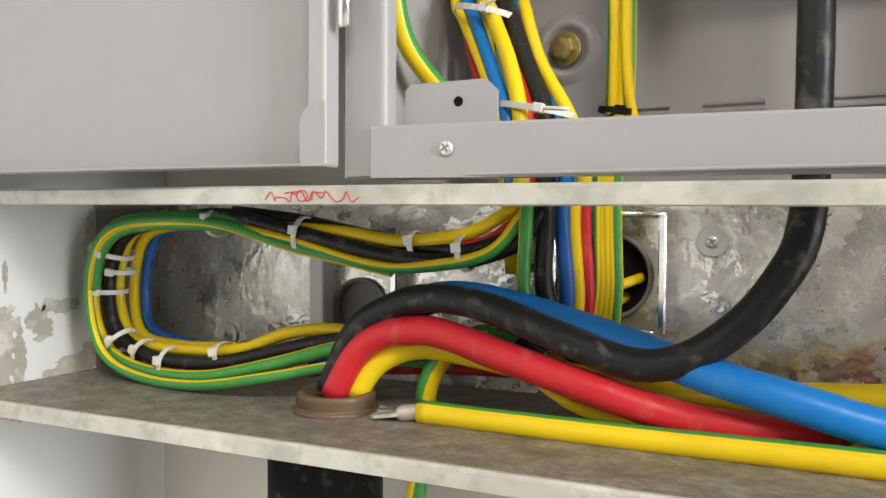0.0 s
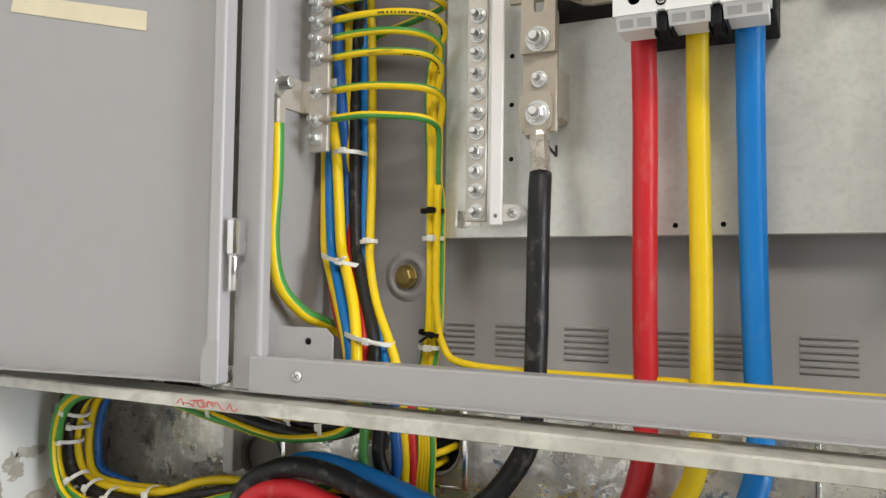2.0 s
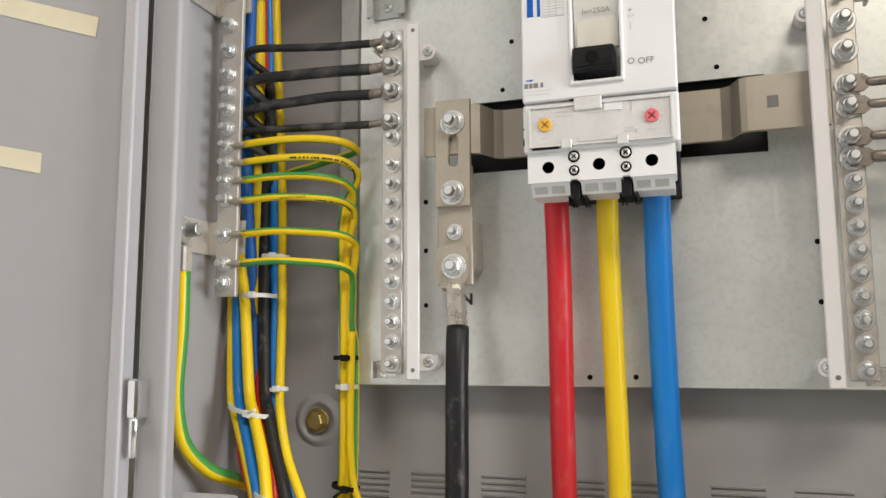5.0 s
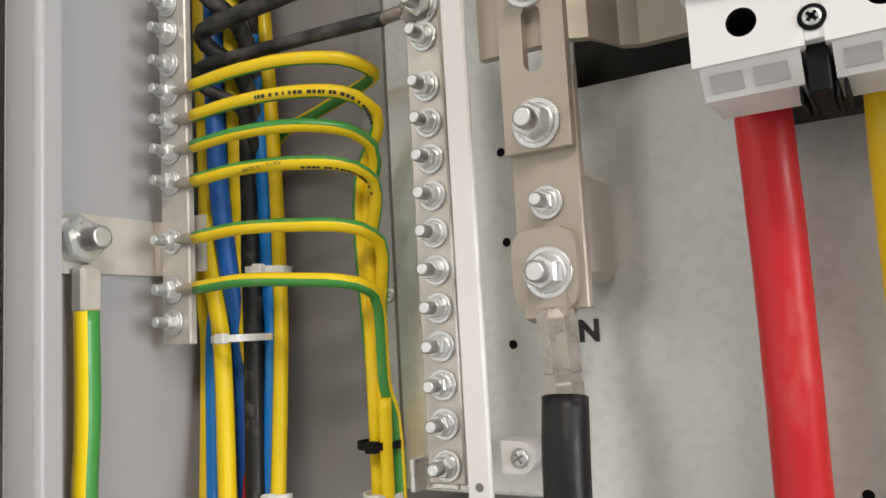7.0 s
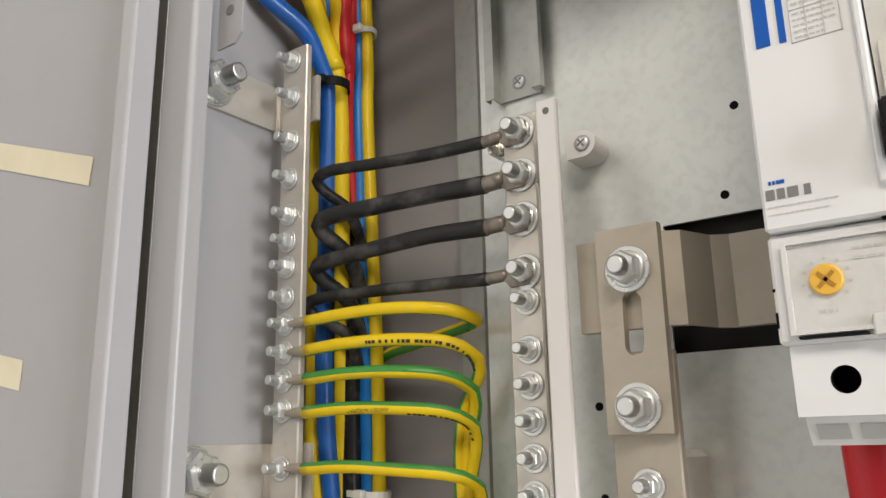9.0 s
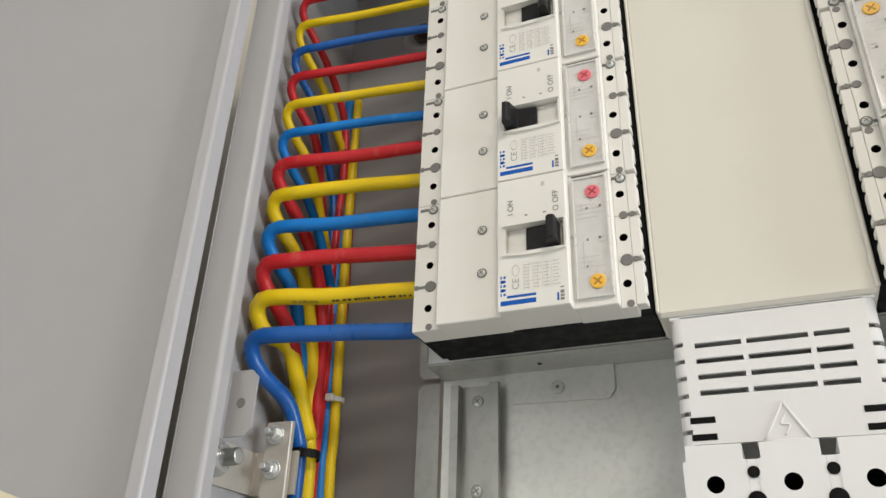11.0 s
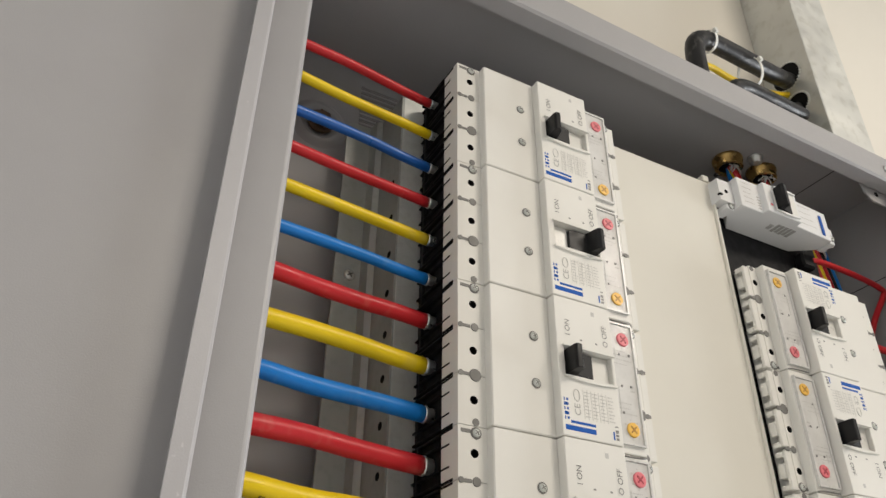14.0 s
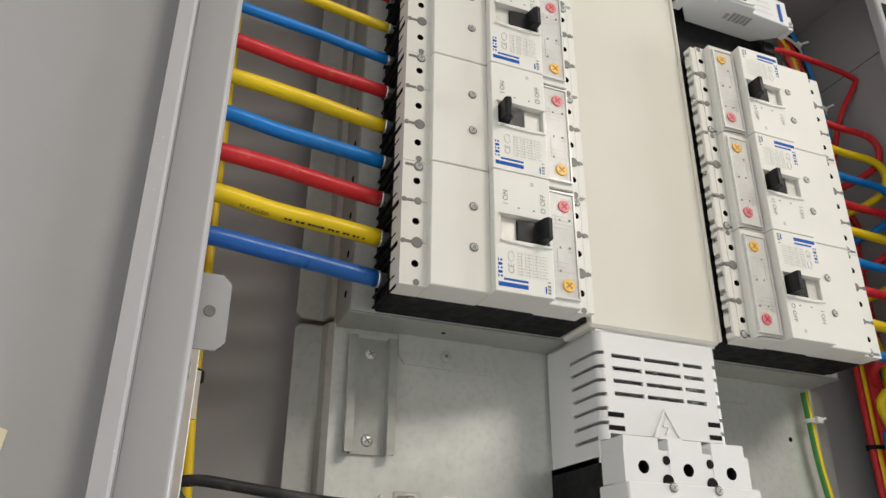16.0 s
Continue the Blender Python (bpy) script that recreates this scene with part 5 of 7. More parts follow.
# ---- main breaker with its slotted line-side shroud ----
main = thing("main_circuit_breaker", (0.1255, PL, 0.30), "white main breaker, black handle switched off, with vented shroud", "circuit breaker")
MX0, MX1 = 0.0735, 0.1785
bm = bmesh.new()
box(bm, (MX0 + 0.001, 0.432, 0.2990), (MX1 - 0.001, PL - 0.001, 0.4790), bev=0.001)
part("base", bm, BLACK, main, "black moulded base")
bm = bmesh.new()
wx0, wx1, wz0, wz1 = 0.1095, 0.1425, 0.3680, 0.4430
soften(bm, panel(bm, (MX0, wx0, wx1, MX1), (0.3570, wz0, wz1, 0.4585), [(1, 1)], 0.4010, 0.434), 0.0010)
case = part("cover", bm, WHITE_COOL, main, "white front cover")
bm = bmesh.new()
soften(bm, panel(bm, (wx0 - 0.002, wx0 + 0.0004, wx1 - 0.0004, wx1 + 0.002), (wz0 - 0.002, wz0 + 0.0004, wz1 - 0.0004, wz1 + 0.002), [(1, 1)], 0.3985, 0.4025), 0.0006)
part("window_frame", bm, WHITE_COOL, case)
bm = bmesh.new()
prism(bm, [(0.4200, wz0), (0.4200, wz1), (0.4050, wz1), (0.4095, 0.4330), (0.4070, 0.4310), (0.4085, 0.4160), (0.4110, 0.3900), (0.4110, wz0)], wx0 + 0.0006, wx1 - 0.0006, "x")
part("handle_slide", bm, WINDOW, case, "pale handle slide")
part("handle_label", one((0.1120, 0.4075, 0.3935), (0.1408, 0.4112, 0.4140), bev=0.0002), CREAM, case, "cream blank label")
letters("lettering", "In=250A", 0.0056, PRINT_GREY, case, Matrix.Translation((0.1258, 0.4064, 0.4206)) @ X90, "")
bm = bmesh.new()
prism(bm, [(0.4150, 0.3720), (0.4150, 0.3900), (0.4010, 0.3910), (0.3925, 0.3900), (0.3910, 0.3880), (0.3915, 0.3750), (0.3940, 0.3728)], 0.1108, 0.1385, "x")
bmesh.ops.bevel(bm, geom=bm.edges[:], offset=0.0010, segments=2, affect="EDGES")
knob = part("handle", bm, HANDLE, main, "chunky black handle, switched off")
bm = bmesh.new()
lathe(bm, [(0, 0.0044), (0.0004, 0.0044), (0.0006, 0.0034), (0.0003, 0.0026)], (0.1245, 0.3912, 0.3815), (0, -1, 0), 20)
part("handle_screw", bm, HOLE, knob)
# trip unit
bm = bmesh.new()
box(bm, (MX0 - 0.0004, 0.4040, 0.3215), (MX1 + 0.0004, 0.436, 0.3565), bev=0.0012)
unit = part("trip_unit", bm, WHITE_COOL, main, "white adjustable trip unit")
part("trip_cover", one((MX0 + 0.0040, 0.4022, 0.3245), (MX1 - 0.0035, 0.4050, 0.3525), bev=0.0008), CLEAR_COVER, unit, "clear sealing cover")
for x, m, n in ((0.0892, DIAL_YELLOW, "yellow setting dial"), (0.1613, DIAL_RED, "red setting dial")):
    bm = bmesh.new()
    lathe(bm, [(0, 0.0048), (0.0012, 0.0048), (0.0014, 0.0042)], (x, 0.4022, 0.3400), (0, -1, 0), 24)
    part("dial", bm, m, unit, n)
    bm = bmesh.new()
    cross_slot(bm, x, 0.3400, 0.4007, 0.0032, 0.0006)
    part("slot", bm, DIAL_YELLOW_DARK if m is DIAL_YELLOW else DIAL_RED_DARK, unit)
bm = bmesh.new()
strip(bm, 0.097, 0.3440, 0.112, 0.3500, 0.4021, 2, 0.0008)
strip(bm, 0.118, 0.3440, 0.134, 0.3505, 0.4021, 2, 0.0010)
strip(bm, 0.143, 0.3300, 0.150, 0.3340, 0.4021, 2, 0.0007)
strip(bm, 0.086, 0.3290, 0.094, 0.3320, 0.4021, 1, 0.0010)
strip(bm, 0.158, 0.3290, 0.166, 0.3320, 0.4021, 1, 0.0010)
for x in (0.0892, 0.1613):
    for k in range(9):
        a = math.radians(-40 + k * 32.5)
        quad(bm, x + 0.0066 * math.cos(a) - 0.0005, 0.3400 + 0.0066 * math.sin(a) - 0.0004, x + 0.0066 * math.cos(a) + 0.0005, 0.3400 + 0.0066 * math.sin(a) + 0.0004, 0.4020)
box(bm, (0.1500, 0.4018, 0.3295), (0.1518, 0.4023, 0.3320), bev=0.0001)
for a, b in (((0.1160, 0.4018, 0.3490), (0.1420, 0.4022, 0.3496)), ((0.140, 0.4018, 0.3445), (0.1405, 0.4022, 0.3520)), ((0.148, 0.4018, 0.3445), (0.1485, 0.4022, 0.3520)), ((0.0790, 0.4018, 0.3510), (0.0806, 0.4023, 0.3522)), ((0.1120, 0.4018, 0.3262), (0.1420, 0.4022, 0.3266)), ((0.112, 0.4018, 0.3262), (0.1124, 0.4022, 0.3290)), ((0.1416, 0.4018, 0.3262), (0.142, 0.4022, 0.3290))):
    box(bm, a, b, bev=0.00005)
tagged(part("printing", bm, PRINT_FAINT, unit, "small grey printed bars"), "small grey printed bars", kind="stuff")
bm = bmesh.new()
panel(bm, (0.0775, 0.0789, 0.1735, 0.1749), (0.3240, 0.3252, 0.3520, 0.3532), [(1, 1)], 0.4008, 0.4030)
part("cover_rim", bm, CLEAR_RIM, unit, "clear plastic rim of the sealing cover")
for x0, x1, z0, z1 in ((0.1095, 0.1285, 0.3480, 0.3572), (0.1000, 0.1075, 0.3218, 0.3285), (0.1380, 0.1455, 0.3218, 0.3285)):
    part("cover_clip", one((x0, 0.4004, z0), (x1, 0.4030, z1), bev=0.0006), CLEAR_RIM, unit, "clear clip of the sealing cover")
part("label_edge", one((0.1300, 0.4017, 0.3462), (0.1420, 0.4024, 0.3525), bev=0.0002), WHITE_COOL, unit)
part("cover_gap", one((0.0795, 0.4010, 0.3228), (0.0985, 0.4042, 0.3236), bev=0.0002), HOLE, unit)
part("seal_slot", one((MX0 - 0.0007, 0.4045, 0.3385), (MX0 + 0.0012, 0.4075, 0.3396), bev=0.0002), HOLE, unit)
part("seal_slot", one((0.1060, 0.4030, 0.3560), (0.1095, 0.4042, 0.3588), bev=0.0002), HOLE, unit)
part("seal_slot", one((MX0 - 0.0006, 0.4045, 0.327), (MX0 + 0.0012, 0.4065, 0.3320), bev=0.0002), HOLE, unit)
# load and line terminal blocks: three poles each
def pole_block(z0, z1, zc, slots_down):
    for k in range(3):
        cx = 0.0905 + k * 0.0350
        bm = bmesh.new()
        holed(bm, cx - 0.0150, z0, cx + 0.0150, z1, cx - 0.0005, zc, 0.0042, 0.4060, 0.012, 20, 0.013)
        box(bm, (cx - 0.0149, 0.4185, z0 + 0.0002), (cx + 0.0149, 0.440, z1 - 0.0002), bev=0.0005)
        pole = part("terminal_cover", bm, (WHITE_COOL, HOLE), main)
        bm = bmesh.new()
        zz = z0 - 0.0085 if slots_down else z1
        prism(bm, [(0.4075, zz), (0.4075, zz + 0.0082), (0.4380, zz + 0.0082), (0.4380, zz)] if not slots_down else [(0.4140, zz), (0.4080, zz + 0.0085), (0.4380, zz + 0.0085), (0.4380, zz)], cx - 0.0135, cx + 0.0135, "x")
        part("terminal_lip", bm, WHITE_COOL, pole)
        if slots_down:
            for d in (-0.0065, 0.0055):
                bm = bmesh.new()
                prism(bm, [(0.4121, zz + 0.0018), (0.4091, zz + 0.0062), (0.4115, zz + 0.0062), (0.4145, zz + 0.0018)], cx + d - 0.0045, cx + d + 0.0045, "x")
                part("slot", bm, SLOT_PALE, pole)
    for k in range(2):
        cx = 0.1080 + k * 0.0350
        bm = bmesh.new()
        box(bm, (cx - 0.0026, 0.4063, z0 + (0.0012 if slots_down else 0.0)), (cx + 0.0030, 0.436, z1), bev=0.0003)
        part("terminal_web", bm, WHITE_COOL, main)
        if slots_down:
            # two metal screws in the web, a dark notch and black fins of the base below it
            for z, r in ((zc + 0.0066, 0.0033), (zc - 0.0032, 0.0028)):
                bm = bmesh.new()
                lathe(bm, [(0, r + 0.0009), (0.0004, r + 0.0009), (0.0005, r + 0.0004)], (cx, 0.4062, z), (0, -1, 0), 20)
                ring = part("screw_recess", bm, HOLE, main)
                bm = bmesh.new()
                lathe(bm, [(0, r * 0.9), (0.0006, r * 0.86), (0.0008, r * 0.6)], (cx, 0.4058, z), (0, -1, 0), 18)
                screw = part("terminal_screw", bm, ZINC, ring)
                bm = bmesh.new()
                cross_slot(bm, cx, z, 0.4050, r * 0.6, 0.0005)
                part("recess", bm, HOLE, screw)
            part("phase_barrier", one((cx - 0.0028, 0.4100, z0 - 0.0125), (cx + 0.0028, 0.436, z0 + 0.0012), bev=0.0005), BLACK, main)
            for d in (-0.0058, -0.0035, 0.0033, 0.0056):
                part("base_fin", one((cx + d, 0.4150, z0 - 0.0135), (cx + d + 0.0009, 0.4400, z0 - 0.0086), bev=0.0002), BLACK, main)
        else:
            # a round bore, and a half-round one at the cover's edge
            for z, r in ((zc + 0.0052, 0.0029), (z0 + 0.0018, 0.0043)):
                bm = bmesh.new()
                lathe(bm, [(0, r), (0.0004, r)], (cx, 0.4061, z), (0, -1, 0), 22)
                part("terminal_bore", bm, HOLE, main)


pole_block(0.3000, 0.3214, 0.3105, True)
pole_block(0.4588, 0.4800, 0.4685, False)
for x in (0.1075, 0.1430):
    part("cover_screw", SCREW_SMALL, None, main, "", Matrix.Translation(Vector((x, 0.4008, 0.4560)) - main.location))
# printing on the cover
y = 0.4009
bm = bmesh.new()
box(bm, (0.0780, y - 0.0002, 0.4195), (0.0825, y + 0.0001, 0.4475), bev=0.00005)
box(bm, (0.0853, y - 0.0002, 0.4192), (0.0875, y + 0.0001, 0.4390), bev=0.00005)
for k in range(5):
    x = 0.0855 + k * 0.0038
    box(bm, (x, y - 0.0002, 0.4425), (x + 0.0031 - 0.0006 * (k % 2), y + 0.0001, 0.4468 - 0.0003 * (k % 2)), bev=0.00005)
tagged(part("maker_mark", bm, PRINT_BLUE, case, "blue bars of the maker's mark"), "blue bars of the maker's mark", kind="stuff")
bm = bmesh.new()
strip(bm, 0.0900, 0.4300, 0.1030, 0.4330, y, 1, 0.0010)
strip(bm, 0.0900, 0.4185, 0.1030, 0.4290, y, 5, 0.0006)
strip(bm, 0.0755, 0.3610, 0.0960, 0.3660, y, 2, 0.0004)
box(bm, (0.1492, y - 0.0002, 0.4020), (0.1498, y + 0.0001, 0.4065), bev=0.00005)
tagged(part("printing", bm, PRINT_FAINT, case, "small grey printed bars"), "small grey printed bars", kind="stuff")
bm = bmesh.new()
for a, b in ((0.0752, 0.0779), (0.0786, 0.0810), (0.0817, 0.0850), (0.0866, 0.0886)):
    box(bm, (a, y - 0.0002, 0.3672), (b, y + 0.0001, 0.3706), bev=0.00005)
tagged(part("model_mark", bm, PRINT_GREY, case, "grey bars of the model mark"), kind="stuff")
bm = bmesh.new()
for a, b in ((0.0764, 0.0772), (0.0776, 0.0784), (0.0787, 0.0812)):
    box(bm, (a, y - 0.0002, 0.3722), (b, y + 0.0001, 0.3734), bev=0.00005)
tagged(part("series_mark", bm, PRINT_BLUE, case), kind="stuff")
letters("lettering", "CE", 0.0060, PRINT_MID, case, Matrix.Translation((0.0928, y - 0.0002, 0.4365)) @ X90)
bm = bmesh.new()
sweep(bm, [(0.1005 + 0.0036 * math.cos(q * math.tau / 14), y, 0.4365 + 0.0020 * math.sin(q * math.tau / 14)) for q in range(15)], 0.0002, 5, step=0.001)
for z in (0.4335, 0.4295, 0.4180):
    box(bm, (0.0890, y - 0.0002, z), (0.1040, y + 0.0001, z + 0.0003), bev=0.00002)
for x in (0.0890, 0.0938, 0.0988, 0.1037):
    box(bm, (x, y - 0.0002, 0.4180), (x + 0.0003, y + 0.0001, 0.4335), bev=0.00002)
tagged(part("approval_mark", bm, PRINT_FAINT, case), kind="stuff")
letters("lettering", "OFF", 0.0062, PRINT_GREY, case, Matrix.Translation((0.1590, y - 0.0002, 0.3782)) @ X90)
letters("lettering", "O", 0.0062, PRINT_GREY, case, Matrix.Translation((0.1491, y - 0.0002, 0.3788)) @ X90)
letters("lettering", "+", 0.0060, PRINT_GREY, case, Matrix.Translation((0.1495, y - 0.0002, 0.4150)) @ X90)
letters("lettering", "TRIP", 0.0026, PRINT_FAINT, case, Matrix.Translation((0.1497, y - 0.0002, 0.4108)) @ X90)
# shroud
SX0, SX1, SZ0, SZ1, SY = 0.0745, 0.1795, 0.4930, 0.5650, 0.4260
bm = bmesh.new()
rows = [SZ0 + 0.0260 + k * 0.0090 for k in range(4)]
xs = (SX0, SX0 + 0.012, SX0 + 0.0365, SX0 + 0.0392, SX0 + 0.0700, SX0 + 0.0727, SX1 - 0.0150, SX1)
zs = [SZ0] + [q for r in rows for q in (r, r + 0.0030)] + [SZ1]
xs = (SX0 + 0.0060, *xs[1:-1], SX1 - 0.0060)
panel(bm, xs, zs, [(i, k) for i in (1, 3, 5) for k in (1, 3, 5, 7)], SY, SY + 0.0022)
shroud = part("shroud", bm, WHITE_COOL, main, "white slotted line-side shroud")
for x, s in ((SX0, 1), (SX1 - 0.0022, -1)):
    bm = bmesh.new()
    side = [SZ0 - 0.014 + k * 0.0098 for k in range(9)]
    yf, far = SY + 0.0060, (x if s > 0 else x + 0.0022)
    outline = [(PL - 0.004, SZ1), (PL - 0.004, SZ0 - 0.019), (yf, SZ0 - 0.019)]
    for r in side[1:8]:
        outline += [(yf, r), (SY + 0.036, r), (SY + 0.036, r + 0.0026), (yf, r + 0.0026)]
    prism(bm, outline + [(yf, SZ1)], x, x + 0.0022, "x")
    # each tooth bends round the corner
    cuts = [SZ0 - 0.019] + [q for r in side[1:8] for q in (r, r + 0.0026)] + [SZ1]
    for a, b in zip(cuts[::2], cuts[1::2]):
        turn = [math.radians(q) for q in range(0, 91, 15)]
        ring = [(far + s * 0.0060 * (1 - math.cos(q)), yf - 0.0060 * math.sin(q)) for q in turn]
        ring += [(far + s * (0.0060 - 0.0038 * math.cos(q)), yf - 0.0038 * math.sin(q)) for q in reversed(turn)]
        prism(bm, ring, max(a, SZ0), b, "z")
    bmesh.ops.remove_doubles(bm, verts=bm.verts[:], dist=0.00002)
    part("shroud_side", bm, WHITE_COOL, shroud)
bm = bmesh.new()
for k in range(3):
    a, b = [(0.1148, 0.4925), (0.1372, 0.4925), (0.1260, 0.5125)][k], [(0.1372, 0.4925), (0.1260, 0.5125), (0.1148, 0.4925)][k]
    sweep(bm, [(a[0], SY - 0.0002, a[1]), ((a[0] + b[0]) / 2, SY - 0.0002, (a[1] + b[1]) / 2), (b[0], SY - 0.0002, b[1])], 0.0009, 6)
sweep(bm, [(0.1273, SY - 0.0002, 0.5068), (0.1240, SY - 0.0002, 0.5012), (0.1280, SY - 0.0002, 0.5004), (0.1253, SY - 0.0002, 0.4952)], 0.0005, 6, step=0.001)
part("warning_triangle", bm, WHITE_COOL, shroud, "moulded raised warning triangle")
part("shroud_top", one((SX0, SY, SZ1 - 0.001), (SX1, PL - 0.004, SZ1 + 0.001), bev=0.0004), WHITE_COOL, shroud)
for z in (0.4950, 0.5040):
    for x0, x1 in ((SX0 + 0.0052, SX0 + 0.0180), (SX1 - 0.0165, SX1 - 0.0058)):
        part("slot", one((x0, SY - 0.0003, z), (x1, SY + 0.0004, z + 0.0034), bev=0.0001), HOLE, shroud)

# ---- small breaker at the top of the second column ----
mcb = thing("miniature_breaker", (0.24, 0.46, 0.868), "white miniature breaker on a black adapter, handle up", "circuit breaker")
MZ0, MZ1 = 0.8975, 0.9275
bm = bmesh.new()
prism(bm, [(0.1966, 0.4060), (0.2215, 0.4060), (0.2225, 0.4005), (0.2625, 0.4005), (0.2635, 0.4060), (0.3105, 0.4080), (0.3105, 0.4250), (0.2895, 0.4396), (0.2115, 0.4396), (0.1966, 0.4240)], MZ0, MZ1, "z")
bmesh.ops.bevel(bm, geom=bm.edges[:], offset=0.0006, segments=1, affect="EDGES")
body = part("body", bm, WHITE_COOL, mcb)
bm = bmesh.new()
holed(bm, 0.1795, MZ0 + 0.0040, 0.1964, MZ1 - 0.0040, 0.1882, 0.9124, 0.0020, 0.4125, 0.006, 16, 0.011)
part("terminal_end", bm, (WHITE_COOL, HOLE), body)
part("terminal_foot", one((0.1875, 0.4145, MZ0 - 0.0010), (0.1964, 0.4290, MZ0 + 0.0038), bev=0.0005), WHITE_COOL, body)
part("terminal_screw", SCREW_SMALL, None, body, "", Matrix.Translation((0.1925, 0.4143, MZ0 + 0.0018)))
for z in (MZ1 - 0.0012, MZ0 + 0.0085):
    part("notch", one((0.1790, 0.4115, z), (0.1822, 0.4145, z + 0.0022), bev=0.0002), HOLE, body)
for z, q in ((MZ0 + 0.0030, -1), (MZ1 - 0.0030, 1)):
    bm = bmesh.new()
    n = 10
    near = [(0.2320 + 0.0280 * i / n, z) for i in range(n + 1)]
    far = [(x, z + q * (0.0006 + 0.0016 * math.sin(math.pi * i / n))) for i, (x, _) in enumerate(near)]
    prism(bm, near + far[::-1], 0.3983, 0.4007, "y")
    part("window_rim", bm, WHITE_COOL, body)
part("window", one((0.2325, 0.3999, MZ0 + 0.0032), (0.2590, 0.4008, MZ1 - 0.0032), bev=0.0002), WINDOW, body)
bm = bmesh.new()
prism(bm, [(0.2335, 0.4001), (0.2325, 0.3920), (0.2340, 0.3895), (0.2375, 0.3900), (0.2385, 0.3975), (0.2500, 0.3985), (0.2505, 0.4001)], MZ0 + 0.0042, MZ1 - 0.0042, "z")
part("handle", bm, HANDLE, mcb, "black handle")
bm = bmesh.new()
for k in range(5):
    box(bm, (0.2470 + k * 0.0046, 0.4120, MZ0 - 0.0002), (0.2506 + k * 0.0046, 0.4235 - 0.0008 * (k % 2), MZ0 + 0.0003), bev=0.0001)
for k in range(3):
    box(bm, (0.2405 + k * 0.0016, 0.4150, MZ0 - 0.0002), (0.2416 + k * 0.0016, 0.4222, MZ0 + 0.0003), bev=0.0001)
tagged(part("printing", bm, PRINT_MID, body, "grey printed bars on the side"), kind="stuff")
bm = bmesh.new()
strip(bm, 0.2010, MZ0 + 0.0030, 0.2130, MZ1 - 0.0020, 0.4059, 5, 0.0008)
strip(bm, 0.2680, MZ0 + 0.0030, 0.2920, MZ1 - 0.0020, 0.4059, 4, 0.0008)
for k in range(5):
    box(bm, (0.2168, 0.4056, MZ0 + 0.0028 + k * 0.0030), (0.2206, 0.4062, MZ0 + 0.0036 + k * 0.0030), bev=0.0001)
tagged(part("front_printing", bm, PRINT_FAINT, body, "small grey printed bars"), kind="stuff")
part("maker_mark", one((0.2985, 0.4067, MZ0 + 0.0030), (0.3020, 0.4073, MZ1 - 0.0060), bev=0.0001), PRINT_BLUE, body, "blue bar of the maker's mark")
part("trip_flag", one((0.2262, 0.4000, MZ0 + 0.0065), (0.2290, 0.4007, MZ0 + 0.0085), bev=0.0001), DIAL_RED, body)
part("terminal_foot", one((0.3107, 0.4100, MZ0 - 0.0010), (0.3170, 0.4250, MZ0 + 0.0160), bev=0.0006), WHITE_COOL, body)
part("terminal_screw", SCREW_SMALL, None, body, "", Matrix.Translation((0.3138, 0.4098, MZ0 + 0.0050)))
bm = bmesh.new()
box(bm, (0.1850, 0.4400, 0.8420), (0.3295, 0.4640, 0.9260), bev=0.001)
box(bm, (0.2950, 0.4300, 0.8800), (0.3120, 0.4402, 0.8955), bev=0.002)
part("adapter", bm, BLACK, mcb, "black adapter plate")
part("adapter_stop", one((0.1850, 0.4320, 0.8440), (0.1910, 0.4402, 0.8500), bev=0.001), CREAM, mcb)

# brass glands in the roof, with their white-wrapped leads
for x, y in ((0.2650, 0.462), (0.3090, 0.459)):
    bm = bmesh.new()
    lathe(bm, [(0, 0.0150), (0.003, 0.0150), (0.0034, 0.0138), (0.011, 0.0138), (0.0118, 0.0130), (0.0118, 0.0105), (0.006, 0.0100)], (x, y, HIGH - T), (0, 0, -1), 28)
    g = solid("cable_gland", bm, BRASS, "brass cable gland in the cabinet roof", "cable gland", "roof cable glands")
    bm = bmesh.new()
    lathe(bm, [(0.0065, 0.0104), (0.0090, 0.0100), (0.0100, 0.0070)], (x, y, HIGH - T), (0, 0, -1), 20)
    part("seal", bm, BLACK, g)
    for m, e in ((RED, -0.010), (YELLOW, -0.004), (BLUE, 0.015)) if x < 0.3 else ((RED, 0.003), (BLACK_CABLE, 0.009)):
        cable([(x, y, HIGH - 0.012), (x + 0.006, y + 0.3 * e, HIGH - 0.022), (x + 0.024, 0.466, HIGH - 0.030 + 0.6 * e), (0.356 + 0.4 * e, 0.474, HIGH - 0.036 + 0.9 * e), (0.384 + e, 0.478, HIGH - 0.056 + 0.6 * e), (0.397 + e, 0.479, 0.925), (0.405 + e, 0.480, 0.875), (0.409 + e, 0.485, 0.80), (0.416 + e, 0.497, 0.55), (0.418 + 0.8 * e, 0.500, 0.04)], 0.0032, m, "thin lead from the roof gland down the cabinet side", "gland leads")
    bm = bmesh.new()
    rng = random.Random(int(x * 1000))
    for k in range(9):
        d = Vector((rng.uniform(-0.006, 0.012), rng.uniform(-0.008, 0.006), rng.uniform(-0.012, -0.004)))
        p = Vector((x + rng.uniform(-0.005, 0.006), y - 0.004, HIGH - 0.011))
        sweep(bm, [p, p + d * 0.5 + Vector((0.001, -0.002, 0)), p + d], 0.0006, 5, step=0.003)
    tagged(part("frayed_shield", bm, NYLON, g, "frayed white strands of cable shielding"), kind="stuff")
bm = bmesh.new()
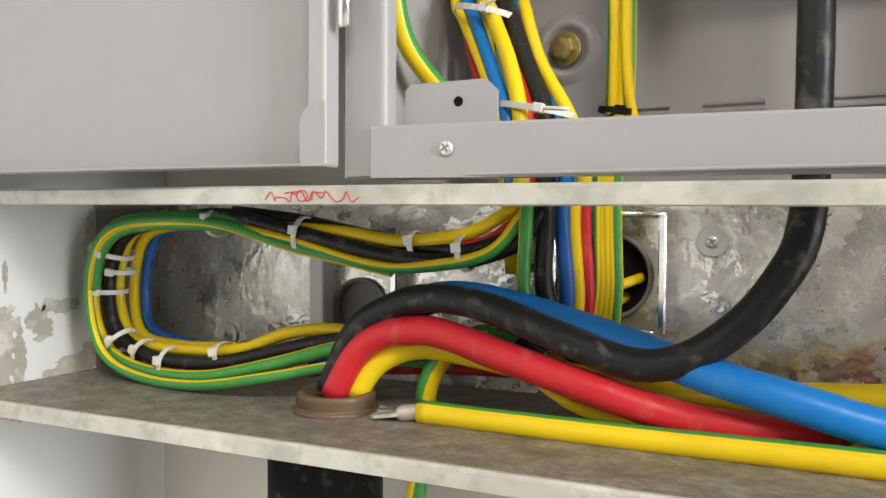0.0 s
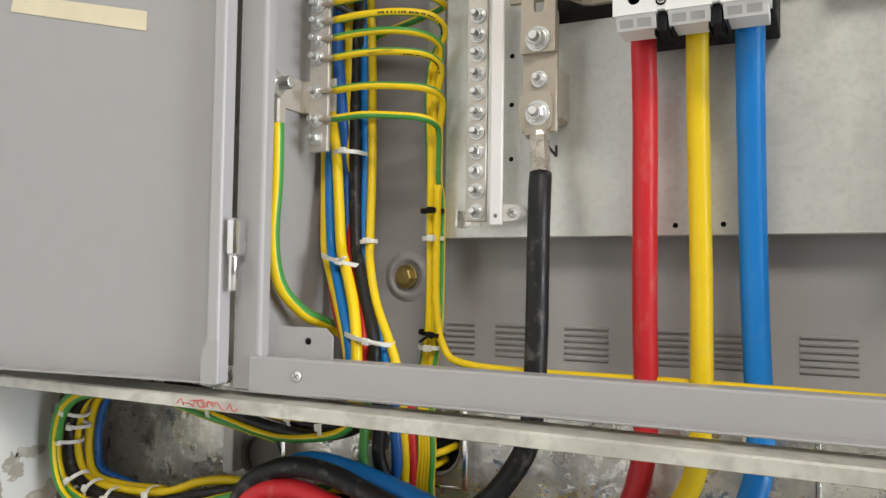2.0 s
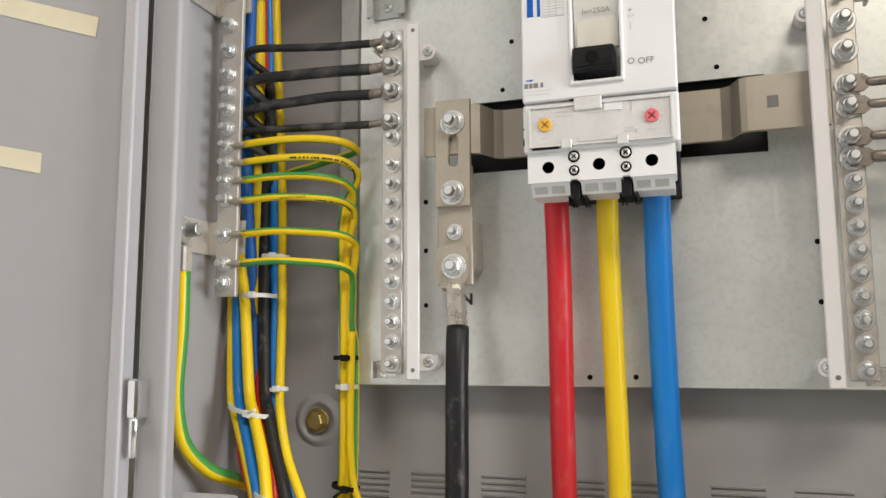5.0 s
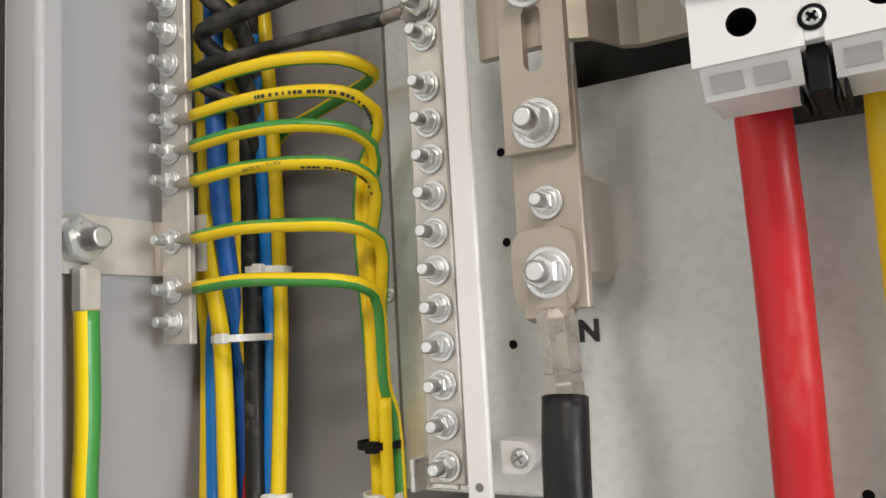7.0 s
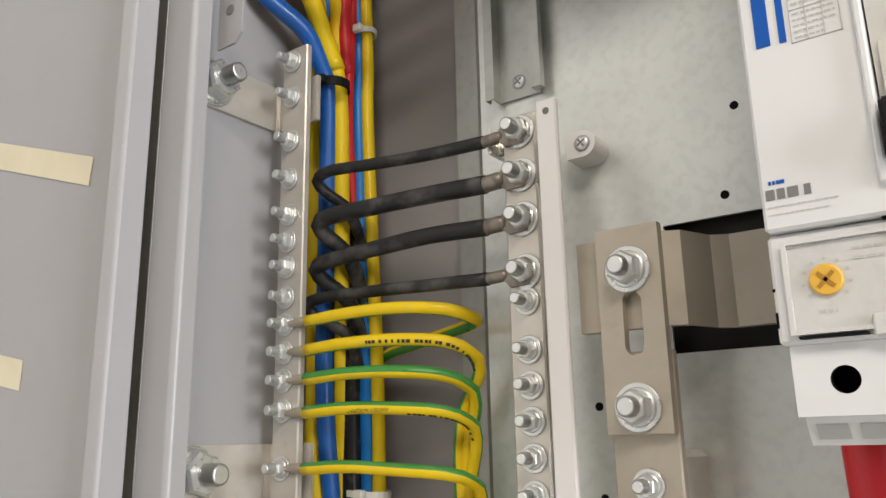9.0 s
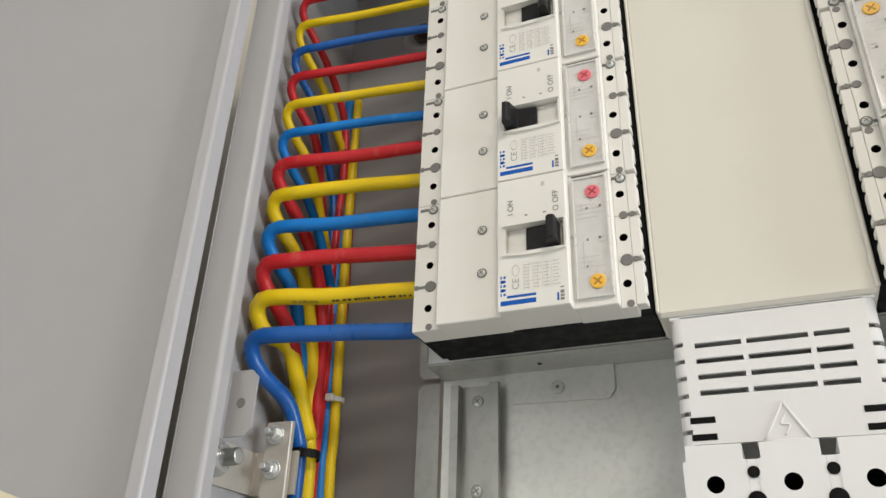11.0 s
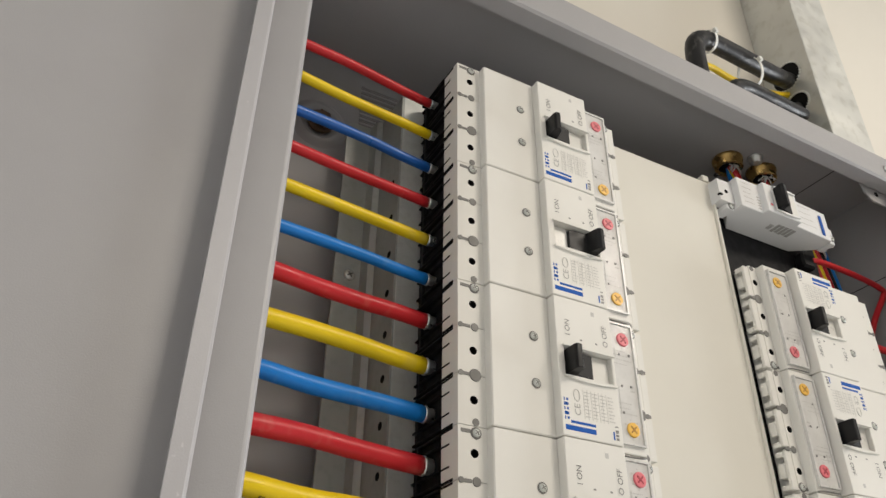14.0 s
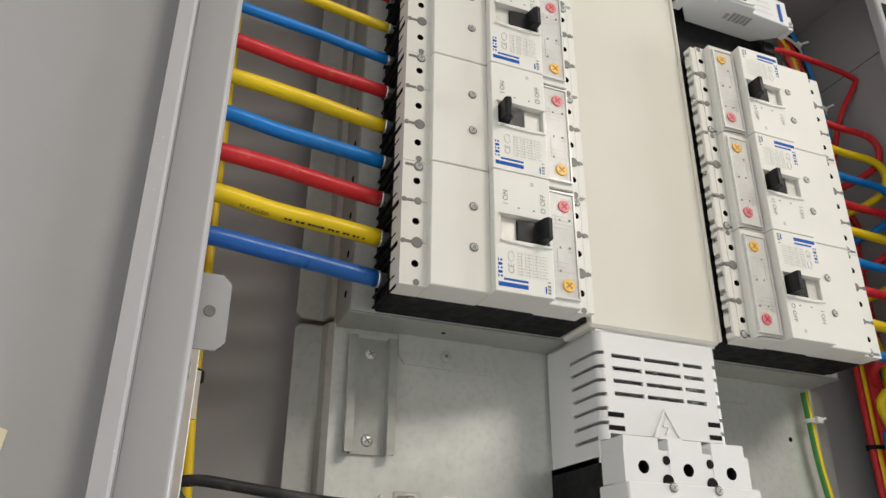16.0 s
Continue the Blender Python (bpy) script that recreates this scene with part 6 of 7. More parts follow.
lathe(bm, [(0, 0.0075), (0.002, 0.0075), (0.0022, 0.006), (0.006, 0.0058), (0.007, 0.003)], (0.2870, 0.4460, HIGH - T), (0, 0, -1), 18)
part("roof_screw", bm, ZINC, cab)
part("sheet_seam", one((0.3731, FRONT + 0.012, HIGH - T - 0.0004), (0.3740, BACK - T - 0.001, HIGH - T + 0.0002)), HOLE, cab, "dark seam between the roof sheets")
part("sheet_seam", one((RIGHT - T - 0.0004, FRONT + 0.012, 0.9186), (RIGHT - T + 0.0002, BACK - T - 0.001, 0.9194)), HOLE, cab, "dark seam in the side sheet")

# ---- neutral bars, one each side of the main breaker ----
def terminal_bar(name, xb, x_strip, zs, big, label, z0, z1, flip):
    ob = thing(name, (xb, PL, z0), label, "terminal bar", "neutral bars")
    bm = bmesh.new()
    box(bm, (xb - 0.0100, 0.4620, z0), (xb + 0.0080, 0.4660, z1), bev=0.0007)
    part("bar", bm, TIN_LIGHT, ob, "tinned copper bar")
    w = (x_strip - 0.0055, x_strip + 0.0050)
    bm = bmesh.new()
    box(bm, (w[0], 0.4470, z0 - 0.0045), (w[1], 0.4500, z1 - 0.0035), bev=0.0008)
    part("insulating_strip", bm, STRIP, ob, "white insulating strip")
    for z in (z0 + 0.003, z1 - 0.0095):
        bm = bmesh.new()
        lathe(bm, [(0, 0.0017), (0.0003, 0.0017)], (x_strip, 0.4470, z), (0, -1, 0), 12)
        part("bore", bm, RECESS, ob)
        s = -1 if flip else 1
        bm = bmesh.new()
        n = 10
        fz, fx, fr = (z - 0.0055 if z > 0.3 else z + 0.0055), 0.0008, 0.0068
        pts = [(x_strip - s * 0.008, fz - fr), (x_strip + s * fx, fz - fr)] + [(x_strip + s * (fx + fr * math.sin(math.pi * k / n)), fz - fr * math.cos(math.pi * k / n)) for k in range(1, n)] + [(x_strip + s * fx, fz + fr), (x_strip - s * 0.008, fz + fr)]
        prism(bm, pts, 0.4820, PL - 0.0004, "y")
        foot = part("foot", bm, STRIP, ob, "rounded white insulating foot")
        part("screw", SCREW, None, foot, "", Matrix.Translation((x_strip + s * fx, 0.4818, fz)))
        bm = bmesh.new()
        box(bm, (xb - s * 0.0180 - 0.0012, 0.462, z - 0.0070), (xb - s * 0.0180 + 0.0012, 0.480, z + 0.0070), bev=0.0004)
        box(bm, (xb - s * 0.0180, 0.470, z - 0.0065), (xb, 0.4715, z + 0.0065), bev=0.0003)
        part("clip", bm, SPANGLE, ob, "small steel clip")
    for k, z in enumerate(zs):
        m = NUT_M8 if k in big else NUT_M6
        part("bolt", m, None, ob, "", Matrix.Translation(Vector((xb, 0.4618, z)) - ob.location) @ pose(0, 0, 0, 0, (k * 47) % 60, 0))
    return ob


LZ = [0.4427, 0.4202, 0.3981, 0.3722, 0.3581] + [0.3354 - 0.01605 * k for k in range(10)] + [0.1739]
terminal_bar("neutral_bar", -0.0485, -0.0258, LZ, (0, 1, 2, 3), "tinned neutral bar with a row of zinc bolts and black cables", 0.1660, 0.4520, False)
RZ = [0.435, 0.413, 0.391, 0.3665, 0.3508, 0.3286, 0.314] + [0.2976 - 0.01575 * k for k in range(8)] + [0.1695]
terminal_bar("neutral_bar", 0.2905, 0.2705, RZ, (1, 2, 3, 4, 5, 6), "second tinned neutral bar with a row of zinc bolts", 0.1625, 0.4450, True)

# neutral link: a cranked crossbar, a slotted riser and a lower tail
link = thing("neutral_link", (0.10, PL, 0.30), "cranked tinned copper neutral link behind the main breaker", "busbar link")
bm = bmesh.new()
t = 0.005
front = [(-0.0200, 0.4580), (0.0180, 0.4580), (0.0260, 0.4620), (0.0330, 0.4790), (0.0400, 0.4830), (0.2080, 0.4830), (0.2150, 0.4790), (0.2180, 0.4700), (0.2205, 0.4645), (0.2250, 0.4622), (0.2300, 0.4620), (0.2795, 0.4620)]
prism(bm, front + [(x, y + t) for x, y in reversed(front)], 0.3395, 0.3795, "z")
part("crossbar", bm, TIN, link)
bm = bmesh.new()
box(bm, (0.2385, 0.4616, 0.3555), (0.2460, 0.4622, 0.3640), bev=0.0001)
part("square_hole", bm, RECESS, link)
bm = bmesh.new()
rx0, rx1, rz0, rz1, rc, rr = -0.0085, 0.0195, 0.2965, 0.3825, 0.0060, 0.0042
n = 24
inner = [(rc + rr * math.cos(math.tau * k / n), (0.3505 if k < n // 2 else 0.3320) + rr * math.sin(math.tau * k / n)) for k in range(n)]
outer = []
for k in range(n):
    a = math.tau * k / n + 1e-6
    c, q = math.cos(a), math.sin(a)
    g = 1 / max(abs(c), abs(q))
    outer.append(((rx0 + rx1) / 2 + c * g * (rx1 - rx0) / 2, (rz0 + rz1) / 2 + q * g * (rz1 - rz0) / 2))
rings = [[bm.verts.new((x, y, z)) for x, z in pts] for pts, y in ((outer, 0.4530), (inner, 0.4530), (inner, 0.4578), (outer, 0.4578))]
for a, b in zip(rings, rings[1:] + rings[:1]):
    for k in range(n):
        bm.faces.new((a[k], a[(k + 1) % n], b[(k + 1) % n], b[k]))
bmesh.ops.recalc_face_normals(bm, faces=bm.faces[:])
part("slotted_riser", bm, TIN, link, "slotted tinned riser bar")
part("tail_bar", one((-0.0090, 0.4582, 0.2345), (0.0196, 0.4635, 0.3300), bev=0.0007), TIN, link)
part("standoff", one((0.0010, 0.4640, 0.2460), (0.0180, PL - 0.0005, 0.2900), bev=0.003), TIN_LIGHT, link, "pale standoff block")
for z, m, y in ((0.3640, NUT_M10, 0.4530), (0.3070, NUT_M10, 0.4530), (0.2765, NUT_M6, 0.4580), (0.2490, NUT_M10, 0.4545)):
    part("bolt", m, None, link, "", Matrix.Translation(Vector((0.0055, y, z)) - link.location) @ pose(0, 0, 0, 0, 17, 0))
bm = bmesh.new()
prism(bm, [(-0.0085, 0.2375), (-0.0095, 0.2420), (-0.0100, 0.2580), (-0.0080, 0.2640), (-0.0030, 0.2665), (0.0105, 0.2665), (0.0155, 0.2640), (0.0172, 0.2580), (0.0168, 0.2420), (0.0155, 0.2375), (0.0120, 0.2340), (-0.0050, 0.2340)], 0.4545, 0.4580, "y")
prism(bm, [(0.4545, 0.2420), (0.4520, 0.2360), (0.4525, 0.2320), (0.4600, 0.2300), (0.4640, 0.2345), (0.4600, 0.2420)], -0.0045, 0.0125, "x")
palm = part("lug", bm, TIN, n_cable, "large tinned crimp lug")
bm = bmesh.new()
lathe(bm, [(0, 0.0078), (0.0010, 0.0082), (0.0080, 0.0081), (0.0090, 0.0075), (0.0120, 0.0075), (0.0130, 0.0081), (0.0330, 0.0080), (0.0365, 0.0075), (0.0370, 0.0068)], (0.0074, 0.4580, 0.1985), (-0.05, 0.0, 1), 8)
part("barrel", bm, CRIMP, palm, "bright crimped barrel")

# black neutral tails from the bar back into the wiring at the cabinet side
for k, (z, r, xb, zb) in enumerate(((0.4427, 0.0034, -0.1900, 0.4510), (0.4202, 0.0048, -0.1880, 0.4230), (0.3981, 0.0045, -0.1895, 0.3965), (0.3722, 0.0034, -0.1950, 0.3760))):
    c = cable([(-0.0685, 0.4600, z - 0.001), (-0.105, 0.4590, z + 0.0005), (-0.145, 0.461, (z + zb) / 2 + 0.001), (xb + 0.012, 0.4605, zb), (xb + 0.001, 0.4625, zb - 0.003), (xb + 0.004, 0.4680, zb - 0.010), (-0.1775, 0.4745, zb - 0.018), (-0.1775, 0.4840, zb - 0.028), (-0.1830, 0.4975, zb - 0.055), (-0.1855, 0.4985, 0.27), (-0.1855, 0.4985, 0.20), (-0.182, 0.498, 0.12)], r, DUSTY_BLACK, "dusty black neutral wire with a crimped lug", "neutral wires", ragged=0.03)
    lug(c, (-0.0685, 0.4600, z - 0.001), (-0.0485, 0.4600, z), r * 0.84, 0.0066, "dull tinned crimp lug", LUG)

# ---- earth bar on the cabinet side ----
earth = thing("earth_bar", (-0.197, 0.455, 0.232), "tinned earth bar with zinc bolts on two side brackets", "terminal bar")
part("bar", one((-0.2075, 0.4500, 0.2300), (-0.1870, 0.4545, 0.5330), bev=0.0007), TIN_LIGHT, earth)
EZ = [0.5235, 0.5000, 0.4716, 0.4479, 0.4256, 0.4096, 0.3941, 0.3766, 0.3611, 0.3453, 0.3297, 0.3136, 0.2830, 0.2579, 0.2417]
for k, z in enumerate(EZ):
    part("bolt", NUT_M6, None, earth, "", Matrix.Translation(Vector((-0.1985, 0.4498, z)) - earth.location) @ pose(0, 0, 0, 0, (k * 31) % 60, 0))
for z in (0.2815, 0.4990):
    bm = bmesh.new()
    prism(bm, [(-0.2205, 0.3920), (-0.2180, 0.3920), (-0.2180, 0.4545), (-0.2165, 0.4565), (-0.1840, 0.4565), (-0.1840, 0.4590), (-0.2175, 0.4590), (-0.2205, 0.4560)], z - 0.0145, z + 0.0145, "z")
    arm = part("bracket", bm, TIN_LIGHT, earth, "folded tinned bracket")
    part("bolt", NUT_M12, None, arm, "", Matrix.Translation((-0.2178, 0.4060, z)) @ pose(0, 0, 0, 0, 0, 90))

# earth wires from the bar across to the bundle
BX, BY = -0.0995, 0.486
EARTH_PATHS = {}
for k, (z, xt, y1, turn) in enumerate(((0.3611, -0.0825, 0.460, 1.15), (0.3453, -0.0830, 0.460, 1.15), (0.3297, -0.0870, 0.462, -2.5), (0.3120, -0.0850, 0.459, -2.95), (0.2830, -0.0830, 0.459, -2.95), (0.2579, -0.0850, 0.457, -0.1))):
    pts = [(-0.1800, 0.4480, z - 0.0002), (-0.150, 0.4485, z + 0.0010), (-0.120, 0.4530, z + 0.0010 - 0.0004 * k), (xt - 0.0140, y1 + 0.003, z - 0.0012 - 0.0004 * k), (xt - 0.0060, y1 + 0.013, z - 0.0070), (xt - 0.0062, y1 + 0.021, z - 0.0160)]
    if k == 0:
        pts = pts[:-2] + [(xt - 0.0065, y1 + 0.014, z - 0.0045), (xt - 0.0085, y1 + 0.022, z - 0.0060), (-0.108, 0.4890, z - 0.0078), (-0.140, 0.4970, z - 0.0115), (-0.172, 0.5050, z - 0.016), (-0.188, 0.5080, z - 0.032), (-0.191, 0.5080, 0.290), (-0.188, 0.5080, 0.18), (-0.176, 0.505, 0.09), (-0.165, 0.50, 0.03)]
    else:
        o = k - 3
        pts += [(BX + 0.0026 * o, BY - 0.002 * (k % 2), z - 0.052), (BX + 0.0028 * o, BY + 0.005 * (k % 2), 0.18), (BX + 0.0028 * o, BY + 0.004 * (k % 2), 0.08), (-0.1060 + 0.0028 * o, 0.490, 0.03), (-0.1055 + 0.003 * o, 0.492, -0.03), (-0.104 + 0.003 * o, 0.494, -0.075), (-0.06, 0.502, -0.100), (0.60, 0.502, -0.108)]
    EARTH_PATHS[k] = pts
    w = cable(pts, 0.0033, YELLOW, "green and yellow earth wire from the bar", "earth wires", GREEN, turn, 0.0, sides=3 if k in (0, 1, 5) else 5)
    bm = bmesh.new()
    lathe(bm, [(0, 0.0028), (0.010, 0.0028), (0.012, 0.0020), (0.019, 0.0018)], (-0.1795, 0.4490, z), (-1, 0, 0), 12)
    part("pin", bm, TIN, w, "tinned crimp pin")
# one earth wire runs along the cabinet floor
cable([(BX + 0.006, BY - 0.004, 0.20), (BX + 0.006, BY - 0.004, 0.10), (-0.086, 0.484, 0.060), (-0.064, 0.480, 0.0485), (0.0, 0.478, 0.0455), (0.09, 0.478, 0.0455), (0.20, 0.478, 0.0440), (0.30, 0.478, 0.0425), (0.40, 0.478, 0.041)], 0.0032, YELLOW, "yellow and green earth wire along the cabinet floor", "earth wires", GREEN, 0.9)
# printed marks along two earth wires: too small to read
bm = bmesh.new()
rng = random.Random(8)
print_marks(bm, smooth_path(EARTH_PATHS[1][:6], 0.0004), 0.0033, Vector((0, -0.95, -0.30)), -0.1370, -0.0880, 0.00085, rng)
print_marks(bm, smooth_path(EARTH_PATHS[3][:6], 0.0004), 0.0033, Vector((0, -0.60, -0.80)), -0.1150, -0.0880, 0.00070, rng)
wire_marks = solid("wire_print", bm, PRINT_BLACK, "rows of small black printed marks on the earth wires", "printed marks", kind="stuff")
letters("lettering", "450/750 V 16 SQ.MM BS EN", 0.0029, PRINT_BLACK, wire_marks, pose(-0.1370, 0.4462, 0.3112) @ X90 @ pose(0, 0, 0, 30, 0, 0) @ pose(0, 0, 0, 0, 0, 180))
tie((BX - 0.001, BY, 0.178), (0, 0, 1), 0.0098, 0.0085, BLACK, "black nylon cable tie round the earth wires")
tie((BX, BY, 0.154), (0, 0, 1), 0.0085, 0.0085)
tie((BX, BY, 0.072), (0.15, 0, 1), 0.0110, 0.0085, BLACK, "black nylon cable tie round the earth wires", tail=(-0.008, -0.004, -0.006))
tie((BX - 0.002, BY, 0.060), (0, 0, 1), 0.009, 0.0085)

# cabinet earth strap: a lug on the lower bracket bolt and a thick striped cable
st = cable([(-0.2080, 0.4070, 0.2480), (-0.2080, 0.4072, 0.200), (-0.2105, 0.4075, 0.150), (-0.2078, 0.415, 0.113), (-0.1990, 0.434, 0.090), (-0.1920, 0.450, 0.0815), (-0.1880, 0.470, 0.0740), (-0.184, 0.495, 0.060), (-0.180, 0.508, 0.03), (-0.176, 0.510, -0.03)], 0.0058, YELLOW, "thick green and yellow cabinet earth strap", "earth wires", GREEN, -2.6, 0.0, sides=3)
bm = bmesh.new()
box(bm, (-0.2125, 0.4015, 0.2470), (-0.2030, 0.4125, 0.2690), bev=0.0016)
prism(bm, [(0.3980, 0.2660), (0.4140, 0.2660), (0.4160, 0.2720), (0.4140, 0.2920), (0.3980, 0.2920), (0.3960, 0.2720)], -0.2160, -0.2138, "x")
part("lug", bm, TIN_LIGHT, st, "bent tinned crimp lug")

# ---- vertical run at the cabinet side ----
RUN = "vertical circuit cables"
for pts, r, m, lab in (
        ([(-0.2090, 0.4860, 0.66), (-0.2080, 0.4800, 0.57), (-0.2110, 0.4820, 0.50), (-0.2085, 0.4820, 0.333), (-0.2010, 0.4770, 0.27), (-0.1950, 0.4780, 0.2269), (-0.1811, 0.4660, 0.1502), (-0.1712, 0.4570, 0.1333), (-0.1538, 0.4440, 0.1006), (-0.1412, 0.4310, 0.0686), (-0.1387, 0.4280, 0.0477), (-0.1385, 0.4280, 0.026)], 0.0048, YELLOW, "yellow circuit cable in the vertical run"),
        # deep blue here holds the shade of the run in the cable's colour
        ([(-0.1945, 0.4740, 0.522), (-0.1970, 0.4790, 0.494), (-0.1985, 0.4810, 0.42), (-0.1980, 0.4805, 0.333), (-0.1930, 0.4820, 0.27), (-0.1930, 0.4900, 0.2287), (-0.1843, 0.4840, 0.1501), (-0.1746, 0.4750, 0.1327), (-0.1564, 0.4620, 0.0992), (-0.1394, 0.4490, 0.0664), (-0.1264, 0.4460, 0.0457), (-0.124, 0.446, 0.026)], 0.0056, DEEP_BLUE, "blue circuit cable from the lowest breaker"),
        ([(-0.1905, 0.4790, 0.528), (-0.1915, 0.4850, 0.495), (-0.1895, 0.4870, 0.333), (-0.1900, 0.4900, 0.25), (-0.1890, 0.4920, 0.12), (-0.175, 0.490, 0.04), (-0.165, 0.49, 0.0)], 0.0050, YELLOW, "yellow circuit cable from the lowest breaker"),
        ([(-0.2090, 0.4920, 0.50), (-0.2085, 0.4820, 0.33), (-0.2090, 0.4780, 0.26), (-0.2110, 0.4820, 0.2281), (-0.2021, 0.4710, 0.1500), (-0.1924, 0.4620, 0.1329), (-0.1733, 0.4490, 0.0997), (-0.1556, 0.4360, 0.0673), (-0.1498, 0.4330, 0.0463), (-0.149, 0.433, 0.026)], 0.0036, YELLOW, "yellow circuit cable with black printing"),
        ([(-0.1880, 0.5000, 0.44), (-0.1860, 0.4920, 0.38), (-0.1847, 0.4900, 0.333), (-0.1841, 0.4900, 0.28), (-0.1808, 0.4870, 0.2273), (-0.1705, 0.4750, 0.1502), (-0.1621, 0.4660, 0.1332), (-0.1462, 0.4530, 0.1002), (-0.1293, 0.4400, 0.0680), (-0.1274, 0.4370, 0.0470), (-0.127, 0.437, 0.026)], 0.0055, BLACK_CABLE, "black circuit cable in the vertical run"),
        ([(-0.2000, 0.5000, 0.85), (-0.1960, 0.5000, 0.70), (-0.1915, 0.5020, 0.54), (-0.1900, 0.5000, 0.50), (-0.1783, 0.4950, 0.333), (-0.1760, 0.4950, 0.26), (-0.1725, 0.4925, 0.2275), (-0.1660, 0.4800, 0.1502), (-0.1589, 0.4710, 0.1331), (-0.1429, 0.4580, 0.0999), (-0.1248, 0.4450, 0.0676), (-0.1178, 0.4420, 0.0468), (-0.116, 0.442, 0.026)], 0.0042, BLUE, "blue circuit cable in the vertical run"),
        ([(-0.1920, 0.5020, 0.85), (-0.1890, 0.5010, 0.70), (-0.1850, 0.5030, 0.54), (-0.1840, 0.5020, 0.50), (-0.1712, 0.4970, 0.333), (-0.1690, 0.4960, 0.26), (-0.1650, 0.4910, 0.2271), (-0.1585, 0.4780, 0.1503), (-0.1526, 0.4690, 0.1332), (-0.1385, 0.4560, 0.1002), (-0.1174, 0.4430, 0.0682), (-0.1079, 0.4400, 0.0477), (-0.105, 0.440, 0.026)], 0.0040, YELLOW, "yellow circuit cable bowed outwards"),
        ([(-0.1960, 0.5060, 0.80), (-0.1940, 0.4980, 0.60), (-0.1917, 0.4920, 0.50), (-0.1890, 0.4960, 0.43), (-0.1880, 0.5060, 0.36), (-0.1890, 0.5080, 0.28), (-0.2080, 0.4920, 0.2000), (-0.2016, 0.4760, 0.1500), (-0.1932, 0.4670, 0.1327), (-0.1794, 0.4540, 0.0991), (-0.1598, 0.4410, 0.0664), (-0.1529, 0.4380, 0.0453), (-0.152, 0.438, 0.026)], 0.0034, RED, "red circuit cable in the vertical run"),
        ([(-0.2070, 0.4960, 0.50), (-0.2040, 0.4880, 0.33), (-0.2015, 0.4820, 0.26), (-0.2050, 0.4810, 0.2276), (-0.1934, 0.4690, 0.1501), (-0.1840, 0.4600, 0.1330), (-0.1670, 0.4470, 0.1000), (-0.1505, 0.4340, 0.0677), (-0.1464, 0.4310, 0.0468), (-0.146, 0.431, 0.026)], 0.0042, BLUE, "dark blue circuit cable in the vertical run"),
        ([(-0.1990, 0.5120, 0.85), (-0.1930, 0.5100, 0.70), (-0.1900, 0.5080, 0.63), (-0.2020, 0.5150, 0.55), (-0.2040, 0.5180, 0.45), (-0.2000, 0.5180, 0.28), (-0.1890, 0.4960, 0.2000), (-0.1797, 0.4800, 0.1502), (-0.1694, 0.4690, 0.1331), (-0.1514, 0.4540, 0.1001), (-0.1387, 0.4400, 0.0677), (-0.1363, 0.4370, 0.0466), (-0.136, 0.437, 0.026)], 0.0040, RED, "red circuit cable at the back of the run")):
    cable(pts, r, m, lab, RUN)
tie((-0.183, 0.483, 0.232), (0, 0, 1), 0.013, 0.019)
tie((-0.1775, 0.4640, 0.1345), (0.25, 0, 1), 0.0195, 0.0150, tail=(0.010, -0.004, 0.004))
tie((-0.1345, 0.4410, 0.0690), (0.2, 0, 1), 0.0220, 0.0160, tail=(0.018, -0.002, -0.002))
tie((-0.1610, 0.4790, 0.151), (-0.1, 0.1, 1), 0.0085, 0.006)
tie((-0.176, 0.494, 0.268), (0.05, 0, 1), 0.014, 0.010)
tie((-0.1930, 0.4770, 0.515), (0, 0, 1), 0.0115, 0.0105, BLACK, "black nylon cable tie round the vertical run", 0.006)
tie((-0.1885, 0.5025, 0.562), (0, 0, 1), 0.0085, 0.007)

# ---- load cables: from each outgoing breaker round into the vertical run ----
LOAD_PATHS = {}


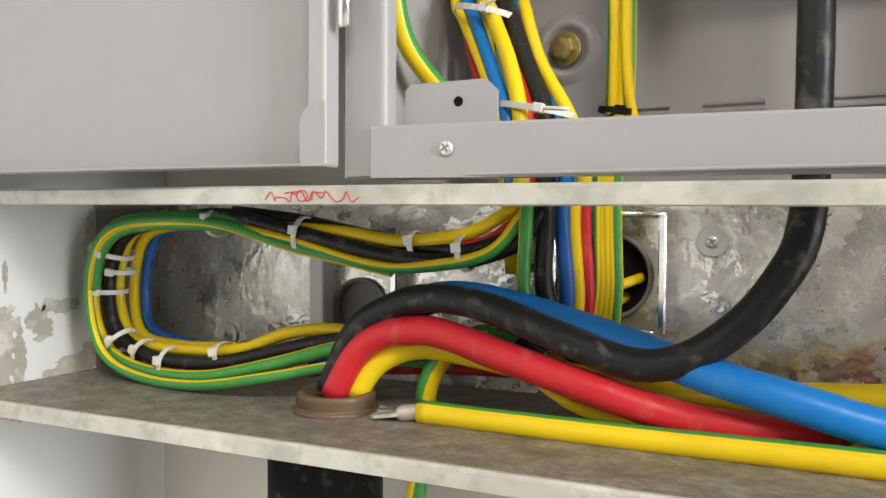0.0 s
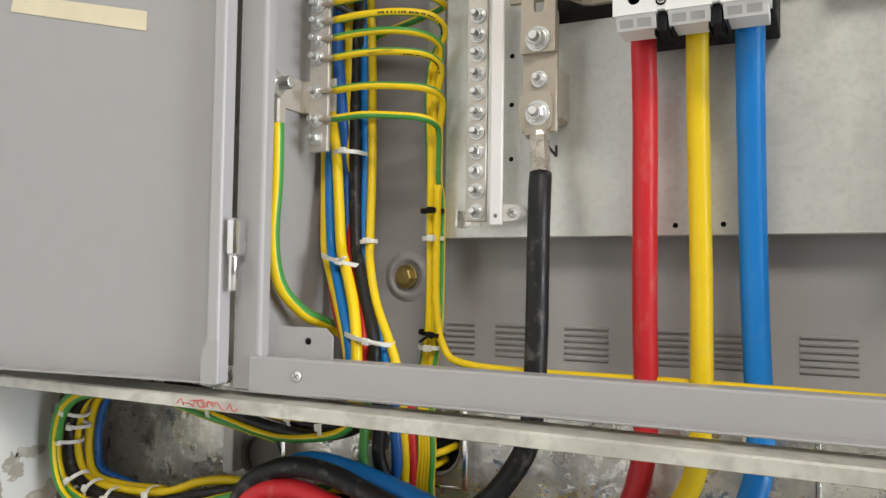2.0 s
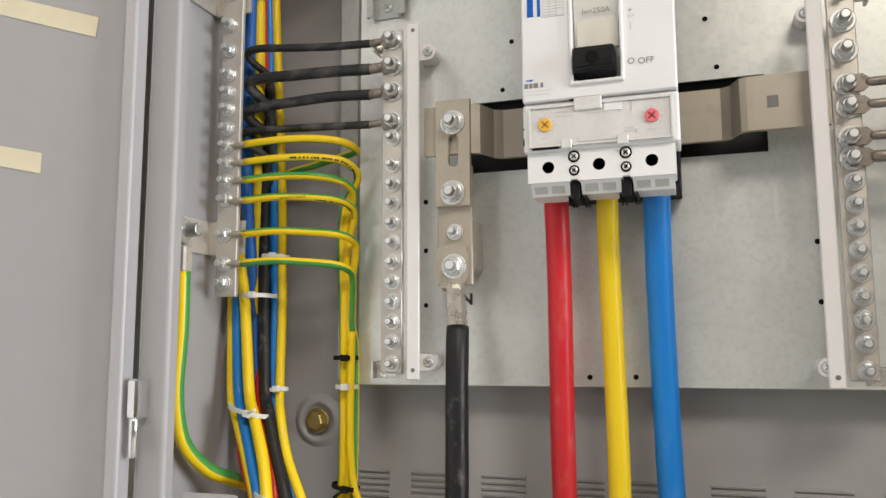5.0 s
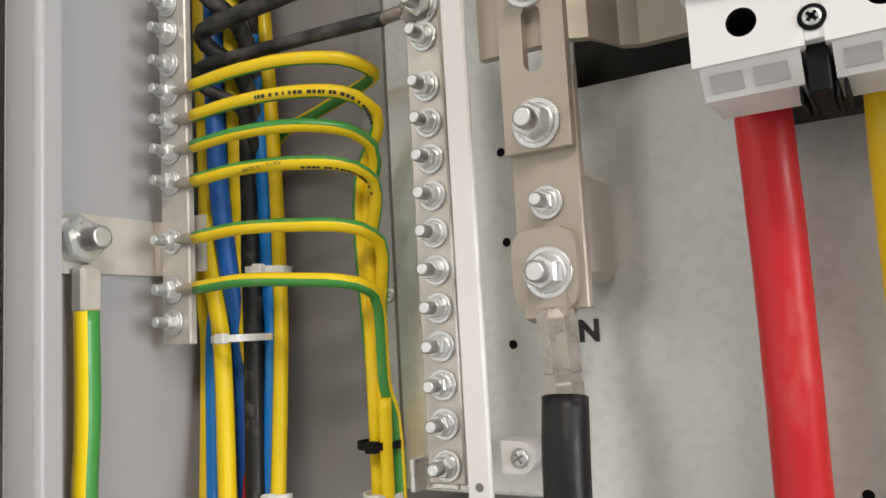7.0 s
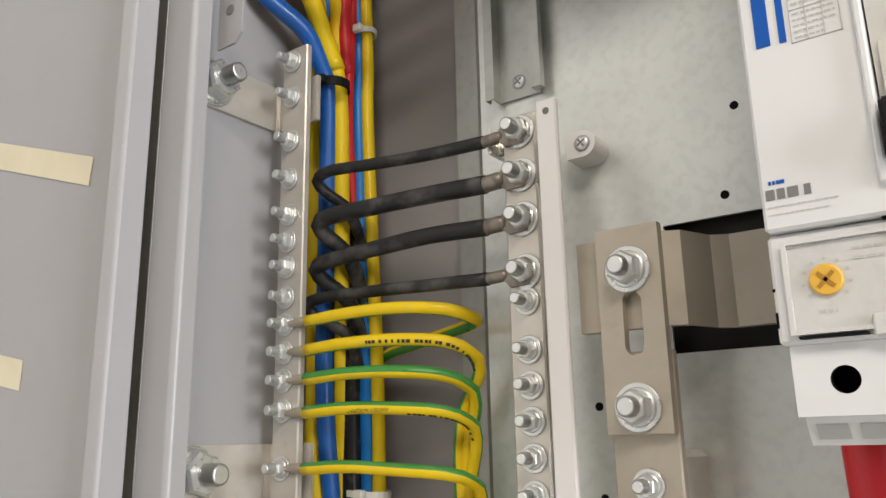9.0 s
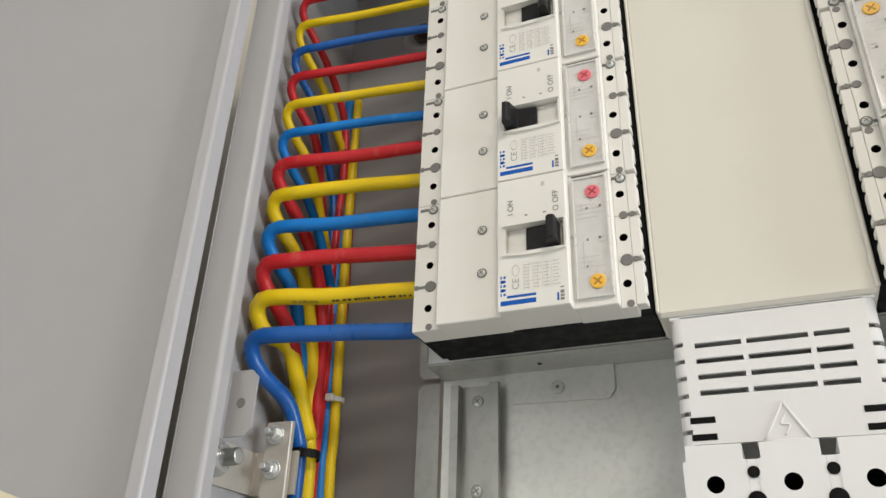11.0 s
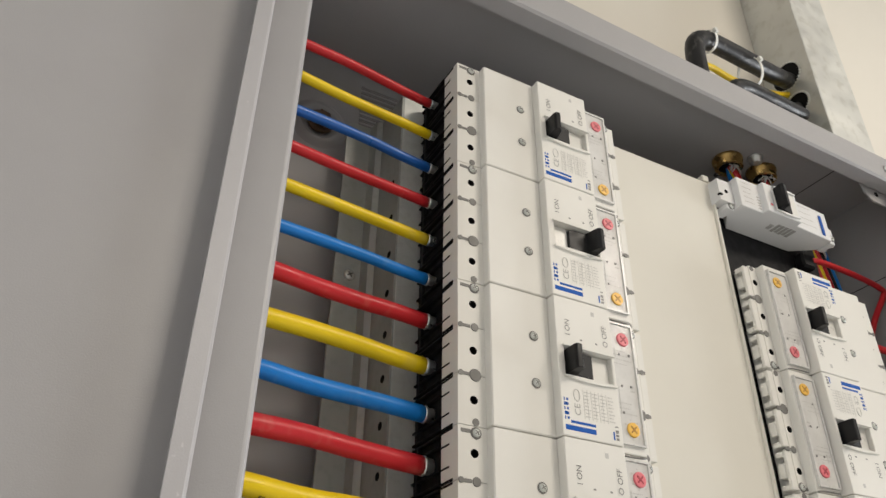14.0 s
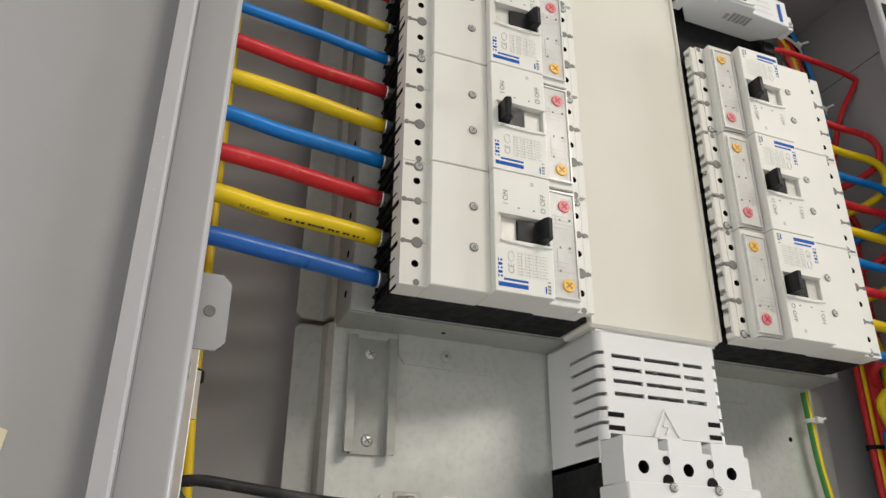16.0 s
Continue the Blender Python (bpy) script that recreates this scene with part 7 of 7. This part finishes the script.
def load_cables(side, z_base, radius, reach, group, drop=0.16):
    """Three phase cables of one breaker. side: -1 towards the first cabinet side, 1 towards the other."""
    for k, (m, word) in enumerate(((BLUE, "blue"), (YELLOW, "yellow"), (RED, "red"))):
        z = z_base + 0.015 + k * 0.030
        r = radius * (0.97 + 0.03 * ((k * 7 + int(z * 1000)) % 3))
        x0 = XL - 0.0035 if side < 0 else XR + 0.0030
        xe = reach
        sag = 0.002 * math.sin(z * 91)
        ym = 0.441
        d = drop * (0.85 + 0.12 * ((k + int(z * 300)) % 3))
        xi = (-0.1985 - 0.005 * math.sin(z * 40) if side < 0 else 0.424 + 0.006 * math.sin(z * 40))
        yi = 0.494 + 0.008 * math.cos(z * 57)
        # the wire runs forward and out to the cabinet side, turns down and falls back into the run
        if side < 0:
            up = 0.002 - 0.035 * (z - 0.58)
            kink = 0.0004
            pts = [(x0, ym, z), (x0 - 0.022, ym - 0.0042, z + up * 0.17 + kink * math.sin(z * 210)), (x0 - 0.046, ym - 0.0087, z + up * 0.35 + sag * 0.4 + kink * math.sin(z * 347 + 1)), (x0 - 0.074, ym - 0.0140 + kink * math.sin(z * 150), z + up * 0.6 + sag * 0.6 + kink * math.sin(z * 271 + 2)), (xe + 0.022, ym - 0.0208, z + up), (xe + 0.006, ym - 0.0222, z + up - 0.001), (xe, ym - 0.017, z + up - 0.009), (xe + 0.003, ym - 0.007, z + up - 0.021)]
            if z_base < 0.60 and k == 0:
                pts += [(-0.2000, 0.4600, 0.5500), (-0.1955, 0.4710, 0.5280), (-0.1945, 0.4740, 0.5190)]
            elif z_base < 0.60 and k == 1:
                pts += [(-0.2020, 0.456, 0.5900), (-0.1945, 0.4700, 0.5520), (-0.1905, 0.4790, 0.5270)]
            else:
                pts += [(xe + 0.012, ym + 0.010, z + up - 0.045), (xi - 0.003, 0.478, z - 0.078), (xi, yi, z - 0.125)]
                if z - 0.125 > 0.56:
                    pts += [(xi + 0.002 * math.sin(z * 33), yi + 0.002, (z - 0.125 + 0.54) / 2), (xi, yi + 0.004, 0.53)]
        else:
            pts = [(x0, ym, z), (x0 + 0.025, ym, z + 0.0015), (x0 + 0.055, ym + 0.002, z + 0.0015 + sag * 0.6), (xe - 0.012, ym - 0.001, z - 0.003), (xe, ym + 0.001, z - 0.018), (xe - 0.006, ym + 0.006, z - 0.034), (xe - 0.022, ym + 0.018, z - 0.046), (xe - 0.034, ym + 0.036, z - 0.056), (xi + 0.004, yi - 0.004, z - d * 0.6), (xi, yi, z - d)]
            if z - d > 0.12:
                pts += [(xi + 0.004 * math.sin(z * 33), yi + 0.002, (z - d + 0.10) / 2), (xi, yi, 0.10)]
        if side < 0 and k == 0 and not 0.60 < z_base < 0.80:
            m, word = DEEP_BLUE, "dark blue"
        LOAD_PATHS[side, round(z_base, 3), k] = pts, r
        c = cable(pts, r, m, word + " load cable leaving an outgoing breaker", group, ragged=0.035)
        bm = bmesh.new()
        lathe(bm, [(-0.0002, r * 0.6), (0, r * 1.02), (0.0014, r * 1.04), (0.0017, r * 0.86), (0.0090, r * 0.86)], (x0, ym, z), (-side, 0, 0), 14)
        part("ferrule", bm, ZINC, c, "crimped end")


for k, r in enumerate((0.0058, 0.0051, 0.0038, 0.0035)):
    load_cables(-1, ZB + 0.09 * k, r, -0.2105, "load cables of the first breaker column")
for k, r in enumerate((0.0045, 0.0040, 0.0036)):
    load_cables(1, ZB + 0.09 * k, r, 0.4385, "load cables of the second breaker column")
# printing along the lowest yellow load cable: bars that follow its surface
bm = bmesh.new()
rng = random.Random(3)
way, r = LOAD_PATHS[-1, round(ZB, 3), 1]
way = smooth_path(way, 0.0005)
face = Vector((0, -0.52, -0.85))
print_marks(bm, way, r, face, -0.150, -0.094, 0.0008, rng)
i = min(range(len(way) - 1), key=lambda j: abs(way[j].x + 0.169))
d = (way[i + 1] - way[i]).normalized()
d = -d if d.x > 0 else d
out = (face - d * face.dot(d)).normalized()
text_at = Matrix.Translation(way[i] + out * (r + 0.0002)) @ Matrix((d, out.cross(d), out)).transposed().to_4x4()
printed = solid("cable_print", bm, PRINT_BLACK, "black printed marks on a yellow load cable", "printed marks", kind="stuff")
letters("lettering", "450/750 V 35", 0.0036, PRINT_BLACK, printed, text_at)
# lead of the miniature breaker
cable([(0.304, 0.4365, 0.889), (0.34, 0.443, 0.903), (0.405, 0.449, 0.908), (0.441, 0.451, 0.905), (0.443, 0.453, 0.898), (0.425, 0.464, 0.860), (0.412, 0.475, 0.80), (0.414, 0.49, 0.70), (0.42, 0.495, 0.10)], 0.0030, RED, "red lead from the miniature breaker", "gland leads")
cable([(0.327, 0.489, 0.560), (0.330, 0.489, 0.50), (0.338, 0.490, 0.44), (0.345, 0.492, 0.30), (0.35, 0.494, 0.05)], 0.0033, YELLOW, "yellow and green earth wire behind the second breaker column", "earth wires", GREEN, 0.5)
tie((0.329, 0.489, 0.535), (0, 0, 1), 0.005, 0.005, tail=(0.008, 0, 0.002))
tie((0.419, 0.498, 0.52), (0, 0, 1), 0.017, 0.007, BLACK, "black nylon cable tie round the far vertical run")
tie((0.407, 0.480, 0.872), (0.1, 0, 1), 0.017, 0.006, tail=(0.006, -0.008, 0.002))
tie((0.390, 0.4785, 0.953), (0.5, 0, 0.86), 0.017, 0.006, tail=(0.008, -0.006, 0.002))
# lugs and tails on the second neutral bar
for k, (z, r) in enumerate(((0.3665, 0.0032), (0.3508, 0.0032), (0.3286, 0.0032), (0.314, 0.0042))):
    c = cable([(0.316, 0.4600, z), (0.335, 0.460, z), (0.375, 0.464, z - 0.004), (0.405, 0.480, z - 0.02), (0.41, 0.49, z - 0.07), (0.41, 0.495, 0.05)], r, DUSTY_BLACK, "dusty black neutral wire with a crimped lug", "neutral wires")
    lug(c, (0.316, 0.4600, z), (0.2905, 0.4600, z), r * 0.95, 0.0062, "dull tinned crimp lug", LUG)

# ---- masking tape on the door, riser and hoses above ----
def tape(m, w, h):
    bm = bmesh.new()
    n = 8
    top, bot = [], []
    for i in range(n + 1):
        x = -w * i / n
        top.append((x + (0.0012 * math.sin(i * 3.1) if i in (0, n) else 0), h / 2))
        bot.append((x + (0.003 if i == 0 else 0), -h / 2))
    prism(bm, top + bot[::-1], -0.0004, 0.0, "y")
    ob = solid("masking_tape", bm, TAPE, "strip of cream masking tape stuck on the door", "tape", "tape strips on the door")
    ob.matrix_basis = m
    return ob


DOOR = pose(LEFT - 0.0008, 0.3715, 0, 0, 0, 6.0)
tape(DOOR @ pose(-0.0470, -0.0003, 0.4460, 0, 17, 0), 0.11, 0.0165)
tape(DOOR @ pose(-0.0920, -0.0003, 0.3355, 0, 12, 0), 0.155, 0.0165)

# riser trunking beside the cabinet, and the two hoses from the roof glands into it
riser = thing("riser_trunking", (0.51, 0.53, -0.1), "galvanised steel riser trunking standing beside the cabinet", "cable trunking")
part("side_sheet", one((0.4750, 0.4660, 0.03), (0.4764, WALL_Y - 0.0005, 1.999), bev=0.0004), RISER, riser)
part("front_sheet", one((0.4766, 0.4660, 0.03), (0.5520, 0.4674, 1.999), bev=0.0004), RISER, riser)
part("side_sheet", one((0.5506, 0.4676, 0.03), (0.5520, WALL_Y - 0.0005, 1.999), bev=0.0004), RISER, riser)
for y, z, r, x in ((0.501, 1.259, 0.0190, 0.2590), (0.497, 1.208, 0.0150, 0.3030)):
    bm = bmesh.new()
    lathe(bm, [(0, r + 0.001), (0.0005, r + 0.001)], (0.4748, y, z), (-1, 0, 0), 28)
    part("cable_hole", bm, HOLE, riser, "round hole with a serrated grommet edge")
    bm = bmesh.new()
    for k in range(30):
        a = math.tau * k / 30
        box(bm, (0.4728, y + math.cos(a) * (r + 0.002) - 0.0012, z + math.sin(a) * (r + 0.002) - 0.0012), (0.4750, y + math.cos(a) * (r + 0.002) + 0.0012, z + math.sin(a) * (r + 0.002) + 0.0012), bev=0.0003)
    part("grommet", bm, NYLON, riser, "serrated white grommet strip")
    side = [(x, 0.465, HIGH), (x - 0.002, 0.465, HIGH + 0.09), (x - 0.002, 0.465, z - 0.105), (x + 0.004, 0.465, z - 0.078), (x + 0.030, 0.467, z - 0.062), (x + 0.086, 0.472, z - 0.054), (x + 0.148, 0.482, z - 0.040), (0.4640, 0.497, z - 0.014), (0.492, y + 0.004, z + 0.004)]
    cable(side, r * 0.57, BLACK_CABLE, "black sleeved hose from a roof gland to the riser", "roof hoses", n=18)
cable([(0.276, 0.468, HIGH + 0.002), (0.272, 0.470, 1.120), (0.276, 0.473, 1.155), (0.293, 0.476, 1.1665), (0.332, 0.482, 1.172), (0.390, 0.490, 1.188), (0.452, 0.503, 1.219), (0.490, 0.509, 1.242)], 0.0038, YELLOW, "yellow and green earth wire tied along the hose", "earth wires", GREEN, 2.4, sides=3)
tie((0.286, 0.467, 1.195), (1, 0, 0.3), 0.0125, 0.0125)
tie((0.362, 0.476, 1.190), (1, 0, 0.2), 0.020, 0.016)


# scraped mortar patches on the side wall round the trunking's end: ragged islands cut out of a fine sheet
def ragged_patch(blobs, seed):
    """Mortar where the sum of soft blobs (y, z, half width, half height), broken up by noise, is high."""
    bm = bmesh.new()
    cell = 0.0011
    y0, y1 = min(b[0] - 2 * b[2] for b in blobs), max(b[0] + 2 * b[2] for b in blobs)
    z0, z1 = min(b[1] - 2 * b[3] for b in blobs), max(b[1] + 2 * b[3] for b in blobs)
    v = {}

    def at(i, k):
        if (i, k) not in v:
            y, z = y0 + i * cell, z0 + k * cell
            v[i, k] = bm.verts.new((WALL_X + 0.0005, y + 0.0007 * noise.noise((y * 900, z * 900, seed)), z + 0.0007 * noise.noise((z * 900, y * 900, seed))))
        return v[i, k]

    for i in range(int((y1 - y0) / cell)):
        for k in range(int((z1 - z0) / cell)):
            y, z = y0 + i * cell, z0 + k * cell
            h = max(1.15 - math.hypot((y - b[0]) / b[2], (z - b[1]) / b[3]) for b in blobs)
            h += 0.55 * noise.noise((y * 75, z * 75, seed)) + 0.35 * noise.noise((y * 230, z * 230, seed + 4))
            if h > 0.22:
                bm.faces.new((at(i, k), at(i + 1, k), at(i + 1, k + 1), at(i, k + 1)))
    return solid("mortar_patch", bm, MORTAR, "bare grey mortar where the plaster is scraped off", "wall patch", "scraped wall patches", "structure")


ragged_patch([(0.376, -0.074, 0.016, 0.014), (0.379, -0.095, 0.012, 0.024), (0.366, -0.118, 0.022, 0.014), (0.392, -0.104, 0.006, 0.024), (0.362, -0.130, 0.014, 0.010)], 2.0)
ragged_patch([(0.4085, -0.0755, 0.011, 0.013)], 5.0)
ragged_patch([(0.440, -0.114, 0.024, 0.010), (0.420, -0.118, 0.012, 0.007), (0.455, -0.108, 0.018, 0.012)], 8.0)
ragged_patch([(0.430, -0.064, 0.020, 0.006)], 11.0)
ragged_patch([(0.4555, -0.016, 0.006, 0.026)], 14.0)
ragged_patch([(0.382, -0.040, 0.002, 0.012)], 17.0)
ragged_patch([(0.392, -0.142, 0.016, 0.006)], 20.0)
